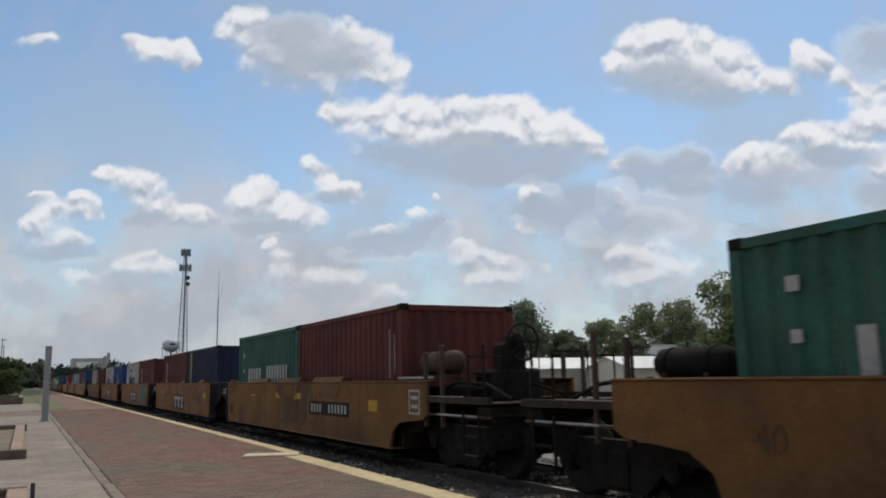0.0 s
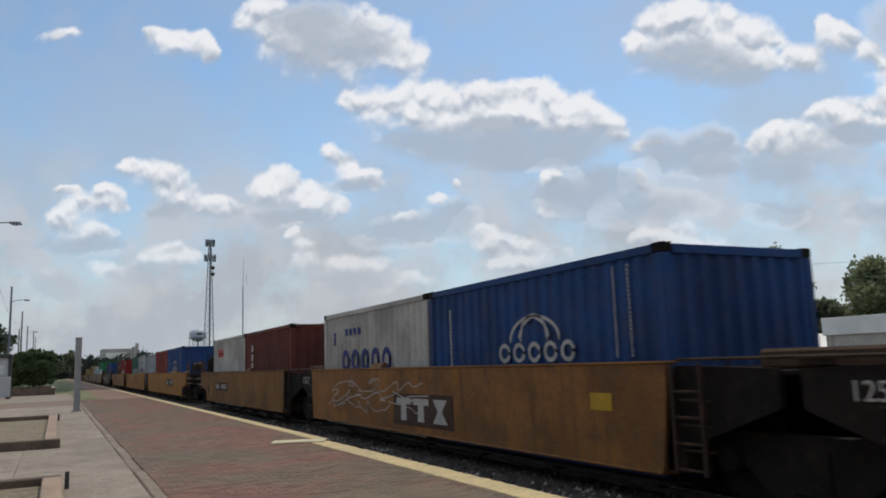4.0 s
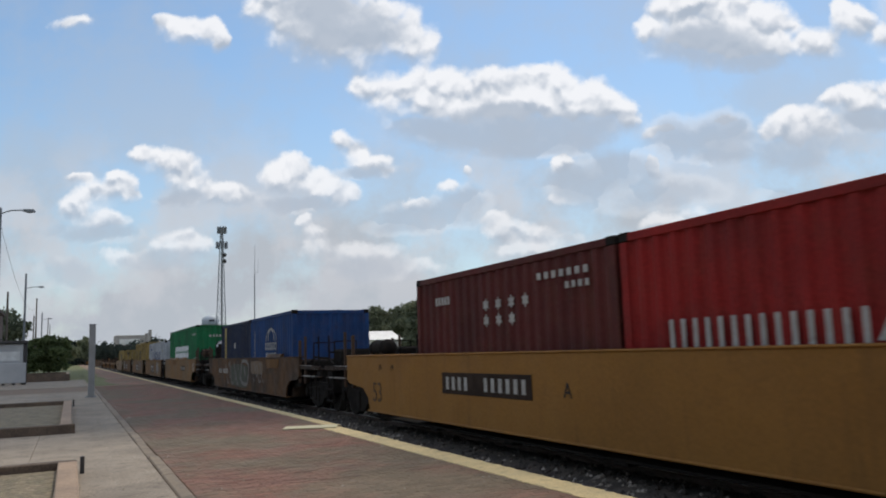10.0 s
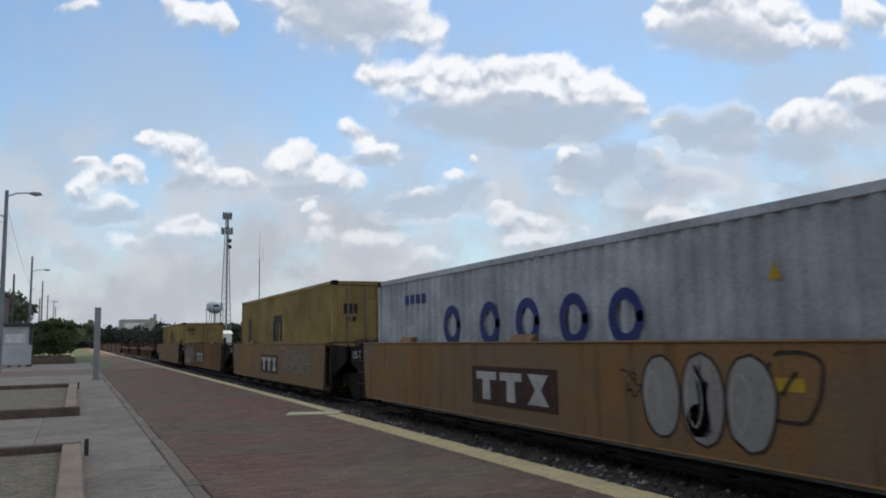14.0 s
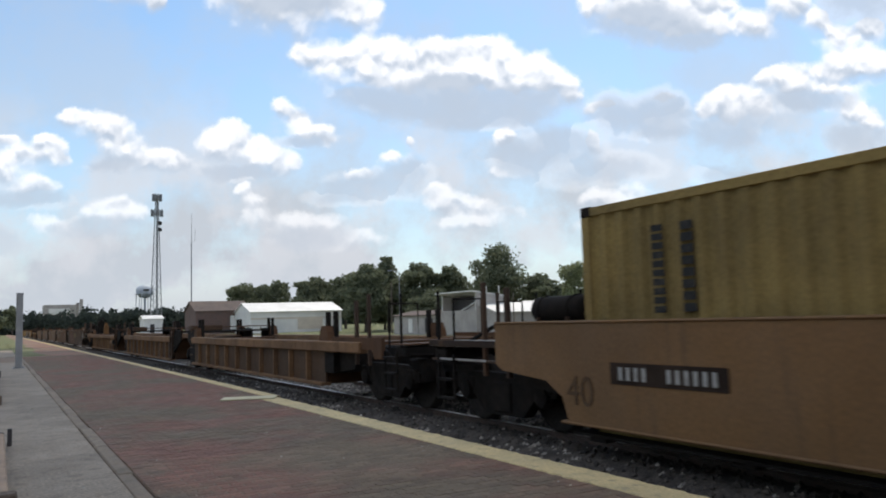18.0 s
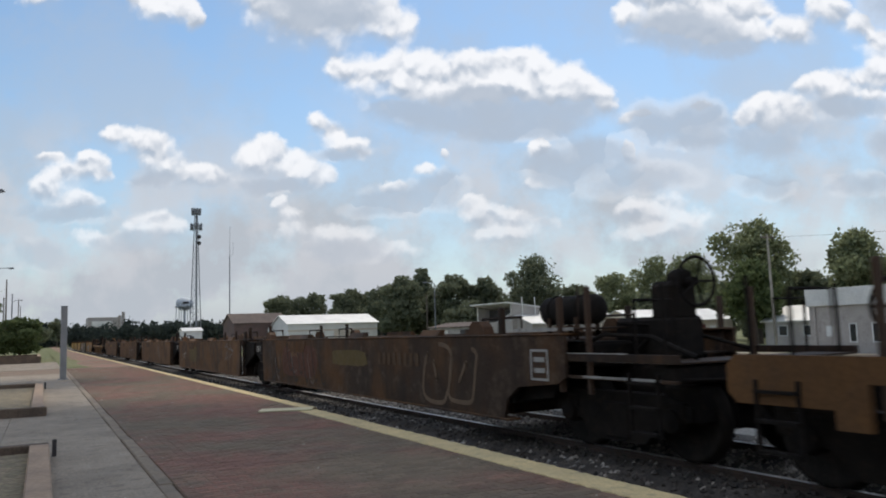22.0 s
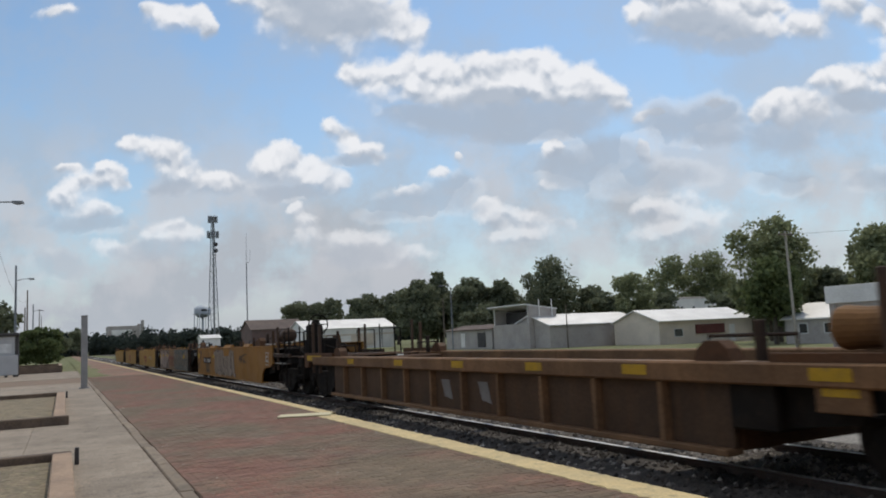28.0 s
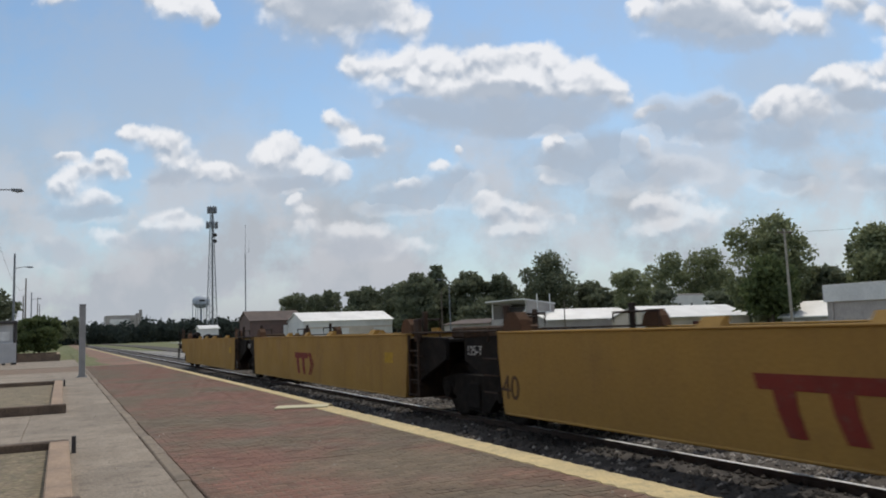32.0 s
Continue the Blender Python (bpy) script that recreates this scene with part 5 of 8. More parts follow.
def container(u, length, height, colour, label, decor=None, door=False, lift=0.0):
    """A steel box on its well car. length, height and lift, by which its well stands higher, in metres."""
    z0 = 0.182 + lift
    box = ride(thing("shipping_container", label, "container", group="containers on the train"), u)
    w, L, H = 1.219, length / 2, height
    key = (round(length, 2), round(height, 2), colour.name, lift)
    wall = lambda: corrugated(length - 0.24, z0 + 0.15, z0 + H - 0.10)
    for s in (-1, 1):
        p = part("side_wall", shared(("side_wall",) + key, wall, colour), None, box)
        p.matrix_basis = pose(s * (w - 0.012), 0, 0, 0, 0, 0 if s < 0 else 180)
        part("top_rail", shared(("top_rail", s) + key, lambda: Geo().box(s * w - 0.06 * (s > 0), s * w + 0.06 * (s < 0), -L + 0.15, L - 0.15, z0 + H - 0.115, z0 + H - 0.012, 0.008), colour), None, box)
        part("bottom_rail", shared(("bottom_rail", s) + key, lambda: Geo().box(s * w - 0.06 * (s > 0), s * w + 0.06 * (s < 0), -L + 0.15, L - 0.15, z0, z0 + 0.165, 0.008), colour), None, box)
        for e in (-1, 1):
            x0, x1 = sorted((s * w, s * (w - 0.13)))
            y0, y1 = sorted((e * L, e * (L - 0.14)))
            part("corner_post", shared(("corner_post", s, e) + key, lambda: Geo().box(x0, x1, y0, y1, z0 + 0.118, z0 + H - 0.118, 0.01), colour), None, box)
            for zz in (z0, z0 + H - 0.118):
                def casting():
                    g = Geo()
                    xa, xb = sorted((s * (w + 0.003), s * (w - 0.162)))
                    ya, yb = sorted((e * (L + 0.003), e * (L - 0.178)))
                    g.box(xa, xb, ya, yb, zz, zz + 0.118, 0.012)
                    return g
                part("corner_casting", shared(("corner_casting", s, e, zz) + key, casting, BLACK_STEEL), None, box)
    roof = Geo()
    n = int(length / 0.3)
    for i in range(n):
        y = -L + 0.1 + (length - 0.2) * (i + 0.5) / n
        roof.box(-w + 0.08, w - 0.08, y - 0.09, y + 0.09, z0 + H - 0.06, z0 + H - 0.025)
    roof.box(-w + 0.05, w - 0.05, -L + 0.08, L - 0.08, z0 + H - 0.09, z0 + H - 0.045)
    part("roof", shared(("roof",) + key, lambda: roof, colour), None, box)
    part("floor", shared(("container_floor",) + key, lambda: Geo().box(-w + 0.06, w - 0.06, -L + 0.1, L - 0.1, z0 + 0.02, z0 + 0.15), TIE), None, box)
    for e in (-1, 1):
        for nm, za, zb in (("end_header", H - 0.13, H - 0.02), ("end_sill", 0.0, 0.13)):
            part(nm, shared((nm, e) + key, lambda: Geo().box(-w + 0.16, w - 0.16, *sorted((e * L, e * (L - 0.08))), z0 + za, z0 + zb, 0.008), colour), None, box)
        if door and e < 0:
            for s in (-1, 1):
                def leaf():
                    g = Geo()
                    x0, x1 = sorted((s * 0.01, s * (w - 0.135)))
                    g.box(x0, x1, -L + 0.02, -L + 0.07, z0 + 0.14, z0 + H - 0.14, 0.01)
                    for k in range(5):
                        z = z0 + 0.35 + (H - 0.8) * k / 4
                        g.box(x0 + 0.06, x1 - 0.06, -L + 0.008, -L + 0.03, z, z + 0.2, 0.006)
                    return g
                d = part("door_leaf", shared(("door_leaf", s) + key, leaf, colour), None, box)
                for k in (0.3, 0.8):
                    part("lock_rod", shared(("lock_rod", s, k) + key, lambda: Geo().tube((s * k, -L - 0.012, z0 + 0.06), (s * k, -L - 0.012, z0 + H - 0.06), 0.02, 8)
                                            .box(s * k - 0.05, s * k + 0.05, -L - 0.03, -L + 0.02, z0 + 0.9, z0 + 0.98), surface("grimy_galvanised", (0.24, 0.21, 0.16), rough=0.6, metal=0.3)), None, d)
        else:
            p = part("end_wall", shared(("end_wall",) + key, lambda: corrugated(2 * w - 0.26, z0 + 0.13, z0 + H - 0.12, 0.045, 0.26), colour), None, box)
            p.matrix_basis = pose(0, e * (L - 0.012), 0, 0, 0, 90 if e < 0 else -90)
    for d in decor or ():
        d(box)
    return box

# ---- the consist
BOX = {k: paint("container_" + k, c, d) for k, (c, d) in {
    "green": ((0.045, 0.13, 0.10), 0.25), "brown": ((0.13, 0.035, 0.028), 0.25), "navy": ((0.022, 0.032, 0.065), 0.2), "grey": ((0.36, 0.37, 0.38), 0.12),
    "blue": ((0.022, 0.065, 0.19), 0.2), "white": ((0.46, 0.435, 0.40), 0.14), "rust_red": ((0.20, 0.04, 0.03), 0.25), "red": ((0.28, 0.022, 0.02), 0.15),
    "bright_green": ((0.022, 0.16, 0.065), 0.12), "pale_grey": ((0.47, 0.49, 0.52), 0.12), "yellow": ((0.32, 0.225, 0.08), 0.15), "maroon": ((0.115, 0.028, 0.025), 0.25)}.items()}
DIM_BOARD = lettering("dim_maroon_board", (0.055, 0.028, 0.02))
DIM_MARK = lettering("dim_brown_marking", (0.105, 0.062, 0.034))
FEET20, FEET40 = 6.058, 12.192
LOW, TALL = 2.591, 2.896
CX = -1.213


def word(y_left, y_right, z0, z1, count, material, gap=0.2):
    return lambda box: bars(box, "brand_bar", CX, y_left, y_right, z0, z1, count, material, gap, "plain bar of a company name")


def column(y, z0, z1, count, width, material):
    def make(box):
        n, wide = (count, width) if width >= 0.14 else (2 * count, 0.5 * width)
        step = (z1 - z0) / n
        me = shared(("upright_bar", round(step, 4), wide, material.name), lambda: Geo().box(-0.004, 0, -wide / 2, wide / 2, step * 0.14, step * 0.86), material)
        for i in range(n):
            part("upright_bar", me, None, box, "plain bar in an upright row").location = (CX, y, z0 + step * i)
    return make


def panel(y, z0, z1, width, material, label):
    return lambda box: part("painted_panel", Geo().box(CX - 0.003, CX + 0.001, y - width / 2, y + width / 2, z0, z1), material, box, label)


def arches(y, z, r, material):
    """A globe-like emblem of nested arches."""
    def make(box):
        g = Geo()
        for k, q in ((1.0, 1.0), (0.55, 1.06)):
            pts = [(y - r * k * math.cos(a), z + r * 0.52 * q * math.sin(a)) for a in [math.pi * i / 16 for i in range(17)]]
            ribbon(g, pts, 0.05, CX, 0.004)
        for s in (-1, 1):
            ribbon(g, [(y + s * r * 0.1, z + r * 0.5), (y + s * r * 0.45, z + r * 0.34), (y + s * r * 0.62, z + r * 0.08)], 0.045, CX, 0.006)
        part("emblem", g, material, box, "emblem of nested arches")
    return make


def ring_mark(y, z, ry, rz, stroke, material):
    def make(box):
        g = Geo()
        ribbon(g, [(y - ry * math.cos(6.2832 * k / 16), z + rz * math.sin(6.2832 * k / 16)) for k in range(17)], stroke, CX, 0.004)
        part("letter_ring", g, material, box, "ring-shaped block of a company name")
    return make


def ring_word(y_left, y_right, z0, z1, stroke, material):
    """A company name as five plain rings."""
    step = (y_right - y_left) / 5
    return [ring_mark(y_left + step * (k + 0.5), (z0 + z1) / 2, abs(step) * 0.40 - stroke / 2, (z1 - z0 - stroke) / 2, stroke, material) for k in range(5)]


def specks(y0, y1, z0, z1, material, count=7):
    """Small white registration bars near a top corner."""
    return lambda box: bars(box, "registration_bar", CX, y0, y1, z0, z1, count, material, 0.45, "small registration bar")


def stars(y_left, y_right, z_rows, size, material):
    def make(box):
        g = Geo()
        for zr, row in z_rows:
            for k in range(row):
                cy = y_left + (y_right - y_left) * (k + 0.5) / 4
                o = []
                for q in range(12):
                    rad = size * (1.0 if q % 2 else 0.55)
                    o.append((cy + rad * math.cos(q * math.pi / 6), zr + rad * math.sin(q * math.pi / 6)))
                g.prism(o, CX - 0.004, CX, "x")
        part("star_marks", g, material, box, "two rows of white star shapes")
    return make


def pair(u, far, near, lift=0.0):
    """Two twenty-foot boxes end to end in one well; each is (colour, label, decor)."""
    for (c, label, decor), s in ((far, 1), (near, -1)):
        container(u + s * 3.07, FEET20, LOW, BOX[c], label, decor, lift=lift)


SMALL = [specks(-1.2, -2.5, 2.45, 2.55, PALE_MARK), specks(-1.9, -2.5, 2.28, 2.37, PALE_MARK, 4)]
CHINA = [word(1.85, 0.35, 1.45, 1.86, 5, PALE_MARK, 0.45), word(-0.15, -2.2, 1.45, 1.90, 8, PALE_MARK, 0.42), panel(2.35, 2.2, 2.34, 0.14, PALE_MARK, "small white square"),
         panel(2.35, 1.74, 1.86, 0.12, PALE_MARK, "small white square")]
COSCO20 = [*ring_word(1.75, -1.35, 1.36, 1.88, 0.13, NAVY_MARK), word(1.5, 0.4, 2.2, 2.35, 4, NAVY_MARK, 0.3), panel(2.2, 2.0, 2.3, 0.14, NAVY_MARK, "dark emblem")]
BLUE20 = [arches(-0.35, 1.79, 0.62, PALE_MARK), *ring_word(0.65, -1.35, 1.47, 1.76, 0.06, PALE_MARK), column(2.2, 1.45, 2.4, 7, 0.10, PALE_MARK), column(-2.15, 1.5, 2.6, 14, 0.05, PALE_MARK), column(-2.42, 1.5, 2.6, 11, 0.05, PALE_MARK)]
RUSTY = [column(-2.5, 1.5, 2.4, 8, 0.07, PALE_MARK), column(-2.72, 1.6, 2.3, 6, 0.06, PALE_MARK)]
GUIDES = ((2.9, 1.9), (0.0, 1.8), (-2.8, 1.8))


def u_set():
    c, e, lab = CAR_YELLOW_OLD, END_BROWN, "grimy yellow articulated well car loaded with containers"
    well_car(-0.9, 6.3, "smooth", "joint", "end", CAR_DULL, e, lab, marks=[
        lambda p: writing(p, "40", 5.75, 0.8, 0.26, DIM_MARK)])
    pair(-0.9, ("green", "dull green steel container with faded white bars", CHINA), ("brown", "dark brown steel container", RUSTY))
    well_car(18.8, 6.3, "smooth", "end", "joint", CAR_DULL, e, lab, GUIDES, [
        lambda p: plate_mark(p, -1.75, -4.2, 0.74, 1.03), lambda p: spot(p, -5.4, 1.0, 0.4, 0.2), lambda p: spot(p, -0.85, 1.12, 0.5, 0.14), lambda p: spot(p, 0.75, 1.12, 0.4, 0.12), lambda p: spot(p, 3.2, 1.12, 0.4, 0.1),
        lambda p: frame_mark(p, -7.15, 1.1), lambda p: writing(p, "125-T", 7.05, 1.1, 0.17), lambda p: writing(p, "40", 6.05, 0.52, 0.34, DIM_MARK),
        lambda p: outline_letters(p, 0.6, -2.2, 0.5, 1.36, 4, SPRAY["umber"], 31, 0.045, "dark sprayed outline lettering")])
    pair(18.8, ("green", "dull green steel container with faded white bars", CHINA), ("brown", "dark brown corrugated steel container", RUSTY), 0.08)
    well_car(34.2, 6.3, "smooth", "joint", "joint", c, e, lab, ((-0.6, 0.6), (-4.5, 0.7)), [
        lambda p: owner_mark(p, 0.95, -1.3, 0.46, 0.9, PALE_MARK, DIM_BOARD), lambda p: spot(p, -5.4, 1.0, 0.4, 0.2), lambda p: spot(p, 4.2, 1.05, 0.5, 0.12),
        lambda p: slashes(p, 5.4, 2.8, 0.42, 1.32, 9, SPRAY["grey"], 5, 0.05), lambda p: scrawl(p, -3.2, -4.9, 0.8, 1.12, SPRAY["purple"], 12, 0.035, 7),
        lambda p: writing(p, "125-T", 7.05, 1.1, 0.17)])
    pair(34.2, ("brown", "dark brown container with upright white bars", [column(1.9, 1.45, 2.42, 4, 0.2, PALE_MARK)]),
         ("navy", "very dark navy container with a yellow upright panel", [panel(1.95, 1.32, 2.66, 0.32, lettering("mustard_panel", (0.40, 0.30, 0.10)), "mustard upright panel"), column(1.95, 1.4, 2.55, 4, 0.14, BLACK_MARK)]))
    well_car(49.75, 6.3, "smooth", "joint", "joint", c, e, lab, ((-1.5, 0.7),), [
        lambda p: owner_mark(p, 0.95, -1.3, 0.5, 0.9, PALE_MARK, DIM_BOARD), lambda p: spot(p, -5.2, 1.0, 0.4, 0.2),
        lambda p: spray(p, -2.5, -5.8, 0.36, 1.36, 5, 0.21, SPRAY["green"], SPRAY["black"], 8, "sea-green sprayed angular lettering", SPRAY["silver"], ("zigzag", "arch", "hook", "arch", "bolt"), 0.05), lambda p: writing(p, "125-T", 7.05, 1.1, 0.17)])
    pair(49.75, ("white", "dirty white container with navy bars", COSCO20), ("brown", "dark brown corrugated steel container", [column(1.75, 1.45, 2.4, 2, 0.22, PALE_MARK), *RUSTY]))
    well_car(65.2, 6.3, "smooth", "joint", "joint", c, e, lab, ((2.0, 0.6),), [
        lambda p: owner_mark(p, 0.95, -1.3, 0.5, 0.9, PALE_MARK, DIM_BOARD), lambda p: spot(p, -5.2, 1.0, 0.4, 0.2), lambda p: scrawl(p, 4.8, -0.5, 0.55, 1.25, SPRAY["white"], 44, 0.03, 6),
        lambda p: writing(p, "125-T", 7.05, 1.1, 0.17)])
    pair(65.2, ("white", "dirty white container with navy bars", COSCO20), ("blue", "blue container with a white arched emblem", BLUE20))
    well_car(80.5, 6.3, "smooth", "joint", "end", CAR_DULL, e, "dull brown-stained yellow well car with a black number panel", ((-1.6, 0.6),), [
        lambda p: plate_mark(p, 4.1, 1.75, 0.74, 1.03), lambda p: writing(p, "40", 5.95, 0.55, 0.34, DIM_MARK)])
    pair(80.5, ("white", "off-white container with four red ring marks", [*[ring_mark(1.9 - 0.27 * k, 2.18, 0.10, 0.13, 0.07, RED_MARK) for k in range(4)], panel(2.3, 2.42, 2.52, 0.08, BLACK_MARK, "dark square")]),
         ("brown", "dark brown container with upright white bars", [column(1.9, 1.45, 2.35, 3, 0.22, PALE_MARK)]))


def spot(p, y, z, length, height):
    part("reflector", Geo().box(-SILL_X - 0.007, -SILL_X - 0.001, y - length / 2, y + length / 2, z - height / 2, z + height / 2, 0.001), REFLECT_YELLOW, p, "yellow reflector panel")


def raised_spot(p, y, z, length, height):
    """A reflector screwed on over the graffiti."""
    part("reflector", Geo().box(-SILL_X - 0.024, -SILL_X - 0.001, y - length / 2, y + length / 2, z - height / 2, z + height / 2, 0.002), REFLECT_YELLOW, p, "yellow reflector panel")


def frame_mark(p, y, z):
    g = Geo()
    x = -SILL_X - 0.006
    for a, b, c, d in ((-0.2, 0.2, 0.17, 0.2), (-0.2, 0.2, -0.2, -0.17), (-0.2, -0.17, -0.17, 0.17), (0.17, 0.2, -0.17, 0.17), (-0.12, 0.12, 0.04, 0.1), (-0.12, 0.12, -0.1, -0.04)):
        g.box(x, x + 0.004, y + a, y + b, z + c, z + d)
    part("data_panel", g, PALE_MARK, p, "pale framed data panel")


def writing(p, text, y, z, size, material=None, x=None):
    """Readable stencilled characters, drawn with the built-in font and turned into a mesh."""
    key = ("stencil", text, size)
    if key not in CACHE:
        cu = bpy.data.curves.new("stencil", "FONT")
        cu.body, cu.size, cu.extrude = text, size * 1.4, 0.003
        ob = new("stencil", cu)
        me = bpy.data.meshes.new_from_object(ob.evaluated_get(bpy.context.evaluated_depsgraph_get()))
        bpy.data.objects.remove(ob)
        me.materials.clear()
        me.materials.append(material or PALE_MARK)
        CACHE[key] = me
    o = part("stencil", CACHE[key], None, p, "stencilled " + text)
    o.matrix_basis = pose((-SILL_X - 0.006) if x is None else x, y, z, 90, 0, -90)


def bl_set():
    c, e, lab = CAR_CLEAN, END_BROWN, "clean yellow long well car loaded with two short containers"
    well_car(102.2, 8.25, "smooth", "end", "joint", c, e, lab, ((-4.6, 2.6), (3.9, 0.5)), [lambda p: plate_mark(p, -2.05, -4.85, 0.75, 1.12), lambda p: writing(p, "B", -1.2, 0.85, 0.2, BLACK_MARK)])
    pair(102.2, ("rust_red", "rust-red corrugated steel container", RUSTY), ("blue", "blue container with a white arched emblem", BLUE20), 0.08)
    well_car(121.1, 8.25, "smooth", "joint", "joint", c, e, lab, ((-5.4, 3.2),), [
        lambda p: owner_mark(p, -0.5, -2.2, 0.62, 1.18, MAROON_MARK), lambda p: stroke_tag(p, "PITHON 520", 3.3, 0.85, 1.07, 1.36, SPRAY["white"]), lambda p: scrawl(p, 4.6, 3.9, 0.95, 1.25, SPRAY["purple"], 10, 0.03, 4), lambda p: scrawl(p, 3.4, 1.6, 0.86, 0.96, SPRAY["umber"], 11, 0.018, 12), lambda p: writing(p, "53", 7.9, 0.5, 0.4, DIM_MARK), lambda p: writing(p, "|45", 7.5, 1.16, 0.09, DIM_MARK), lambda p: writing(p, "|45", 6.85, 1.16, 0.09, DIM_MARK),
        lambda p: writing(p, "125 T", -8.5, 1.15, 0.17)])
    pair(121.1, ("green", "dull green steel container with faded white bars", CHINA), ("grey", "grey container with navy bars and rusty posts", COSCO20), 0.06)
    well_car(140.4, 8.25, "smooth", "joint", "end", c, e, lab, ((-5.2, 2.6),), [lambda p: plate_mark(p, 4.5, 1.65, 0.78, 1.13), lambda p: writing(p, "A", 0.9, 0.85, 0.2, BLACK_MARK),
             lambda p: writing(p, "53", 7.9, 0.5, 0.4, DIM_MARK), lambda p: writing(p, "|45", 7.5, 1.16, 0.09, DIM_MARK), lambda p: writing(p, "|45", 6.85, 1.16, 0.09, DIM_MARK), lambda p: writing(p, "125", -8.5, 1.15, 0.17)])
    pair(140.4, ("maroon", "maroon-brown container with white star shapes", [stars(0.5, -1.1, ((2.2, 4), (1.95, 3)), 0.11, PALE_MARK), word(2.2, 1.6, 2.3, 2.44, 5, PALE_MARK, 0.3), *SMALL]),
         ("red", "bright red container with pale bars and a sail emblem", [word(2.3, -0.2, 1.44, 1.76, 14, PALE_MARK, 0.62), word(-1.5, -2.5, 1.44, 1.76, 6, PALE_MARK, 0.6),
          lambda b: part("sail_emblem", Geo().prism([(-0.2, 1.47), (-1.25, 1.47), (-0.9, 1.75), (-0.55, 2.1)][::-1], CX - 0.004, CX, "x"), PALE_MARK, b, "pale sail shape"), *SMALL]), 0.07)
    well_car(161.9, 6.45, "smooth", "end", "end", CAR_STAINED, e, "brown graffiti-covered single well car", ((-4.6, 1.8),), [
        lambda p: bars(p, "number_bar", -SILL_X - 0.003, 5.1, 3.05, 0.86, 1.04, 12, PALE_MARK, 0.45, "pale number bar", [1, 1, 1, 1, 0, 0, 1, 1, 1, 1, 1, 1]),
        lambda p: smear(p, 2.6, -1.0, 0.36, 1.24, lettering("grey_green_overspray", (0.080, 0.080, 0.060)), 21), lambda p: slashes(p, 3.6, 0.4, 0.42, 1.3, 6, SPRAY["grey"], 24, 0.06),
        lambda p: outline_letters(p, 0.3, -0.9, 0.5, 1.34, 1, SPRAY["grey"], 22, 0.12), lambda p: smear(p, -1.3, -3.3, 0.88, 1.34, SPRAY["faint"], 25), lambda p: slashes(p, -1.4, -3.4, 0.6, 1.3, 5, SPRAY["grey"], 26, 0.05),
        lambda p: scrawl(p, -3.5, -4.8, 0.9, 1.3, SPRAY["umber"], 23, 0.06, 3)], end_gear="low")
    pair(161.9, ("navy", "very dark navy steel container", [panel(2.04, 1.43, 2.72, 0.38, lettering("mustard_panel", (0.36, 0.24, 0.09)), "mustard upright panel"), column(2.04, 1.5, 2.3, 5, 0.16, DIM_MARK), panel(-0.02, 1.84, 2.06, 0.22, PALE_MARK, "small white panel")]),
         ("blue", "blue container with a white arched emblem", [arches(-0.2, 2.0, 0.72, PALE_MARK), *ring_word(0.7, -1.0, 1.68, 1.95, 0.06, PALE_MARK), word(0.6, -0.9, 1.42, 1.6, 8, PALE_MARK, 0.55), column(2.3, 1.4, 2.4, 7, 0.12, PALE_MARK)]), 0.08)


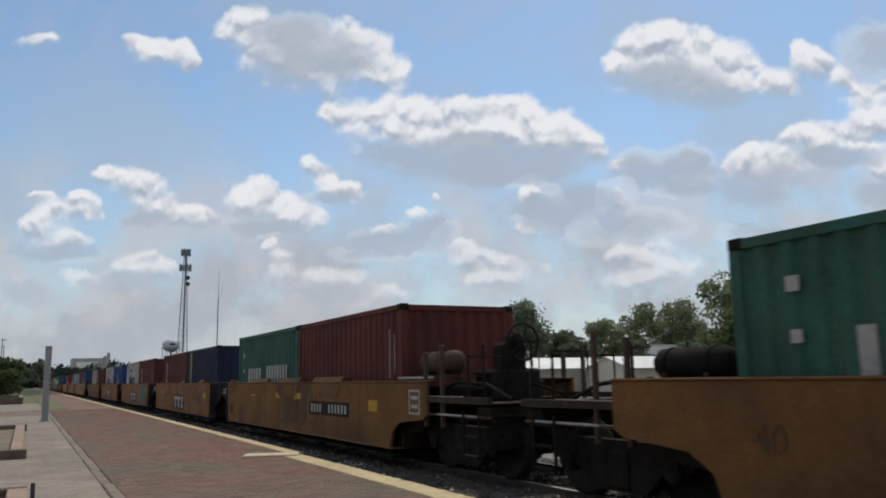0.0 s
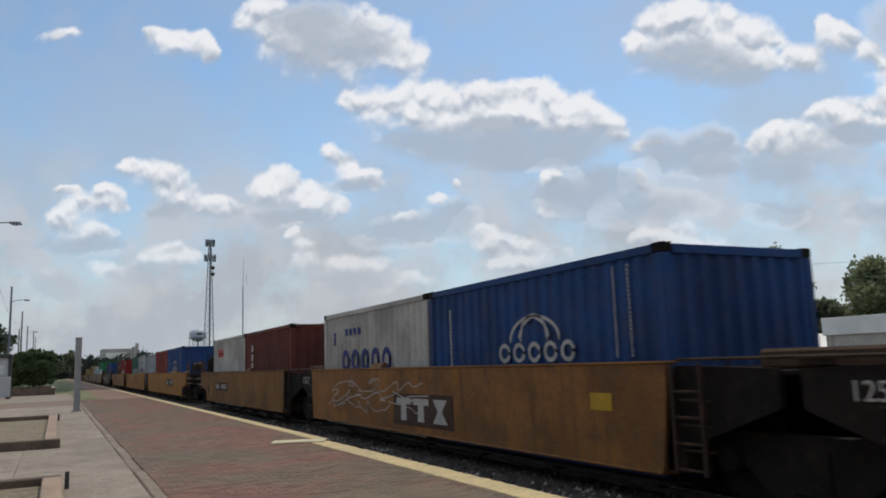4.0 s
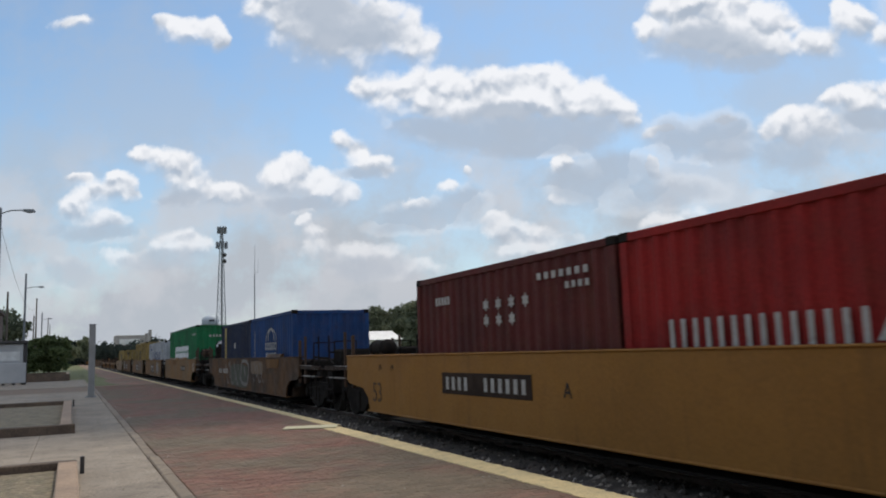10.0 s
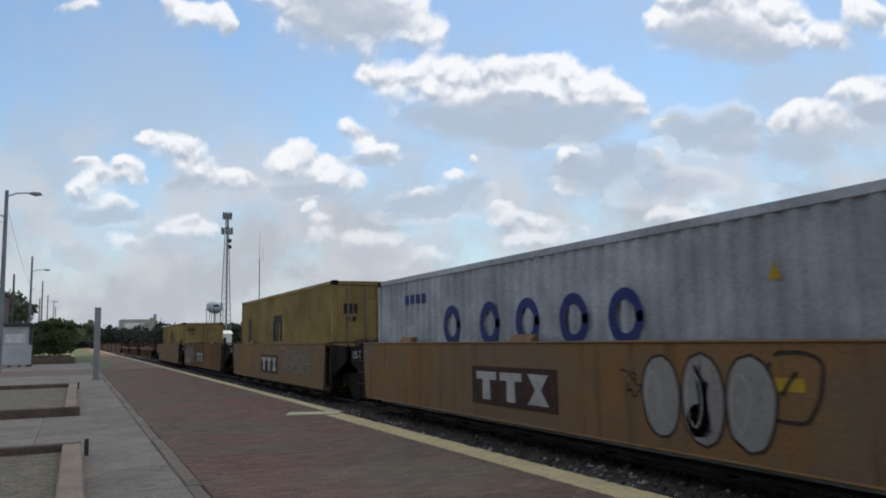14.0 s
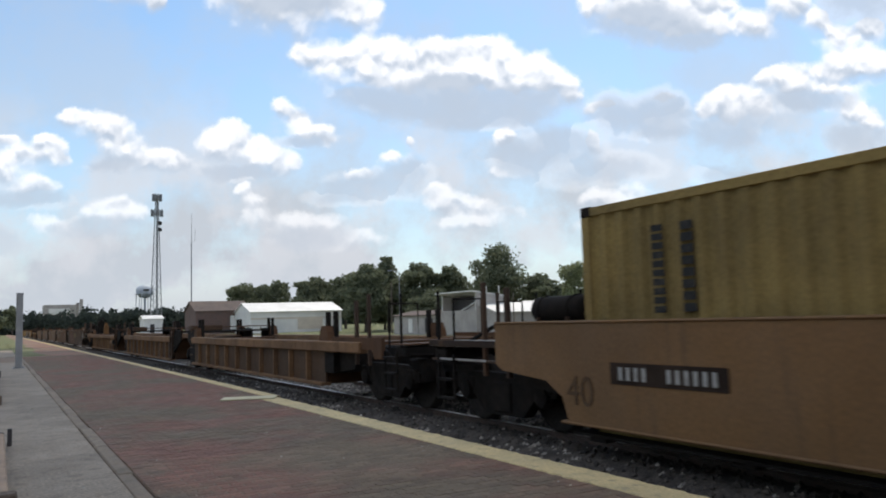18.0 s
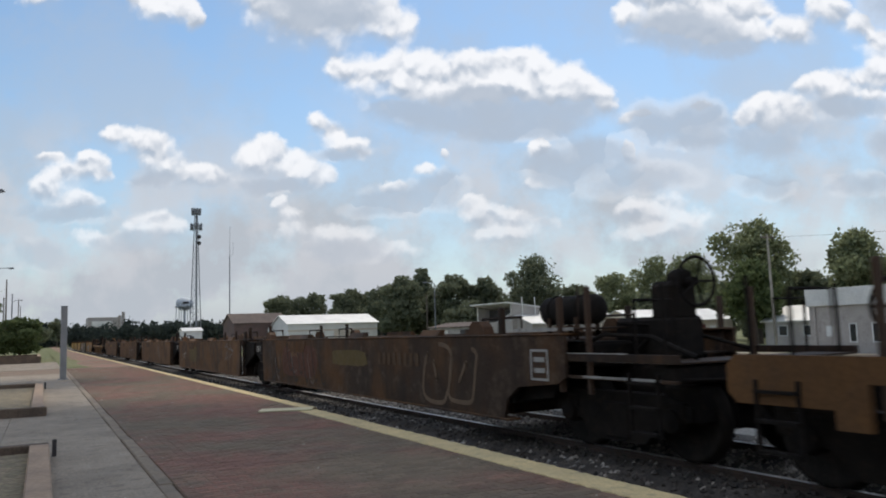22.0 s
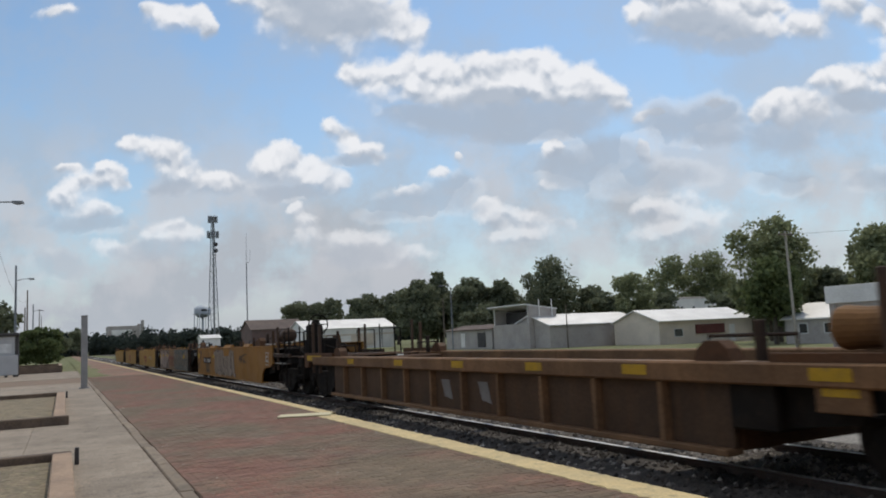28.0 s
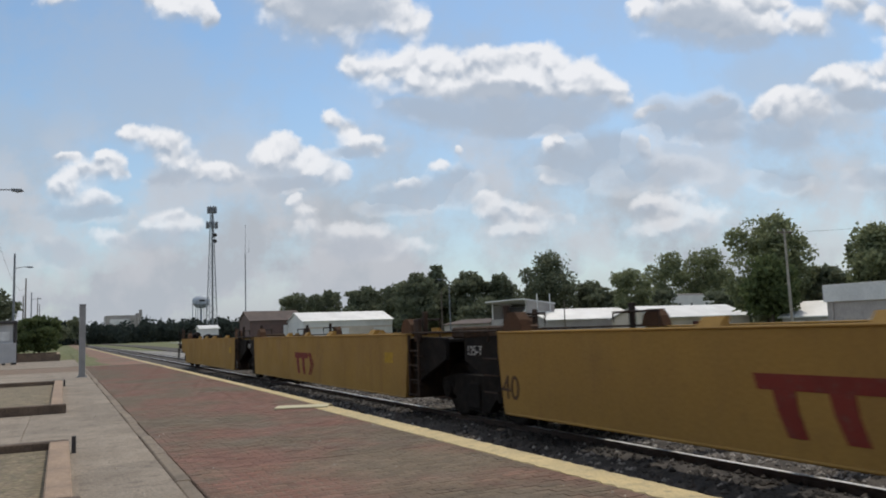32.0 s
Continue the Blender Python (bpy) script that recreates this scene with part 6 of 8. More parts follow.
def ev_set():
    c, e, lab = CAR_TAN, END_BROWN, "faded tan-yellow articulated well car carrying a long container"
    n = lambda p: writing(p, "125-T", 7.05, 1.1, 0.17)
    well_car(181.8, 6.3, "smooth", "end", "joint", c, e, lab, ((3.6, 1.5), (1.2, 1.9), (-2.3, 2.0)), [lambda p: plate_mark(p, -1.95, -3.6, 0.82, 1.08), lambda p: frame_mark(p, -6.9, 1.05), n])
    container(181.8, FEET40, TALL, BOX["bright_green"], "bright green long container with big white letter blocks",
              [big_blocks, specks(-4.4, -5.8, 2.72, 2.82, PALE_MARK), lambda b: end_disc(b)], lift=0.17)
    well_car(197.25, 6.3, "smooth", "joint", "joint", c, e, lab, ((4.0, 0.6), (-0.3, 0.6)), [
        lambda p: owner_mark(p, 1.05, -1.15, 0.58, 1.0, PALE_MARK, DIM_BOARD), lambda p: spray(p, -2.9, -4.75, 0.33, 1.39, 3, 0.34, lettering("pale_grey_spray", (0.29, 0.27, 0.25)), SPRAY["black"], 61, "grey sprayed bubble lettering", None, ("drop", "drop", "drop"), 0.06),
        lambda p: outline_letters(p, -4.65, -5.2, 0.72, 1.34, 1, SPRAY["black"], 63, 0.04, "dark sprayed ring"), lambda p: spot(p, -4.9, 1.05, 0.35, 0.12), lambda p: scrawl(p, -2.6, -3.0, 0.85, 1.1, SPRAY["black"], 64, 0.03, 2), n])
    container(197.25, FEET40, LOW, BOX["pale_grey"], "pale grey long container with navy letter blocks", [navy_rings, word(4.6, 3.5, 2.2, 2.38, 4, NAVY_MARK, 0.3), lambda b: part("warning_mark", Geo().prism([(-4.50, 2.02), (-4.66, 2.02), (-4.58, 2.20)][::-1], CX - 0.004, CX, "x"), REFLECT_YELLOW, b, "small yellow warning triangle")], door=True)
    well_car(212.8, 6.3, "smooth", "joint", "joint", c, e, lab, ((3.0, 0.6),), [lambda p: owner_mark(p, 1.05, -1.15, 0.58, 1.0, PALE_MARK, DIM_BOARD), lambda p: smear(p, -1.6, -5.2, 0.55, 1.36, SPRAY["faint"], 72), lambda p: scrawl(p, -1.9, -5.0, 0.5, 1.25, SPRAY["grey"], 71, 0.05, 5), n])
    container(212.8, FEET40, TALL, BOX["yellow"], "mustard yellow long container with a dark emblem", [m_mark, column(4.6, 1.5, 2.4, 8, 0.16, BLACK_MARK), column(4.25, 1.5, 2.4, 8, 0.16, BLACK_MARK)], door=True)
    well_car(228.4, 6.3, "smooth", "joint", "joint", CAR_DULL, e, "empty tan-yellow articulated well car with graffiti", ((3.2, 0.4), (-3.4, 0.9)), [
        lambda p: owner_mark(p, 1.12, -1.0, 0.56, 1.0, PALE_MARK, DIM_BOARD), lambda p: spray(p, 6.0, 2.4, 0.55, 1.40, 6, 0.17, SPRAY["umber"], SPRAY["white"], 81, "dark sprayed lettering with white rims", None, ("wave", "drop", "fork", "bolt", "drop", "wave"), 0.14), lambda p: scrawl(p, 5.6, 3.2, 0.42, 0.72, SPRAY["white"], 82, 0.06, 4),
        lambda p: scrawl(p, -1.6, -2.3, 0.72, 1.25, SPRAY["black"], 83, 0.05, 2), n])
    well_car(243.95, 6.3, "smooth", "joint", "end", CAR_DUSTY, e, lab, ((0.5, 0.7), (-4.5, 0.8)), [
        lambda p: plate_mark(p, 5.4, 3.85, 0.77, 1.0), lambda p: outline_letters(p, -0.7, -2.75, 0.5, 1.32, 4, SPRAY["silver"], 85), lambda p: outline_letters(p, -3.2, -5.2, 0.6, 1.3, 3, SPRAY["faint"], 86), lambda p: writing(p, "40", 6.15, 0.5, 0.34, DIM_MARK)])
    container(243.95, FEET40, LOW, BOX["yellow"], "mustard yellow long container with a dark emblem", [m_mark, column(4.9, 1.5, 2.45, 10, 0.16, BLACK_MARK), column(4.5, 1.5, 2.45, 8, 0.16, BLACK_MARK)], door=True)


def big_blocks(box):
    """Nine tall white blocks across the long side."""
    y = 3.11
    for i, w in enumerate((0.70, 0.66, 0.66, 0.66, 0.70, 0.68, 0.70, 0.68, 0.72)):
        a, b = y - 0.03, y - w + 0.035
        k = 0.05 * (i % 3)
        part("letter_block", Geo().prism([(a, 1.50), (a, 2.20), (b, 2.20), (b, 1.50 + k), (b + 0.2, 1.50)][::-1], CX - 0.004, CX, "x"), WHITE_MARK, box, "tall white block of a company name")
        part("block_slot", Geo().box(CX - 0.006, CX - 0.003, b - 0.001, (a + b) / 2 + 0.05, 1.80, 1.94), BOX["bright_green"], box, "green slot in the block")
        y -= w - 0.005


def end_disc(box):
    g = Geo().lathe((0.1, -FEET40 / 2 - 0.01, 2.1), [(0.02, 0.0), (0.3, 0.0), (0.3, 0.006), (0.02, 0.006)], "y", 18)
    part("round_emblem", g, WHITE_MARK, box, "round white emblem on the end wall")
    g = Geo()
    for i in range(7):
        g.box(-0.55 + 0.17 * i, -0.45 + 0.17 * i, -FEET40 / 2 - 0.006, -FEET40 / 2 + 0.004, 2.6, 2.72)
    part("end_bars", g, PALE_MARK, box, "small registration bars")


RING_Y = (2.43, 1.05, -0.10, -1.27, -2.35)


def navy_rings(box):
    """Five navy letter blocks with a pale slot."""
    for i in range(5):
        cy = RING_Y[i]
        pts = [(cy - 0.26 * math.cos(a), 1.74 + 0.28 * math.sin(a)) for a in [6.28 * k / 18 for k in range(19)]]
        g = Geo()
        ribbon(g, pts, 0.15, CX, 0.004)
        part("letter_ring", g, NAVY_MARK, box, "navy ring-shaped block of a company name")


def m_mark(box):
    g = Geo()
    for dy in (0.5, 0.0, -0.5):
        g.box(CX - 0.004, CX, dy - 0.13, dy + 0.13, 1.52, 2.2)
    for dy in (0.25, -0.25):
        g.box(CX - 0.0045, CX, dy - 0.26, dy + 0.26, 2.12, 2.36)
    part("emblem", g, BLACK_MARK, box, "dark comb-shaped emblem")
    d = Geo()
    for dy, z0, z1 in ((-0.86, 2.2, 2.46), (-0.72, 2.2, 2.46), (-0.58, 2.2, 2.46), (-0.79, 2.0, 2.12), (-0.62, 2.0, 2.12)):
        d.box(dy - 0.045, dy + 0.045, -FEET40 / 2 - 0.006, -FEET40 / 2 + 0.03, z0, z1)
    part("door_emblem", d, BLACK_MARK, box, "dark emblem on the doors")


def empty_sets():
    # three brown ribbed wells
    lab = "empty brown well car with ribbed sides"
    for i, u in enumerate((263.9, 279.8, 295.9)):
        car = well_car(u, 6.0, "ribbed", "end" if i == 0 else "joint", "end" if i == 2 else "joint", CAR_BROWN, CAR_BROWN, lab, longer=0.5 if i == 0 else 0.0, tan=i == 2)
        stakes(car, (-5.9, 5.9), RIB_TOP)
    for y, m in ((-4.95, RIB_BROWN), (-5.6, BLACK_STEEL)):
        part("brake_cylinder", Geo().lathe((-1.40, y, 0.74), [(0.04, -0.32), (0.13, -0.31), (0.15, -0.27), (0.15, 0.27), (0.13, 0.31), (0.04, 0.32)], "y", 16), m, car, "round brake cylinder on the side")
    labels = ("rusty dull yellow empty well car with faded graffiti", "rust-brown empty well car with dark stains")
    us = (316.0, 331.5, 347.0, 362.8, 378.9)
    for i, u in enumerate(us):
        marks = [[lambda p: smear(p, 0.3, -1.9, 0.86, 1.2, lettering("olive_overspray", (0.135, 0.095, 0.035)), 90), lambda p: bars(p, "mark_bar", -SILL_X - 0.006, -2.4, -4.3, 0.94, 1.16, 8, DIM_MARK, 0.45),
                  lambda p: outline_letters(p, -4.5, -6.2, 0.38, 1.32, 2, SPRAY["faint"], 92, 0.07), lambda p: frame_mark(p, -7.85, 1.05), lambda p: slashes(p, 5.5, 1.0, 0.36, 1.32, 9, SPRAY["black"], 98, 0.06), lambda p: slashes(p, 5.3, 1.7, 0.36, 1.25, 3, SPRAY["grey"], 88, 0.026), lambda p: smear(p, 3.4, 2.7, 0.98, 1.28, SPRAY["ochre"], 87), lambda p: smear(p, 4.3, 1.2, 0.5, 1.3, lettering("old_red_paint", (0.11, 0.045, 0.028)), 99)],
                 [lambda p: smear(p, 3.4, 1.6, 0.55, 1.25, lettering("olive_overspray", (0.135, 0.095, 0.035)), 93), lambda p: slashes(p, 3.4, -3.0, 0.40, 1.30, 10, SPRAY["umber"], 89, 0.10), lambda p: scrawl(p, 5.1, 4.3, 0.62, 0.98, SPRAY["white"], 96, 0.03, 2), lambda p: scrawl(p, -4.0, -5.3, 0.8, 1.3, SPRAY["grey"], 94, 0.03, 5)],
                 [lambda p: scrawl(p, -1.4, -2.6, 0.5, 1.2, SPRAY["grey"], 95, 0.04, 3)],
                 [lambda p: spray(p, -1.0, -5.0, 0.38, 1.24, 4, 0.2, SPRAY["brown"], SPRAY["umber"], 97, "faded brown sprayed lettering")],
                 [lambda p: spot(p, -0.5, 1.15, 0.5, 0.12), lambda p: writing(p, "40", 6.0, 0.5, 0.34, DIM_MARK)]][i]
        car = well_car(u, 6.3, "smooth", "end" if i == 0 else "joint", "end" if i == 4 else "joint", CAR_STAINED if i == 0 else CAR_RUST, END_BROWN, labels[i > 1], ((2.9, 1.6), (-1.2, 0.8), (-4.6, 0.7)), marks + [lambda p: writing(p, "125-T", 7.05, 1.1, 0.17)] * (i < 4), 0.8 if i == 0 else 0.0)
        stakes(car, (-6.05, 6.05), SILL_TOP + 0.03, True)
    w = well_car(399.1, 6.1, "ribbed", "end", "end", CAR_BROWN, CAR_BROWN, "empty brown ribbed well car with yellow markers", longer=0.55)
    spot(w, 7.45, 1.1, 1.2, 0.13)
    for y in (-1.2, 0.1):
        part("mark_block", Geo().prism([(y + 0.2, 0.78), (y + 0.08, 0.5), (y - 0.2, 0.46), (y - 0.1, 0.78)], -1.398, -1.391, "x"), SPRAY["grey"], w, "worn pale paint mark")
    part("drum", Geo().lathe((-0.95, -7.4, 1.42), [(0.03, -0.4), (0.12, -0.39), (0.19, -0.34), (0.2, -0.3), (0.175, -0.05), (0.18, 0.1), (0.2, 0.3), (0.19, 0.34), (0.12, 0.39), (0.03, 0.4)], "y", 22), END_TAN, w, "dirty tan drum on the end platform")
    for y in (-7.3, -4.85, -2.8, -0.55, 1.9, 4.6):
        part("reflector", Geo().box(-SILL_X - 0.028, -SILL_X - 0.021, y - 0.2, y + 0.2, RIB_TOP - 0.15, RIB_TOP - 0.04), REFLECT_YELLOW, w, "yellow reflector panel")
    stakes(w, (-5.9, 5.9), RIB_TOP, True)
    low_brake(w, -8.35)
    for s in (-1, 1):
        part("end_tab", Geo().box(*sorted((s * (SILL_X - 0.02), s * (SILL_X - 0.08))), -7.6, -7.1, 0.72, RIB_TOP - 0.2, 0.01), RIB_BROWN, w, "plate hanging from the chord")
    part("reflector", Geo().box(-SILL_X + 0.012, -SILL_X + 0.019, -7.52, -7.18, 0.86, 0.97), REFLECT_YELLOW, w, "yellow reflector panel")
    lab = ("dull yellow empty well car with silver slanting graffiti", "yellow empty well car covered in pale graffiti", "clean yellow empty well car with a maroon mark")
    us = (419.2, 435.1, 450.9, 466.8, 482.6)
    for i, u in enumerate(us):
        marks = [[lambda p: plate_mark(p, 4.6, 2.7, 0.78, 1.05), lambda p: smear(p, 1.9, -2.6, 0.325, 1.405, lettering("tarnished_silver_spray", (0.235, 0.185, 0.135)), 101, "silver sprayed ground"), lambda p: slashes(p, 1.75, -2.4, 0.35, 1.38, 9, SPRAY["silver"], 102, 0.13), lambda p: slashes(p, 1.7, -2.5, 0.34, 1.39, 13, SPRAY["black"], 108, 0.05),
                  lambda p: scrawl(p, -3.4, -4.6, 0.88, 1.16, SPRAY["black"], 103, 0.06, 5), lambda p: frame_mark(p, -7.6, 1.05), lambda p: writing(p, "40", 6.15, 0.5, 0.34, BLACK_MARK), lambda p: spot(p, 5.95, 1.12, 0.42, 0.2), lambda p: scrawl(p, 5.55, 5.0, 0.82, 1.36, SPRAY["umber"], 104, 0.045, 5),
                  lambda p: scrawl(p, 3.9, 3.05, 0.36, 0.76, SPRAY["black"], 105, 0.05, 7), lambda p: smear(p, 3.95, 3.0, 0.36, 0.78, lettering("thin_brown_spray", (0.17, 0.095, 0.04)), 107), lambda p: scrawl(p, 3.2, 2.8, 1.1, 1.42, SPRAY["umber"], 106, 0.045, 3), lambda p: spot(p, 2.0, 1.1, 0.5, 0.12)],
                 [lambda p: part("mural_ground", Geo().box(-SILL_X - 0.0045, -SILL_X - 0.002, 1.45, 6.26, 0.315, 1.412), lettering("pink_grey_wash", (0.17, 0.118, 0.09)), p, "pinkish painted ground"), lambda p: spray(p, 6.05, 1.6, 0.30, 1.43, 4, 0.45, lettering("pinkish_silver_spray", (0.36, 0.272, 0.228)), SPRAY["black"], 111, "silver-pink sprayed bubble lettering", None, ("zigzag", "loop", "snake", "arch"), 0.04, 0.11), lambda p: owner_mark(p, 1.5, -0.7, 0.5, 1.05, SPRAY["red"]),
                  lambda p: mural(p, -0.75, -6.26, 0.315, 1.412, lettering("slate_paint", (0.085, 0.092, 0.08)), 14, 113), lambda p: outline_letters(p, -0.9, -6.0, 0.42, 1.35, 6, SPRAY["grey"], 114, 0.03), lambda p: raised_spot(p, 6.0, 1.05, 0.3, 0.26), lambda p: raised_spot(p, 4.3, 1.08, 0.42, 0.13), lambda p: raised_spot(p, 2.35, 1.1, 0.46, 0.13), lambda p: raised_spot(p, -4.9, 1.05, 0.4, 0.2)],
                 [lambda p: emblem(p, 1.68, -0.35, 0.47, 1.02), lambda p: writing(p, "40", 6.22, 0.5, 0.34, DIM_MARK), lambda p: scrawl(p, -1.9, -4.3, 0.78, 0.98, SPRAY["white"], 115, 0.022, 9), lambda p: spot(p, -5.2, 1.05, 0.4, 0.26)],
                 [lambda p: emblem(p, 1.35, -0.5, 0.47, 1.02), lambda p: spot(p, -5.4, 1.0, 0.4, 0.2)],
                 [lambda p: spot(p, -5.4, 1.0, 0.4, 0.2)]][i]
        car = well_car(u, 6.3, "smooth", "end" if i == 0 else "joint", "end" if i == 4 else "joint", (CAR_CLEAN, CAR_TAN, CAR_YELLOW, CAR_YELLOW, CAR_YELLOW)[i], END_BROWN, lab[min(i, 2)], ((-4.4, 1.0), (-0.9, 1.4), (2.6, 1.2)) if i == 0 else ((3.9, 0.3), (1.8, 0.25), (-2.0, 0.3)) if i == 1 else ((-4.4, 0.3), (2.2, 0.3), (0.4, 0.2), (-1.6, 0.35)),
                       marks + [lambda p: writing(p, "125-T", 7.25, 1.1, 0.145)] * (i < 4), 0.65 if i == 0 else 0.0)
        stakes(car, (-6.05, 6.05), SILL_TOP + 0.03, True, CAR_BROWN if i == 0 else END_TAN)


def emblem(p, y_left, y_right, z0, z1):
    """A painted emblem of a long bar, a leaning block, two thin chevrons and two wedges."""
    x, w, h = -SILL_X - 0.003, y_left - y_right, z1 - z0

    def shape(name, outline, label):
        part(name, Geo().prism([(y_left - w * u, z0 + h * v) for u, v in outline], x - 0.004, x, "x"), MAROON_MARK, p, label)
    shape("emblem_bar", ((0.0, 1.0), (0.02, 0.74), (0.66, 0.74), (0.70, 0.86), (0.64, 1.0)), "maroon painted bar")
    for u in (0.10, 0.38):
        shape("emblem_post", ((u, 0.74), (u + 0.02, 0.42), (u + 0.07, 0.0), (u + 0.17, 0.0), (u + 0.13, 0.42), (u + 0.12, 0.74)), "maroon post under the bar")
    for u in (0.68, 0.76):
        shape("chevron", ((u, 1.0), (u + 0.13, 0.48), (u + 0.02, 0.0), (u + 0.07, 0.0), (u + 0.185, 0.48), (u + 0.06, 1.0)), "thin maroon chevron")


def stakes(car, ys, top, short=False, colour=None):
    """Container stops on the sill tops: dark posts and rusty wedge blocks at the well's ends."""
    for y in ys:
        for s in (-1, 1):
            if not short:
                for k in (-0.22, 0.2):
                    post = part("stake_post", shared(("stake_post",), lambda: Geo().box(-0.045, 0.045, -0.05, 0.05, 0.0, 0.62, 0.01), BLACK_STEEL), None, car, "upright black stake")
                    post.location = (s * 1.2, y + k, top - 0.03)
            if short:
                rail = part("rack_rail", shared(("rack_rail", y > 0), lambda: Geo().wire([(0, -0.35, 0.0), (0, -0.35, 0.3), (0, 0.75, 0.3), (0, 0.75, 0.0)] if y > 0 else [(0, 0.35, 0.0), (0, 0.35, 0.3), (0, -0.75, 0.3), (0, -0.75, 0.0)], 0.022, 6), END_BROWN), None, car, "grimy bent rail")
                rail.location = (s * 1.05, y, top - 0.06)
                post = part("stake_post", shared(("stake_post", "short"), lambda: Geo().box(-0.04, 0.04, -0.05, 0.05, 0.0, 0.42, 0.01), END_BROWN), None, car, "short grimy stake")
                post.location = (s * 1.2, y + math.copysign(0.45, y), top - 0.03)
            h = (0.27 if colour else 0.2) if short else 0.3
            block = part("wedge_block", shared(("wedge_block", h), lambda: Geo().prism([(-0.26, 0), (0.26, 0), (0.2, h * 0.6), (0.1, h), (-0.1, h), (-0.2, h * 0.6)], -0.09, 0.09, "x"), colour or CAR_BROWN), None, car, "rusty wedge-shaped stop")
            block.location = (s * 1.3, y, top)


u_set()
bl_set()
ev_set()
empty_sets()

# ---------------------------------------------------------------- the cloud that dims the sun


def passing_cloud():
    """A flat-based cumulus of many puffs, ragged towards its rim."""
    r, g = random.Random(77), Geo()
    for i in range(250):
        a, q = r.uniform(0, 2 * math.pi), math.sqrt(r.random())
        q *= 1.12 if i % 4 == 0 else 0.96
        px, py = 48 * q * math.cos(a), 75 * q * math.sin(a)
        size = r.uniform(7, 13) * (1.15 - 0.75 * q * q)
        rise = 22 * (1 - q * q) * r.random()
        prof = [(size * math.sin(k * math.pi / 7) * r.uniform(0.9, 1.1) + 0.05, max(-0.35, -math.cos(k * math.pi / 7)) * size * 0.9 + rise) for k in range(8)]
        g.lathe((px, py, 0), prof, "z", 10)
    white = surface("cloud_white", (0.85, 0.86, 0.88), (0.75, 0.77, 0.80), rough=1.0, scale=0.05, grain=0.4, grain_amount=0.05, bump=0.0, gloss=0.0)
    return solid("cloud", g, white, "white drifting cumulus cloud with a flat base", "cloud", at=pose(*CLOUD_OVER), smooth=True)


SUN_CLOUD = passing_cloud()

# ---------------------------------------------------------------- trees


def foliage(name, c):
    """Leaves that let some light through, varied from clump to clump."""
    m = bpy.data.materials.new(name)
    m.use_nodes = True
    t = m.node_tree
    t.nodes.clear()
    N, L = t.nodes.new, t.links.new
    geo, info = N("ShaderNodeNewGeometry"), N("ShaderNodeObjectInfo")
    noise_ = N("ShaderNodeTexNoise")
    noise_.inputs["Scale"].default_value = 0.7
    L(geo.outputs["Position"], noise_.inputs["Vector"])
    ramp = N("ShaderNodeValToRGB")
    ramp.color_ramp.elements[0].color = (c[0] * 0.62, c[1] * 0.66, c[2] * 0.66, 1)
    ramp.color_ramp.elements[1].color = (c[0] * 1.25, c[1] * 1.2, c[2] * 1.05, 1)
    add = N("ShaderNodeMath")
    add.operation = "MULTIPLY_ADD"
    L(geo.outputs["Random Per Island"], add.inputs[0])
    add.inputs[1].default_value = 0.7
    mid = N("ShaderNodeMath")
    mid.operation = "MULTIPLY_ADD"
    L(noise_.outputs[0], mid.inputs[0])
    mid.inputs[1].default_value, mid.inputs[2].default_value = 1.2, -0.45
    L(mid.outputs[0], add.inputs[2])
    L(add.outputs[0], ramp.inputs[0])
    d, tr, mix = N("ShaderNodeBsdfDiffuse"), N("ShaderNodeBsdfTranslucent"), N("ShaderNodeMixShader")
    L(ramp.outputs[0], d.inputs[0])
    L(ramp.outputs[0], tr.inputs[0])
    mix.inputs[0].default_value = 0.40
    L(d.outputs[0], mix.inputs[1])
    L(tr.outputs[0], mix.inputs[2])
    out = N("ShaderNodeOutputMaterial")
    L(mix.outputs[0], out.inputs[0])
    return m


# distance haze is mixed into the tones: paler mid and dark, bluish far
LEAF = {k: foliage("leaves_" + k, c) for k, c in {"dark": (0.19, 0.21, 0.15), "mid": (0.26, 0.285, 0.175), "light": (0.135, 0.168, 0.085), "far": (0.060, 0.074, 0.070)}.items()}
BARK = surface("bark", (0.10, 0.08, 0.06), (0.06, 0.05, 0.04), rough=0.95, scale=4, grain=20, grain_amount=0.3, bump=0.6)


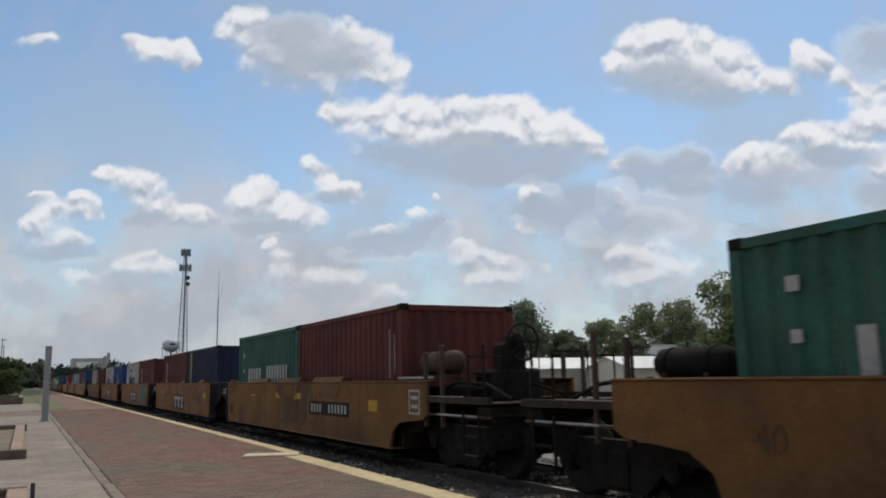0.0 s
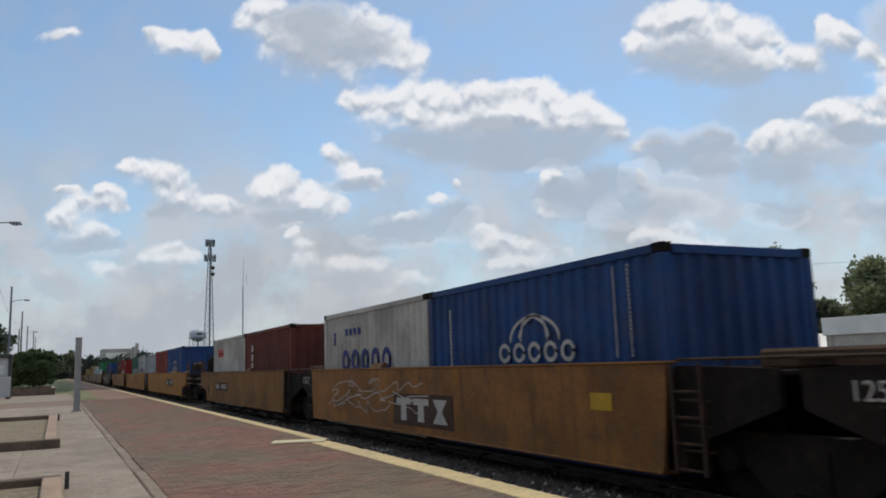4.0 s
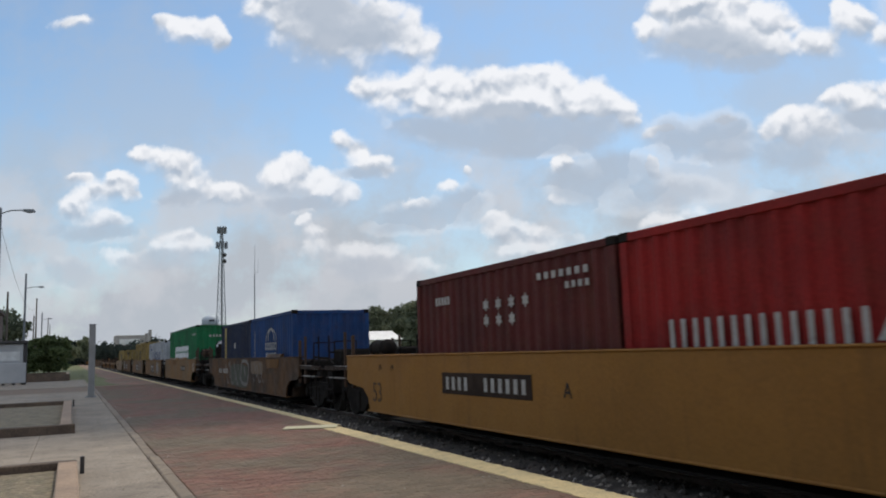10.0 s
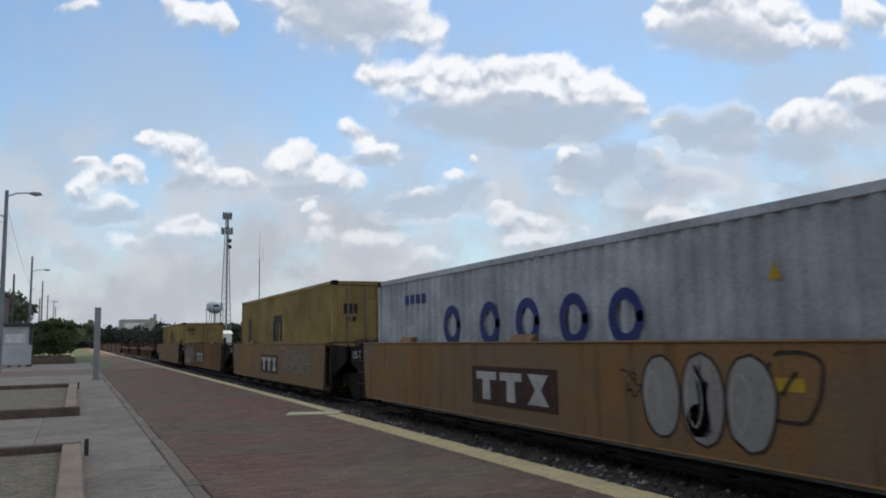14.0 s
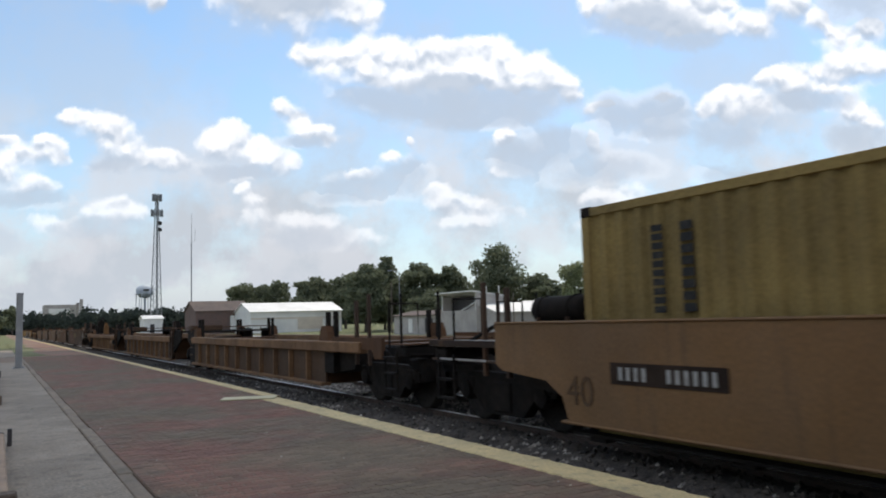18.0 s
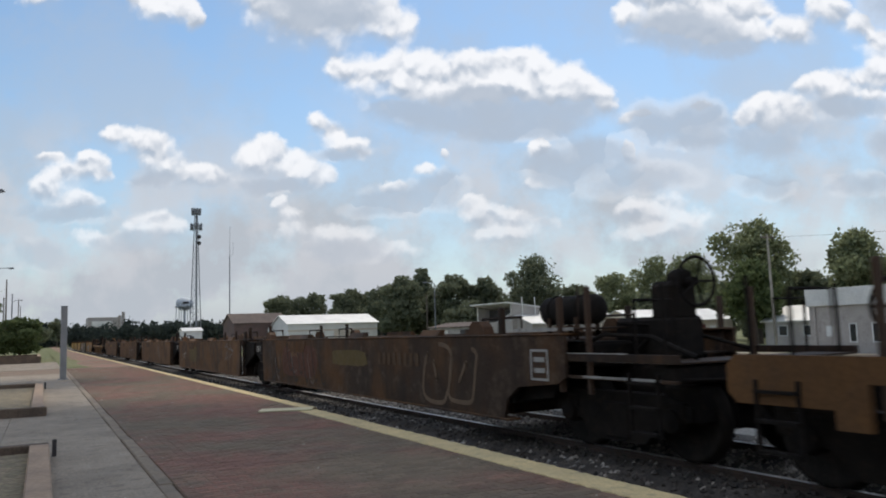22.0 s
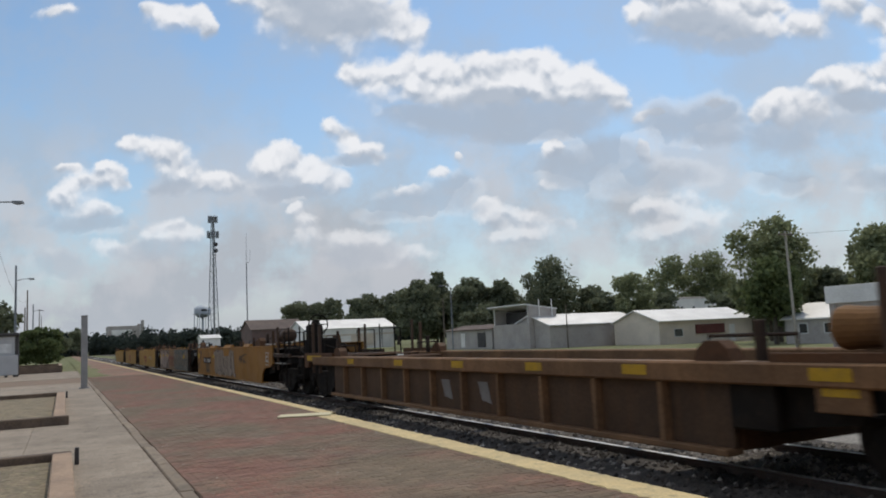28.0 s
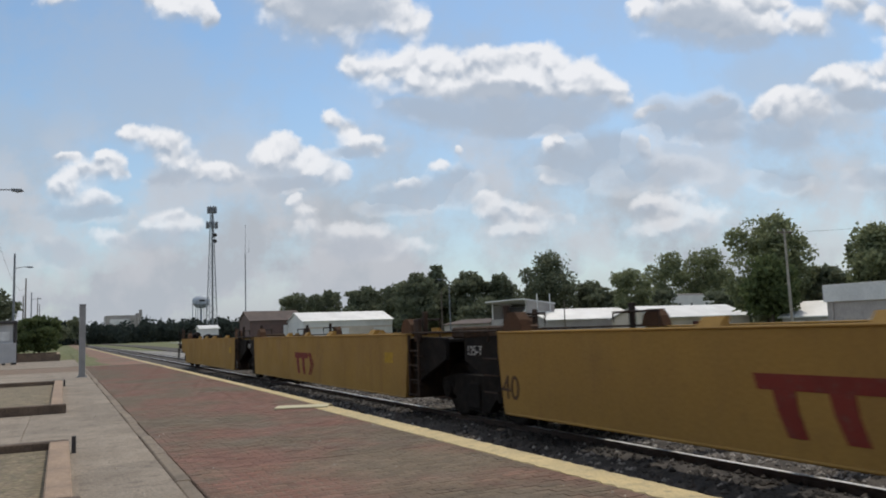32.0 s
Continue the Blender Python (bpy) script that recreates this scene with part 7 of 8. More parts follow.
def leaf_mesh(name, lobes, count, size, seed, material):
    """Many small leaf clumps scattered through the shells of some lobes (x, y, z, rx, rz)."""
    r = np.random.RandomState(seed)
    lob = np.array(lobes)
    pick = r.choice(len(lob), count, p=lob[:, 3] ** 2 / np.sum(lob[:, 3] ** 2))
    d = r.normal(size=(count, 3))
    d /= np.linalg.norm(d, axis=1)[:, None]
    rad = (0.35 + 0.68 * np.sqrt(r.rand(count))) + 0.16 * np.sin(d[:, 0] * 7 + lob[pick, 0] * 5) * np.cos(d[:, 1] * 6 + pick) + 0.12 * np.sin(d[:, 2] * 9 + pick * 2)
    rad = rad * (1 + 0.17 * r.rand(count) ** 4)
    c = lob[pick, :3] + d * rad[:, None] * lob[pick][:, [3, 3, 4]]
    a = r.normal(size=(count, 3))
    a /= np.linalg.norm(a, axis=1)[:, None]
    b = np.cross(a, r.normal(size=(count, 3)))
    b /= np.linalg.norm(b, axis=1)[:, None]
    s = size * (0.6 + 0.9 * r.rand(count))[:, None]
    n = np.cross(a, b)
    quad = np.stack([c - a * s, c - b * s * 0.6 + n * s * 0.2, c + a * s, c + b * s * 0.6 + n * s * 0.2], axis=1).reshape(-1, 3)
    me = bpy.data.meshes.new(name)
    me.from_pydata(quad.tolist(), [], np.arange(count * 4).reshape(-1, 4).tolist())
    me.materials.append(material)
    me.update()
    return me


def tree(x, y, h, w, seed, tone="mid", count=2600, size=0.27, trunk=True, group="trees behind the tracks", label="", squat=0.0):
    r = random.Random(seed)
    z = ground_z(x, y)
    top = h - z
    t = thing("tree", label or "broad leafy green tree in full summer leaf", "tree", pose(x, y, z), group=group)
    lobes = [(0, 0, top * (0.62 - squat * 0.2), w * 0.40, top * 0.34)]
    for i in range(15):
        a, k = r.uniform(0, 6.28), r.uniform(0.15, 0.44) * w
        lobes.append((k * math.cos(a), k * math.sin(a), top * r.uniform(0.35 - squat * 0.25, 0.88), w * r.uniform(0.10, 0.20), top * r.uniform(0.06, 0.13)))
    lobes.append((r.uniform(-0.1, 0.1) * w, 0, top * 0.88, w * 0.2, top * 0.13))
    part("crown", leaf_mesh("crown", lobes, count, size, seed, LEAF[tone]), None, t)
    if trunk:
        g = Geo()
        g.tube((0, 0, -0.2), (0.1, 0, top * 0.42), 0.026 * top + 0.05, 9, 0.016 * top)
        for lx, ly, lz, *_ in lobes[1:7]:
            g.tube((0.1, 0, top * r.uniform(0.25, 0.42)), (lx * 0.85, ly * 0.85, lz), 0.012 * top, 6, 0.004 * top)
        part("trunk", g, BARK, t)
    return t


for i, (x, y, h, w, tone) in enumerate(((64.8, 55.0, 11.6, 9.0, "mid"), (57.5, 49.2, 6.9, 5.2, "light"), (66.4, 44.7, 9.3, 6.4, "mid"), (68.5, 37.5, 8.7, 6.6, "mid"), (71.5, 31.0, 8.6, 6.4, "mid"),
                                        (97.5, 104.5, 13.4, 8.6, "mid"), (103.5, 101.5, 13.8, 9.6, "mid"), (71.1, 83.9, 8.6, 6.0, "mid"), (66.6, 97.4, 12.2, 9.0, "dark"),
                                        (75.4, 99.7, 8.0, 5.2, "dark"), (70.0, 60.5, 6.8, 4.2, "dark"), (69.5, 52.0, 6.2, 4.4, "dark"), (76.0, 47.0, 6.0, 5.0, "dark"), (83.0, 72.0, 7.5, 6.0, "dark"))):
    tree(x, y, h, w, 40 + i, tone, 11000 if w > 6.2 else 6500, 0.21)
for i, (x, y, h, w) in enumerate(((55.6, 123.0, 11.0, 9.5), (61.4, 125.8, 12.7, 6.5), (63.6, 119.1, 11.0, 9.5), (69.4, 115.8, 10.2, 9.0), (63.0, 167.8, 11.5, 11.0), (67.6, 160.6, 11.7, 9.3),
                                  (54.9, 192.3, 11.4, 13.0), (60.9, 190.5, 12.0, 8.0), (66.0, 137.0, 9.5, 9.0), (74.0, 110.0, 8.5, 8.0), (63.7, 172.0, 10.8, 10.0), (79.5, 104.0, 8.0, 8.0))):
    tree(x, y, h, w, 70 + i, "dark", 9500, 0.3, label="dark green broad tree in a row", squat=0.55)
for i, (x, y, h, w) in enumerate(((73.0, 92.0, 6.4, 7.0), (79.0, 88.0, 6.0, 7.5), (86.0, 80.0, 6.2, 7.5), (91.0, 70.0, 6.6, 8.0), (78.0, 66.0, 5.2, 6.0), (84.0, 58.0, 6.0, 7.0), (60.0, 107.0, 6.0, 8.0), (66.0, 105.0, 5.6, 7.0))):
    tree(x, y, h, w, 130 + i, "dark", 5500, 0.28, label="low dark green tree filling the row", squat=0.9)
# the shrub and trees beside the walkway
tree(-2.1, 90, 4.1, 4.6, 101, "light", 5200, 0.16, group="shrubs beside the walkway", label="big green rounded shrub beside the walkway", squat=0.9)
tree(-4.6, 93, 3.6, 4.0, 102, "light", 4200, 0.16, group="shrubs beside the walkway", label="big green rounded shrub beside the walkway", squat=0.9)
tree(-7.0, 104, 7.6, 5.4, 103, "dark", 3600, 0.22, group="shrubs beside the walkway", label="dark tree beyond the walkway")
tree(4.4, 300, 9.8, 5.5, 104, "dark", 1100, 0.5, group="distant trees", label="lone distant dark green tree")
tree(-1.0, 210, 5.2, 6.0, 105, "dark", 1000, 0.4, group="distant trees", label="distant dark green tree")


def far_woods():
    r = random.Random(9)
    lobes = []
    for i in range(420):
        x = -90 + 330 * r.random()
        y = 330 + 60 * r.random() + 0.15 * abs(x)
        if 8 < x < 12:
            continue
        h = r.uniform(6.5, 10.5)
        lobes.append((x, y, h * 0.42, r.uniform(2.5, 5.0), h * 0.55))
    ob = new("distant_woods", leaf_mesh("distant_woods", lobes, 90000, 0.85, 5, LEAF["far"]))
    tagged(ob, "dark line of distant woods with haze put into the leaf colour", "woods", kind="stuff")


far_woods()

# ---------------------------------------------------------------- buildings across the tracks
WALL_GREY = surface("grey_block_wall", (0.42, 0.385, 0.36), (0.35, 0.32, 0.30), rough=0.9, scale=0.5, grain=15, grain_amount=0.12, bump=0.2, dirt=(0.16, 0.15, 0.15), dirt_amount=0.3)
WALL_WHITE = surface("white_siding", (0.78, 0.76, 0.73), (0.66, 0.65, 0.63), rough=0.8, scale=0.4, grain=12, grain_amount=0.08, bump=0.1)
WALL_TAN = surface("tan_siding", (0.66, 0.575, 0.48), (0.56, 0.49, 0.415), rough=0.85, scale=0.4, grain=12, grain_amount=0.1, bump=0.1)
METAL_ROOF = surface("pale_metal_roof", (0.70, 0.69, 0.67), (0.60, 0.59, 0.575), rough=0.55, metal=0.2, scale=0.4, grain=10, grain_amount=0.08, bump=0.1)
BROWN_ROOF = surface("brown_shingles", (0.13, 0.095, 0.08), (0.10, 0.075, 0.065), rough=0.9, scale=0.5, grain=6, grain_amount=0.2, bump=0.4)
BRICK_WALL = surface("dark_brick_wall", (0.15, 0.095, 0.08), (0.12, 0.085, 0.075), rough=0.9, scale=0.6, grain=14, grain_amount=0.2, bump=0.3)
DARK_TRIM = surface("dark_trim", (0.05, 0.045, 0.045), rough=0.7, bump=0.0)
WHITE_TRIM = surface("white_trim", (0.7, 0.7, 0.69), rough=0.6, bump=0.0)
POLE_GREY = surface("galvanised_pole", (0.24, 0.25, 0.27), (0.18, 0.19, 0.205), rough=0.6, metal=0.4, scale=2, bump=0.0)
POLE_WOOD = surface("weathered_pole", (0.16, 0.13, 0.105), (0.11, 0.09, 0.075), rough=0.95, scale=2, grain=20, grain_amount=0.25, bump=0.4)


def window(parent, ax, at, c, z0, w, h, name="window"):
    """A framed window on a wall: ax 'x' faces -x, 'y' faces -y; at is the wall's plane, c its middle along the wall."""
    def bx(g, a, b, d0, d1, z0_, z1_):
        if ax == "x":
            g.box(at - d1, at - d0, a, b, z0_, z1_)
        else:
            g.box(a, b, at - d1, at - d0, z0_, z1_)
        return g
    f = Geo()
    t = 0.07
    bx(f, c - w / 2 - t, c + w / 2 + t, 0, 0.05, z0 + h, z0 + h + t)
    bx(f, c - w / 2 - t, c + w / 2 + t, 0, 0.07, z0 - t, z0)
    bx(f, c - w / 2 - t, c - w / 2, 0, 0.05, z0, z0 + h)
    bx(f, c + w / 2, c + w / 2 + t, 0, 0.05, z0, z0 + h)
    win = part(name, f, WHITE_TRIM, parent)
    part("pane", bx(Geo(), c - w / 2, c + w / 2, 0.005, 0.02, z0, z0 + h), GLASS, win)
    return win


def hall(name, label, category, x0, x1, y0, y1, z_eave, z_ridge, ridge, wall, roof, over=0.3):
    """A gabled hall; ridge 'x' or 'y' names the ridge's way."""
    z0 = min(ground_z(x, y) for x in (x0, x1) for y in (y0, y1)) - 0.1
    b = thing(name, label, category)
    t = 0.2
    part("wall", Geo().box(x0, x1, y0, y0 + t, z0, z_eave), wall, b)
    part("wall", Geo().box(x0, x1, y1 - t, y1, z0, z_eave), wall, b)
    part("wall", Geo().box(x0, x0 + t, y0 + t, y1 - t, z0, z_eave), wall, b)
    part("wall", Geo().box(x1 - t, x1, y0 + t, y1 - t, z0, z_eave), wall, b)
    if ridge == "x":
        m = (y0 + y1) / 2
        tri = [(y0, z_eave), (y1, z_eave), (m, z_ridge)]
        for x in (x0, x1 - t):
            part("gable", Geo().prism(tri, x, x + t, "x"), wall, b)
        sl = (z_ridge - z_eave) / (m - y0)
        for s in (-1, 1):
            e = m + s * (m - y0 + over)
            o = [(m, z_ridge + 0.02), (e, z_eave - over * sl + 0.02), (e, z_eave - over * sl + 0.14), (m, z_ridge + 0.14)]
            part("roof_slope", Geo().prism(o if s > 0 else o[::-1], x0 - over, x1 + over, "x"), roof, b)
    else:
        m = (x0 + x1) / 2
        tri = [(x0, z_eave), (x1, z_eave), (m, z_ridge)]
        for y in (y0, y1 - t):
            part("gable", Geo().prism(tri, y, y + t, "y"), wall, b)
        sl = (z_ridge - z_eave) / (m - x0)
        for s in (-1, 1):
            e = m + s * (m - x0 + over)
            o = [(m, z_ridge + 0.02), (e, z_eave - over * sl + 0.02), (e, z_eave - over * sl + 0.14), (m, z_ridge + 0.14)]
            part("roof_slope", Geo().prism(o, y0 - over, y1 + over, "y"), roof, b)
    return b


def store():
    """The flat-roofed store with a pale upper band and a round-headed door."""
    z0 = ground_z(40, 25) - 0.1
    s = thing("store_building", "grey flat-roofed store with a pale metal upper band", "building")
    part("wall", Geo().box(40.0, 40.25, 4, 30.3, z0, 2.16), WALL_GREY, s)
    part("wall", Geo().box(40.25, 58, 30.05, 30.3, z0, 2.16), WALL_GREY, s)
    part("wall", Geo().box(40.25, 58, 4, 4.25, z0, 2.16), WALL_GREY, s)
    part("wall", Geo().box(57.75, 58, 4.25, 30.05, z0, 2.16), WALL_GREY, s)
    part("upper_band", Geo().box(39.82, 40.3, 3.9, 30.4, 2.14, 3.14, 0.02), METAL_ROOF, s, "pale metal fascia band")
    part("upper_band", Geo().box(40.3, 58.1, 30.0, 30.4, 2.14, 3.14, 0.02), METAL_ROOF, s, "pale metal fascia band")
    part("roof", Geo().box(40.3, 58, 4, 30.0, 2.6, 2.72), METAL_ROOF, s)
    window(s, "x", 40.0, 25.9, 0.12, 1.05, 0.95)
    window(s, "x", 40.0, 24.95, 0.12, 0.75, 0.95)
    window(s, "x", 40.0, 27.6, 0.12, 0.35, 0.95)
    window(s, "x", 40.0, 20.5, 0.12, 1.6, 0.95)
    arch = [(-0.55, 0), (0.55, 0)] + [(0.55 * math.cos(a), 1.75 + 0.55 * math.sin(a)) for a in [math.pi * i / 12 for i in range(13)]]
    part("door_surround", Geo().prism([(23.85 + a * 1.12, z0 + 0.1 + b * 1.04) for a, b in arch], 39.93, 40.01, "x"), BRICK_WALL, s, "arched brick surround")
    part("door", Geo().prism([(23.85 + a * 0.8, z0 + 0.1 + b * 0.97) for a, b in arch], 39.9, 39.94, "x"), DARK_TRIM, s, "dark arched door")
    part("downpipe", Geo().tube((39.9, 29.9, z0), (39.9, 29.9, 2.1), 0.05, 8), WALL_GREY, s)
    part("notice", Geo().box(39.96, 40.0, 28.9, 29.25, 0.4, 1.0), WHITE_TRIM, s)


def shops():
    b = hall("metal_shop", "tan metal shop with a pale low gable roof", "building", 60.8, 75.5, 68, 76, 1.78, 3.1, "x", WALL_TAN, METAL_ROOF)
    part("sign_board", Geo().box(66.2, 70.8, 67.86, 67.98, 0.15, 1.25, 0.02), surface("dark_red_board", (0.13, 0.035, 0.03), rough=0.7), b, "dark red sign board")
    window(b, "y", 68, 63.6, 0.0, 1.2, 0.8)
    part("door", Geo().box(71.6, 72.5, 67.95, 67.99, -0.9, 1.1), WALL_WHITE, b, "pale door")
    b = hall("long_shed", "long grey metal shed with a pale roof", "building", 52.2, 66.2, 77.3, 86, 1.95, 3.25, "x", WALL_GREY, METAL_ROOF)
    part("door", Geo().box(62.3, 64.6, 77.22, 77.29, -0.9, 0.9), surface("dark_opening", (0.06, 0.06, 0.065), rough=0.8), b, "dark loading door")
    # the tall shed with its flat canopy
    z0 = ground_z(53, 84) - 0.1
    s = thing("tall_shed", "tall grey shed with an open upper bay and pale flat canopy", "building")
    part("wall", Geo().prism([(51.5, z0), (55.6, z0), (55.6, 4.0), (51.5, 4.75)], 80.7, 80.9, "y"), WALL_GREY, s)
    part("wall", Geo().box(51.5, 51.7, 80.9, 89.6, z0, 2.35), WALL_GREY, s)
    part("wall", Geo().box(55.4, 55.6, 80.9, 89.6, z0, 3.9), WALL_GREY, s)
    part("wall", Geo().box(51.7, 55.4, 89.4, 89.6, z0, 4.2), WALL_GREY, s)
    part("floor_slab", Geo().box(51.7, 55.4, 80.9, 89.4, 2.2, 2.35), WALL_GREY, s)
    part("canopy", Geo().prism([(50.9, 4.62), (50.9, 4.78), (55.7, 4.15), (55.7, 3.99)], 80.6, 90.1, "y"), METAL_ROOF, s, "pale flat canopy")
    # the shade inside the open bay is drawn as a dark sheet
    part("inner_wall", Geo().box(53.4, 53.6, 81.0, 89.3, 2.35, 3.9), DARK_TRIM, s, "dark sheet standing in for the upper bay's shade")
    for y in (81.0, 89.3):
        part("post", Geo().box(51.52, 51.66, y - 0.07, y + 0.07, 2.35, 4.6), WALL_WHITE, s)
    for x in (53.0, 54.9):
        part("vent_pipe", Geo().tube((x, 80.62, 2.0), (x, 80.62, 5.3), 0.07, 8), WALL_WHITE, s, "white vent pipe")
    low = hall("low_store", "low dark grey store beside the shed", "building", 51.6, 58, 90.2, 104, 1.9, 2.5, "y", WALL_GREY, BROWN_ROOF)
    part("door", Geo().box(51.52, 51.58, 92, 94.2, -0.5, 1.5), DARK_TRIM, low, "dark door")
    part("door", Geo().box(51.52, 51.58, 98, 99.2, -0.5, 1.5), WALL_WHITE, low, "pale door")
    h = hall("house", "pale two-storey house behind the shops", "house", 83.6, 94.5, 92, 100, 5.35, 5.6, "x", WALL_WHITE, WALL_GREY, 0.1)
    for x in (87.2, 89.6, 92.8):
        part("window", Geo().box(x - 0.2, x + 0.2, 91.93, 91.99, 2.9, 4.1), GLASS, h, "narrow dark window")
    side = hall("cottage", "small grey cottage with a pale roof", "house", 57.8, 64.5, 41.8, 48.4, 1.35, 2.6, "y", WALL_GREY, METAL_ROOF)
    window(side, "x", 57.8, 44.0, 0.1, 0.8, 0.8)
    window(side, "x", 57.8, 46.5, 0.1, 0.8, 0.8)
    d = hall("brick_depot", "dark brick building with a brown hipped roof", "building", 33.0, 43.4, 152, 162, 4.2, 6.1, "x", BRICK_WALL, BROWN_ROOF)
    part("door", Geo().box(39.6, 42.0, 151.9, 151.98, 0.2, 3.2), WALL_WHITE, d, "pale roller door")
    w = hall("white_warehouse", "long white metal warehouse", "building", 40.5, 58.5, 141, 152, 3.6, 5.3, "x", WALL_WHITE, METAL_ROOF)
    part("door", Geo().box(49.5, 54.5, 140.9, 140.98, 0.2, 2.2), WALL_TAN, w, "wide roller door")
    part("stripe", Geo().box(40.5, 58.5, 140.95, 140.99, 2.2, 2.5), WALL_TAN, w, "grey stripe")
    small = hall("small_shed", "small white shed far down the line", "building", 31.0, 35.5, 200, 206, 3.4, 4.2, "x", WALL_WHITE, METAL_ROOF)
    part("door", Geo().box(32.5, 33.5, 199.9, 199.98, 0, 2.1), DARK_TRIM, small)
    e = thing("grain_elevator", "hazy pale concrete grain elevator in the distance", "building")
    part("block", Geo().box(21, 36.0, 450, 470, -0.4, 14.6, 0.2), WALL_GREY, e)
    part("block", Geo().box(23, 33.0, 449.5, 449.9, 9.5, 12.5, 0.1), WALL_WHITE, e)
    for x, z in ((36.8, 15.5), (38.6, 17.4)):
        part("silo", Geo().tube((x, 452, -0.4), (x, 452, z), 0.85, 14), WALL_GREY, e, "round silo")


store()
shops()

# road and pavement in front of the shops
ROAD = surface("pale_worn_road", (0.30, 0.29, 0.275), (0.24, 0.23, 0.22), rough=0.95, scale=0.5, grain=20, grain_amount=0.15, bump=0.2, world_space=True)


def strip(name, x0, x1, y0, y1, lift, material, label, category):
    g, n = Geo(), 24
    v, f = [], []
    for j in range(n + 1):
        y = y0 + (y1 - y0) * j / n
        for x in (x0, x1):
            v.append((x, y, ground_z(x, y) + lift))
            v.append((x, y, ground_z(x, y) - 0.3))
    for j in range(n):
        a, b = 4 * j, 4 * j + 4
        f += [(a, a + 2, b + 2, b), (a + 1, a, b, b + 1), (a + 2, a + 3, b + 3, b + 2)]
    solid(name, g.add(v, f), material, label, category, "structure")


strip("road", 29.5, 35.5, -60, 260, 0.05, ROAD, "pale worn street behind the tracks", "road")
strip("shop_pavement", 37.6, 39.6, -40, 130, 0.12, CONCRETE, "pale concrete pavement before the shops", "pavement")
strip("side_track_bed", 12.5, 16.0, -60, 600, 0.10, BALLAST, "gravel bed of a second siding", "gravel")

# ---------------------------------------------------------------- poles, towers, wires
POLE_PALE = surface("bleached_pole", (0.36, 0.33, 0.29), (0.28, 0.255, 0.22), rough=0.9, scale=2, grain=20, grain_amount=0.2, bump=0.3)


def pole(name, label, x, y, h, material=POLE_WOOD, r=0.13, bars_=(), lamps=(), lean=0.0):
    z = ground_z(x, y)
    p = thing(name, label, "pole" if name != "street_lamp" else "street lamp", pose(x, y, z), group=label)
    top = h - z
    part("shaft", Geo().tube((0, 0, -0.3), (lean, 0, top), r, 10, r * 0.62), material, p)
    for zz, w in bars_:
        part("crossarm", Geo().box(-w / 2 + lean, w / 2 + lean, -0.05, 0.05, top - zz - 0.06, top - zz + 0.06, 0.01), POLE_WOOD, p)
        for k in (-0.45, 0.45):
            part("insulator", Geo().tube((lean + k * w, 0, top - zz + 0.06), (lean + k * w, 0, top - zz + 0.2), 0.035, 8), WHITE_TRIM, p)
    for side, reach, zz in lamps:
        pts = [(lean, 0, top - zz), (lean + side * reach * 0.35, 0, top - zz + 0.22), (lean + side * reach * 0.75, 0, top - zz + 0.26)]
        arm = part("arm", Geo().path(pts, 0.035, 6), POLE_GREY, p)
        hx = lean + side * reach * 0.75
        part("lamp_head", Geo().prism([(hx, top - zz + 0.30), (hx, top - zz + 0.20), (hx + side * 0.3, top - zz + 0.12), (hx + side * 0.62, top - zz + 0.2), (hx + side * 0.5, top - zz + 0.32)][::side], -0.14, 0.14, "y"), POLE_GREY, arm, "cobra lamp head")
    return p


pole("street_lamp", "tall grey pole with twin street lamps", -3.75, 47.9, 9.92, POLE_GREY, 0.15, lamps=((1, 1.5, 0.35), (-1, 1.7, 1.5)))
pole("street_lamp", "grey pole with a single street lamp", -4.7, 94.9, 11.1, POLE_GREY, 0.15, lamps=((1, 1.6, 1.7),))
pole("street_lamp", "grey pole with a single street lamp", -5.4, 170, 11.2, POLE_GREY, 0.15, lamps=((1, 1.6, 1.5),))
for x, y, h in ((-5.7, 85, 8.3), (-4.9, 130, 11.0), (-6.0, 150, 9.5), (-5.2, 205, 12.0), (-5.6, 240, 12.0)):
    pole("utility_pole", "dark wooden utility pole beside the line", x, y, h, POLE_WOOD, 0.14)
pole("utility_pole", "pale wooden utility pole behind the street", 46.4, 38.0, 7.65, POLE_PALE, 0.12, bars_=((0.25, 1.4),), lean=-0.12)
pole("utility_pole", "dark pole before the long shed", 54.0, 76.3, 4.3, POLE_WOOD, 0.09)
pole("street_lamp", "thin grey street lamp behind the tracks", 49.6, 98.0, 8.25, POLE_GREY, 0.1, lamps=((-1, 1.6, 0.1),))
pole("utility_pole", "thin utility pole behind the tracks", 53.0, 107.5, 7.2, POLE_WOOD, 0.12)


def wire(p, q, sag, label="thin black overhead wire"):
    pts = []
    for i in range(13):
        s = i / 12
        a = Vector(p).lerp(Vector(q), s)
        a.z -= sag * 4 * s * (1 - s)
        pts.append(a)
    solid("overhead_wire", Geo().wire(pts, 0.009, 5), DARK_TRIM, label, "wire", group="overhead wires")


wire((46.3, 38.0, 7.4), (58, 12, 7.6), 0.5)
wire((-3.75, 47.9, 9.2), (-4.9, 130, 9.8), 2.2)
wire((-3.75, 47.9, 8.2), (-9.5, 30, 6.5), 0.8)


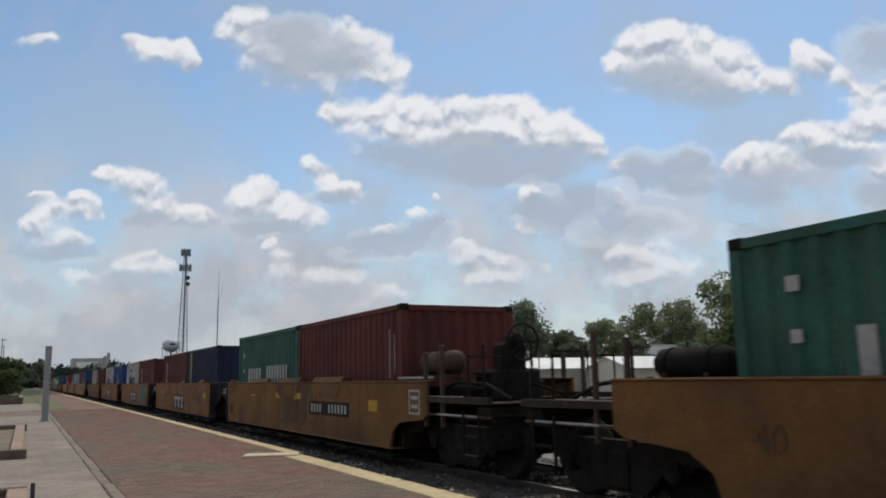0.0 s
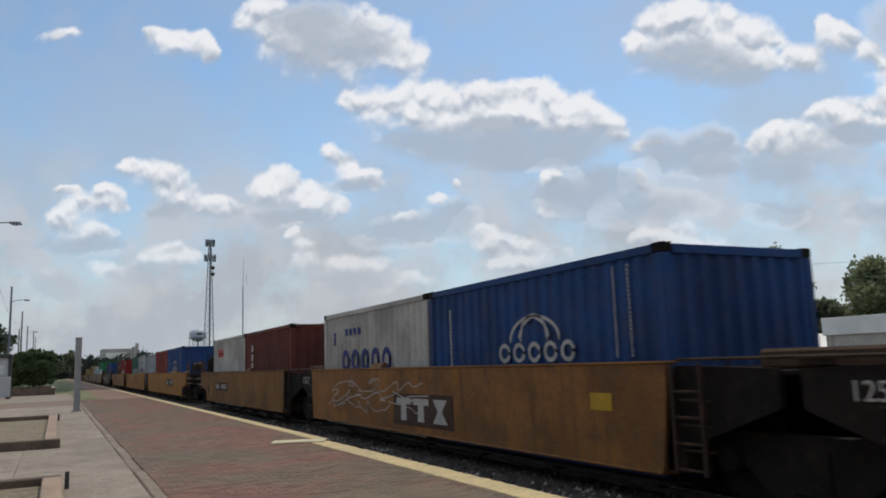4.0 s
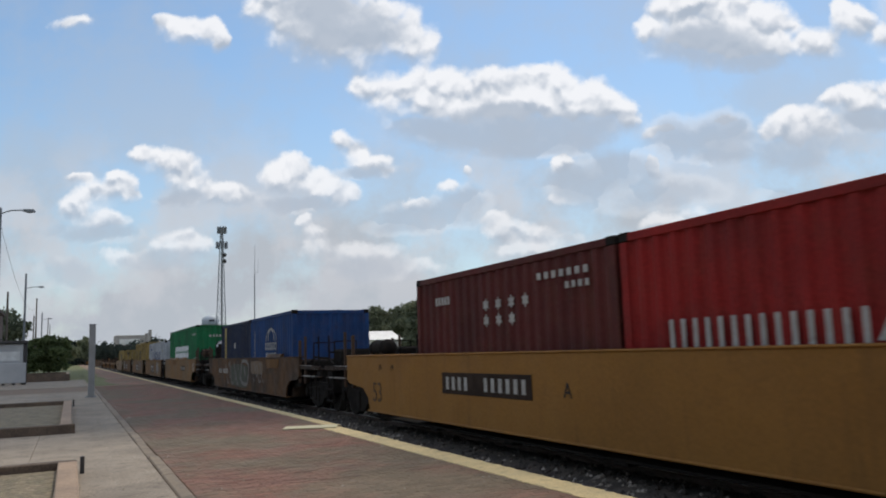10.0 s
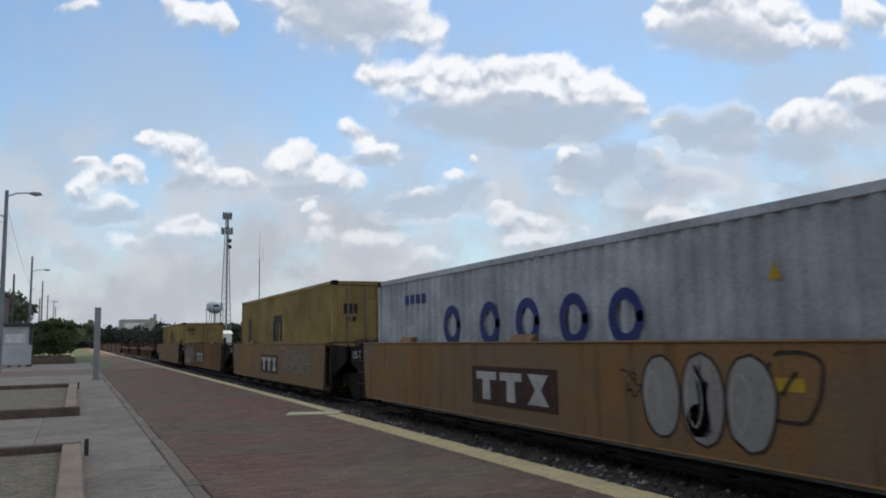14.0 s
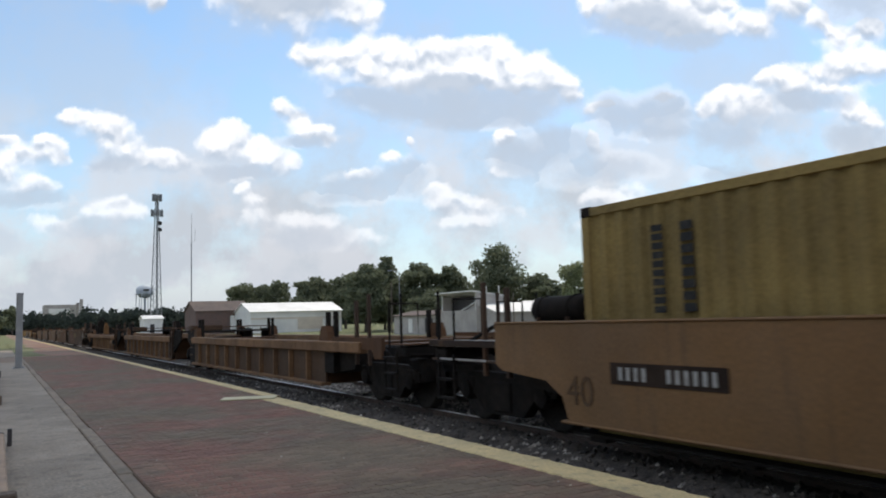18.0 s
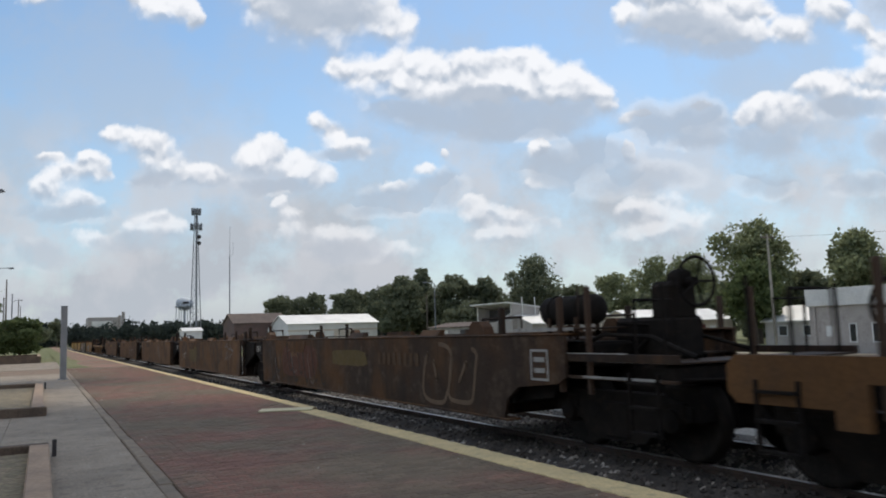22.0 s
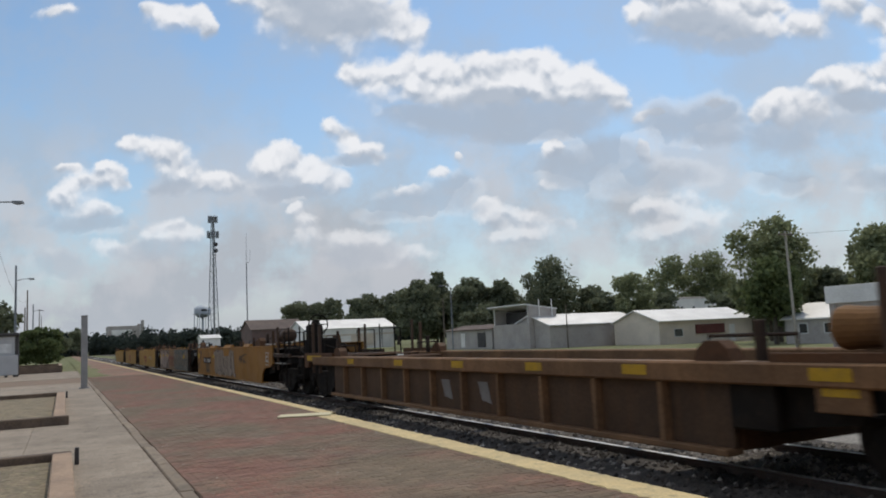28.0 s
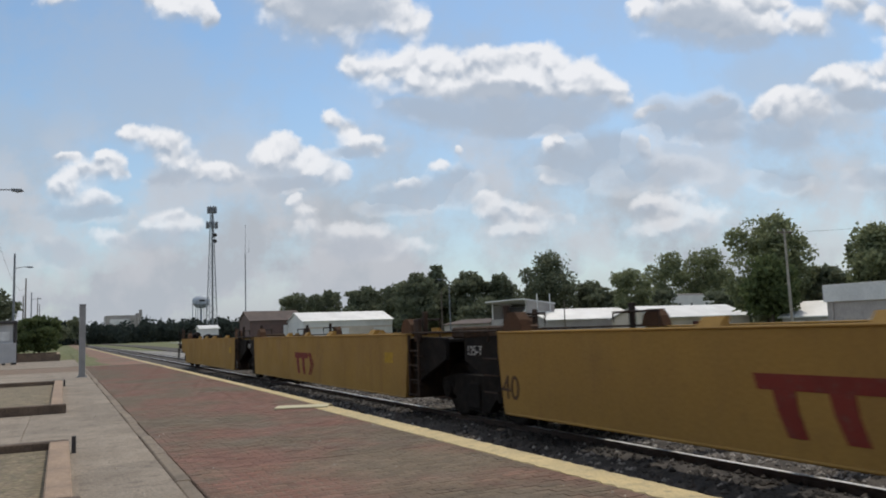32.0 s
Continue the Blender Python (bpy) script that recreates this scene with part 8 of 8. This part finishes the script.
def lattice_tower():
    x, y, h = 48.6, 286, 48.6
    t = thing("cell_tower", "tall grey lattice mast with clusters of panel antennas", "tower", pose(x, y, ground_z(x, y)))
    legs = []
    for k in range(3):
        a = 2 * math.pi * k / 3 + 0.5
        legs.append((math.cos(a), math.sin(a)))
    wid = lambda z: 2.0 * (1 - z / h) + 0.45
    for a, b in legs:
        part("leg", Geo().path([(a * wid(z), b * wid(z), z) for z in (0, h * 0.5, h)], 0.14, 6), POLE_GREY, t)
    g = Geo()
    n = 22
    for i in range(n):
        z0, z1 = h * i / n, h * (i + 1) / n
        for k in range(3):
            (a, b), (c, d) = legs[k], legs[(k + 1) % 3]
            p, q = (a * wid(z0), b * wid(z0), z0), (c * wid(z1), d * wid(z1), z1)
            g.tube(p, q, 0.06, 4)
            g.tube((a * wid(z1), b * wid(z1), z1), q, 0.05, 4)
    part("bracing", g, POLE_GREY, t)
    for z, r, m in ((h - 1.0, 1.5, 9), (h - 6.6, 1.9, 9)):
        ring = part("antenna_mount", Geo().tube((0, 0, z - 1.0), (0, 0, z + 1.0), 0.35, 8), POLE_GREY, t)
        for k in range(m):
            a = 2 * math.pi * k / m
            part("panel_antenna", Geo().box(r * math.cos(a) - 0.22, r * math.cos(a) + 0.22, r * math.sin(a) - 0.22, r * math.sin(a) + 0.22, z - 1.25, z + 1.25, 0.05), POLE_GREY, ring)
    for z in (h - 12.5, h - 10.2):
        part("dish", Geo().lathe((1.0, -0.6, z), [(0.05, 0), (0.7, 0.15), (0.75, 0.4), (0.1, 0.45)], "y", 12), DARK_TRIM, t, "drum dish antenna")
    part("cable_run", Geo().tube((0.1, 0, 0), (0.1, 0, h - 2), 0.3, 6), POLE_GREY, t)


def water_tower():
    x, y = 61.7, 395
    t = thing("water_tower", "pale blue-grey water tower on thin legs", "water tower", pose(x, y, ground_z(x, y)))
    pale = surface("pale_tank_paint", (0.50, 0.53, 0.57), (0.43, 0.46, 0.50), rough=0.6, scale=0.3, bump=0.0)
    part("tank", Geo().lathe((0, 0, 19.0), [(0.4, -3.4), (2.4, -2.9), (3.8, -1.5), (4.2, 0.2), (4.0, 1.4), (2.6, 2.6), (0.3, 3.2)], "z", 24), pale, t, smooth=True)
    part("riser", Geo().tube((0, 0, 0), (0, 0, 15.8), 0.6, 10), pale, t)
    for k in range(6):
        a = 2 * math.pi * k / 6
        part("leg", Geo().tube((4.4 * math.cos(a), 4.4 * math.sin(a), 0), (3.9 * math.cos(a), 3.9 * math.sin(a), 18), 0.2, 6), pale, t)
    part("walkway_ring", Geo().lathe((0, 0, 17.6), [(4.1, 0), (4.9, 0), (4.9, 0.12), (4.1, 0.12)], "z", 24), pale, t)
    part("tank_mark", Geo().box(-1.3, 1.3, -4.32, -4.1, 18.9, 19.8), DARK_TRIM, t, "dark bar of unreadable lettering")


lattice_tower()
water_tower()
m = thing("radio_mast", "very thin grey radio mast", "mast", pose(41.4, 195.6, ground_z(41.4, 195.6)))
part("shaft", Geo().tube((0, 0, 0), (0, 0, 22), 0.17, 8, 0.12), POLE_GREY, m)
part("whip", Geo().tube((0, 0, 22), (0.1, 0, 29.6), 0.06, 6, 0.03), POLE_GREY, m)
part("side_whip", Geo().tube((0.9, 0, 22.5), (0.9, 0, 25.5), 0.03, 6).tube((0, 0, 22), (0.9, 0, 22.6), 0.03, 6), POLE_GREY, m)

# ---------------------------------------------------------------- things beside the walkway


def planter(x0, x1, y0, y1, h=0.15, label="weathered timber planter bed with bare soil"):
    p = thing("planter", label, "planter", pose(0, 0, -0.014), group="timber planters on the walkway")
    t = 0.17
    part("front_beam", Geo().box(x0 - 0.2, x1 + 0.06, y0, y0 + t, 0, h, 0.015), TIMBER, p)
    part("back_beam", Geo().box(x0, x1, y1 - t, y1, 0, h, 0.015), TIMBER, p)
    part("side_beam", Geo().box(x1 - 0.22, x1, y0 + t, y1 - t, 0, h, 0.015), LIT_TIMBER, p, "timber beam in the tone of its lit top")
    part("side_beam", Geo().box(x0, x0 + 0.22, y0 + t, y1 - t, 0, h, 0.015), LIT_TIMBER, p, "timber beam in the tone of its lit top")
    part("soil", Geo().box(x0 + 0.22, x1 - 0.22, y0 + t, y1 - t, 0, h * 0.35), SOIL, p)
    part("stake", Geo().box(x1 + 0.03, x1 + 0.08, y1 - 0.4, y1 - 0.35, 0, 0.22), DARK_TRIM, p)


planter(-3.4, 0.10, 6.9, 11.2)
planter(-3.4, 0.04, 16.9, 27.4, 0.19)
planter(-4.4, -0.15, 65.0, 78.0, 0.5)
solid("painted_band", Geo().box(-13.5, 0.72, 36.6, 38.6, -0.02, -0.006), surface("pale_band", (0.55, 0.53, 0.49), (0.46, 0.44, 0.41), rough=0.85, scale=1.0, dirt=(0.3, 0.28, 0.25), dirt_amount=0.4),
      "pale concrete band across the walkway", "band", "structure")


def steel_post():
    p = thing("platform_post", "plain square steel post on a base plate", "post", pose(0.72, 33.2, -0.014))
    part("shaft", Geo().box(-0.115, 0.115, -0.115, 0.115, 0.02, 2.8, 0.015), surface("dull_post_paint", (0.30, 0.29, 0.285), (0.24, 0.235, 0.23), rough=0.7, scale=2), p)
    part("base_plate", Geo().box(-0.2, 0.2, -0.2, 0.2, 0, 0.03, 0.006), POLE_GREY, p)
    for a in (-0.15, 0.15):
        for b in (-0.15, 0.15):
            part("bolt", Geo().tube((a, b, 0.03), (a, b, 0.06), 0.02, 6), POLE_GREY, p)
    part("cap", Geo().box(-0.125, 0.125, -0.125, 0.125, 2.8, 2.83, 0.008), POLE_GREY, p)


steel_post()


def kiosk():
    k = thing("kiosk", "small pale grey kiosk with dark posts and a board", "kiosk", pose(-3.72, 59.2, -0.018))
    pale = surface("pale_kiosk_panel", (0.46, 0.46, 0.46), (0.38, 0.38, 0.39), rough=0.7, scale=0.8)
    part("base_box", Geo().box(-1.0, 1.0, -0.45, 0.45, 0.12, 1.45, 0.03), pale, k)
    part("upper_panel", Geo().box(-0.82, 0.82, -0.2, 0.2, 1.45, 2.7, 0.02), pale, k, "pale upright board")
    part("notice", Geo().box(-0.6, 0.6, -0.23, -0.2, 1.6, 2.2), WHITE_TRIM, k)
    for s in (-0.93, 0.93):
        part("post", Geo().box(s - 0.09, s + 0.09, -0.3, 0.3, 0.0, 2.8, 0.02), DARK_TRIM, k, "dark post")
    part("roof", Geo().box(-1.05, 1.05, -0.45, 0.45, 2.72, 2.92, 0.03), DARK_TRIM, k)
    for s in (-0.8, -0.3, 0.3, 0.8):
        part("foot", Geo().box(s - 0.08, s + 0.08, -0.4, -0.2, 0, 0.14), DARK_TRIM, k)


kiosk()


def parked_car(x, y, turn, colour, label):
    c = thing("car", label, "car", pose(x, y, ground_z(x, y), 0, 0, turn), group="cars parked by the station")
    coat = surface("car_paint_" + colour, {"maroon": (0.20, 0.02, 0.025), "silver": (0.50, 0.50, 0.52)}[colour], rough=0.3, bump=0.0, gloss=0.6)
    side = [(-2.2, 0.35), (2.2, 0.35), (2.25, 0.7), (2.0, 0.92), (1.1, 1.0), (0.5, 1.5), (-1.2, 1.52), (-1.9, 1.0), (-2.25, 0.9)]
    part("body", Geo().prism(side, -0.85, 0.85, "y"), coat, c)
    for s in (-1, 1):
        part("side_window", Geo().prism([(0.95, 1.02), (0.45, 1.42), (-1.1, 1.44), (-1.6, 1.02)], s * 0.86 - 0.005, s * 0.86 + 0.005, "y"), GLASS, c)
        for wx in (-1.35, 1.35):
            w = part("wheel", Geo().lathe((wx, s * 0.8, 0.33), [(0.05, -0.1), (0.33, -0.1), (0.33, 0.1), (0.05, 0.1)], "y", 18), DARK_TRIM, c)
            part("rim", Geo().lathe((wx, s * 0.91, 0.33), [(0.03, -0.01), (0.2, -0.01), (0.2, 0.01), (0.03, 0.01)], "y", 14), POLE_GREY, w)
    part("windscreen", Geo().prism([(1.08, 1.01), (0.52, 1.47), (0.56, 1.48), (1.13, 1.02)], -0.72, 0.72, "y"), GLASS, c)
    for s in (-0.6, 0.6):
        part("headlight", Geo().box(2.2, 2.27, s - 0.15, s + 0.15, 0.6, 0.75, 0.02), WHITE_TRIM, c)


parked_car(-6.0, 64, 65, "maroon", "dark red car parked beyond the walkway")
parked_car(-9.4, 63, 70, "silver", "silver car parked beyond the walkway")

left = thing("station_annex", "flat-roofed dark brick building beyond the walkway", "building")
part("wall", Geo().box(-6.1, -5.8, 70, 82, -0.1, 5.8), BRICK_WALL, left)
part("wall", Geo().box(-24, -6.1, 70, 70.3, -0.1, 5.8), BRICK_WALL, left)
part("wall", Geo().box(-24, -6.1, 81.7, 82, -0.1, 5.8), BRICK_WALL, left)
part("wall", Geo().box(-24.3, -24, 70, 82, -0.1, 5.8), BRICK_WALL, left)
part("roof", Geo().box(-24.5, -5.65, 69.8, 82.2, 5.8, 6.05, 0.03), BROWN_ROOF, left)
for x in (-8.2, -11.4, -14.6):
    window(left, "y", 70, x, 1.0, 1.4, 1.6)

# a made-up house, unseen behind the camera, keeps sky light off the train
sky_block = thing("unseen_house", "unseen dark brick house added to hold off sky light", "building")
part("wall", Geo().box(-7.3, -7.0, -52, 4, -0.1, 5.6), BRICK_WALL, sky_block)
part("wall", Geo().box(-16, -7.3, 3.7, 4, -0.1, 5.6), BRICK_WALL, sky_block)
part("wall", Geo().box(-16, -7.3, -52, -51.7, -0.1, 5.6), BRICK_WALL, sky_block)
part("wall", Geo().box(-16.3, -16, -52, 4, -0.1, 5.6), BRICK_WALL, sky_block)
part("roof", Geo().prism([(-17.5, 5.6), (-5.2, 5.6), (-11.5, 9.6)], -53, 5.2, "y"), BROWN_ROOF, sky_block)

# ---------------------------------------------------------------- bricks of the platform


def build_bricks():
    r = random.Random(11)
    shared = [Geo().box(-0.0985, 0.0985, -0.048, 0.048, -0.05, 0.0, 0.009).mesh("brick", BRICK) for _ in range(1)]
    far, made = Geo(), 0
    for j in range(-100, 420):
        y = 3.6 + 0.102 * j
        for i in range(-1, 18):
            x = 1.27 + 0.203 * i + (0.1015 if j % 2 else 0)
            rim = 4.212 if y < 14.45 else 4.45
            if x + 0.06 < 1.165 or x - 0.06 > rim:
                continue
            z = r.uniform(-0.0025, 0.0012)
            if made < 300 and 6.2 < y < 8.4 and 1.27 < x < 4.11:
                made += 1
                b = part("brick", shared[0], None, platform)
                b.matrix_basis = pose(x, y, z, r.uniform(-0.5, 0.5), r.uniform(-0.4, 0.4), r.uniform(-0.8, 0.8))
            else:
                k = 0.0985 + r.uniform(-0.002, 0.001)
                w = 0.048 + r.uniform(-0.002, 0.001)
                a, b = max(x - k, 1.165), min(x + k, rim)
                far.add([(a, y - w, z), (b, y - w, z + r.uniform(-0.001, 0.001)), (b, y + w, z), (a, y + w, z + r.uniform(-0.001, 0.001)),
                         (a, y - w, -0.03), (b, y - w, -0.03), (b, y + w, -0.03), (a, y + w, -0.03)],
                        [(0, 1, 2, 3), (0, 4, 5, 1), (1, 5, 6, 2), (2, 6, 7, 3), (3, 7, 4, 0)])
    tagged(part("brickwork", far, BRICK, platform), kind="stuff")
    run = Geo()
    for j in range(400):
        y = 46.4 + 1.0 * j
        run.box(1.16, 4.45, y, y + 0.994, -0.05, -0.004)
    tagged(part("distant_brickwork", run, BRICK, platform), kind="stuff")


build_bricks()


# ---------------------------------------------------------------- what moves
def motions():
    walk(SUN_CLOUD, [(t, pose(*(CLOUD_OVER + CLOUD_WIND * (t - CLOUD_NOON)))) for t in (0.0, 8.0, 16.0, 24.0, 32.0)])
    times = [2.0 * i for i in range(17)]
    gone = [travelled(t) for t in times]
    for ob, u in RIDERS:
        walk(ob, [(t, pose(TRACK_X, u - s, RAIL_Z)) for t, s in zip(times, gone)])
    # every wheelset rolls alike: key one and let the others share its keys
    first = WHEELSETS[0]
    walk(first, [(k / FPS, pose(0, 0, 0, math.degrees((travelled(k / FPS) / 0.468) % (2 * math.pi)))) for k in range(0, 32 * FPS + 1)])
    keys = first.animation_data
    for w in WHEELSETS[1:]:
        w.rotation_mode = "QUATERNION"
        d = w.animation_data_create()
        d.action = keys.action
        d.action_slot = keys.action_slot


motions()
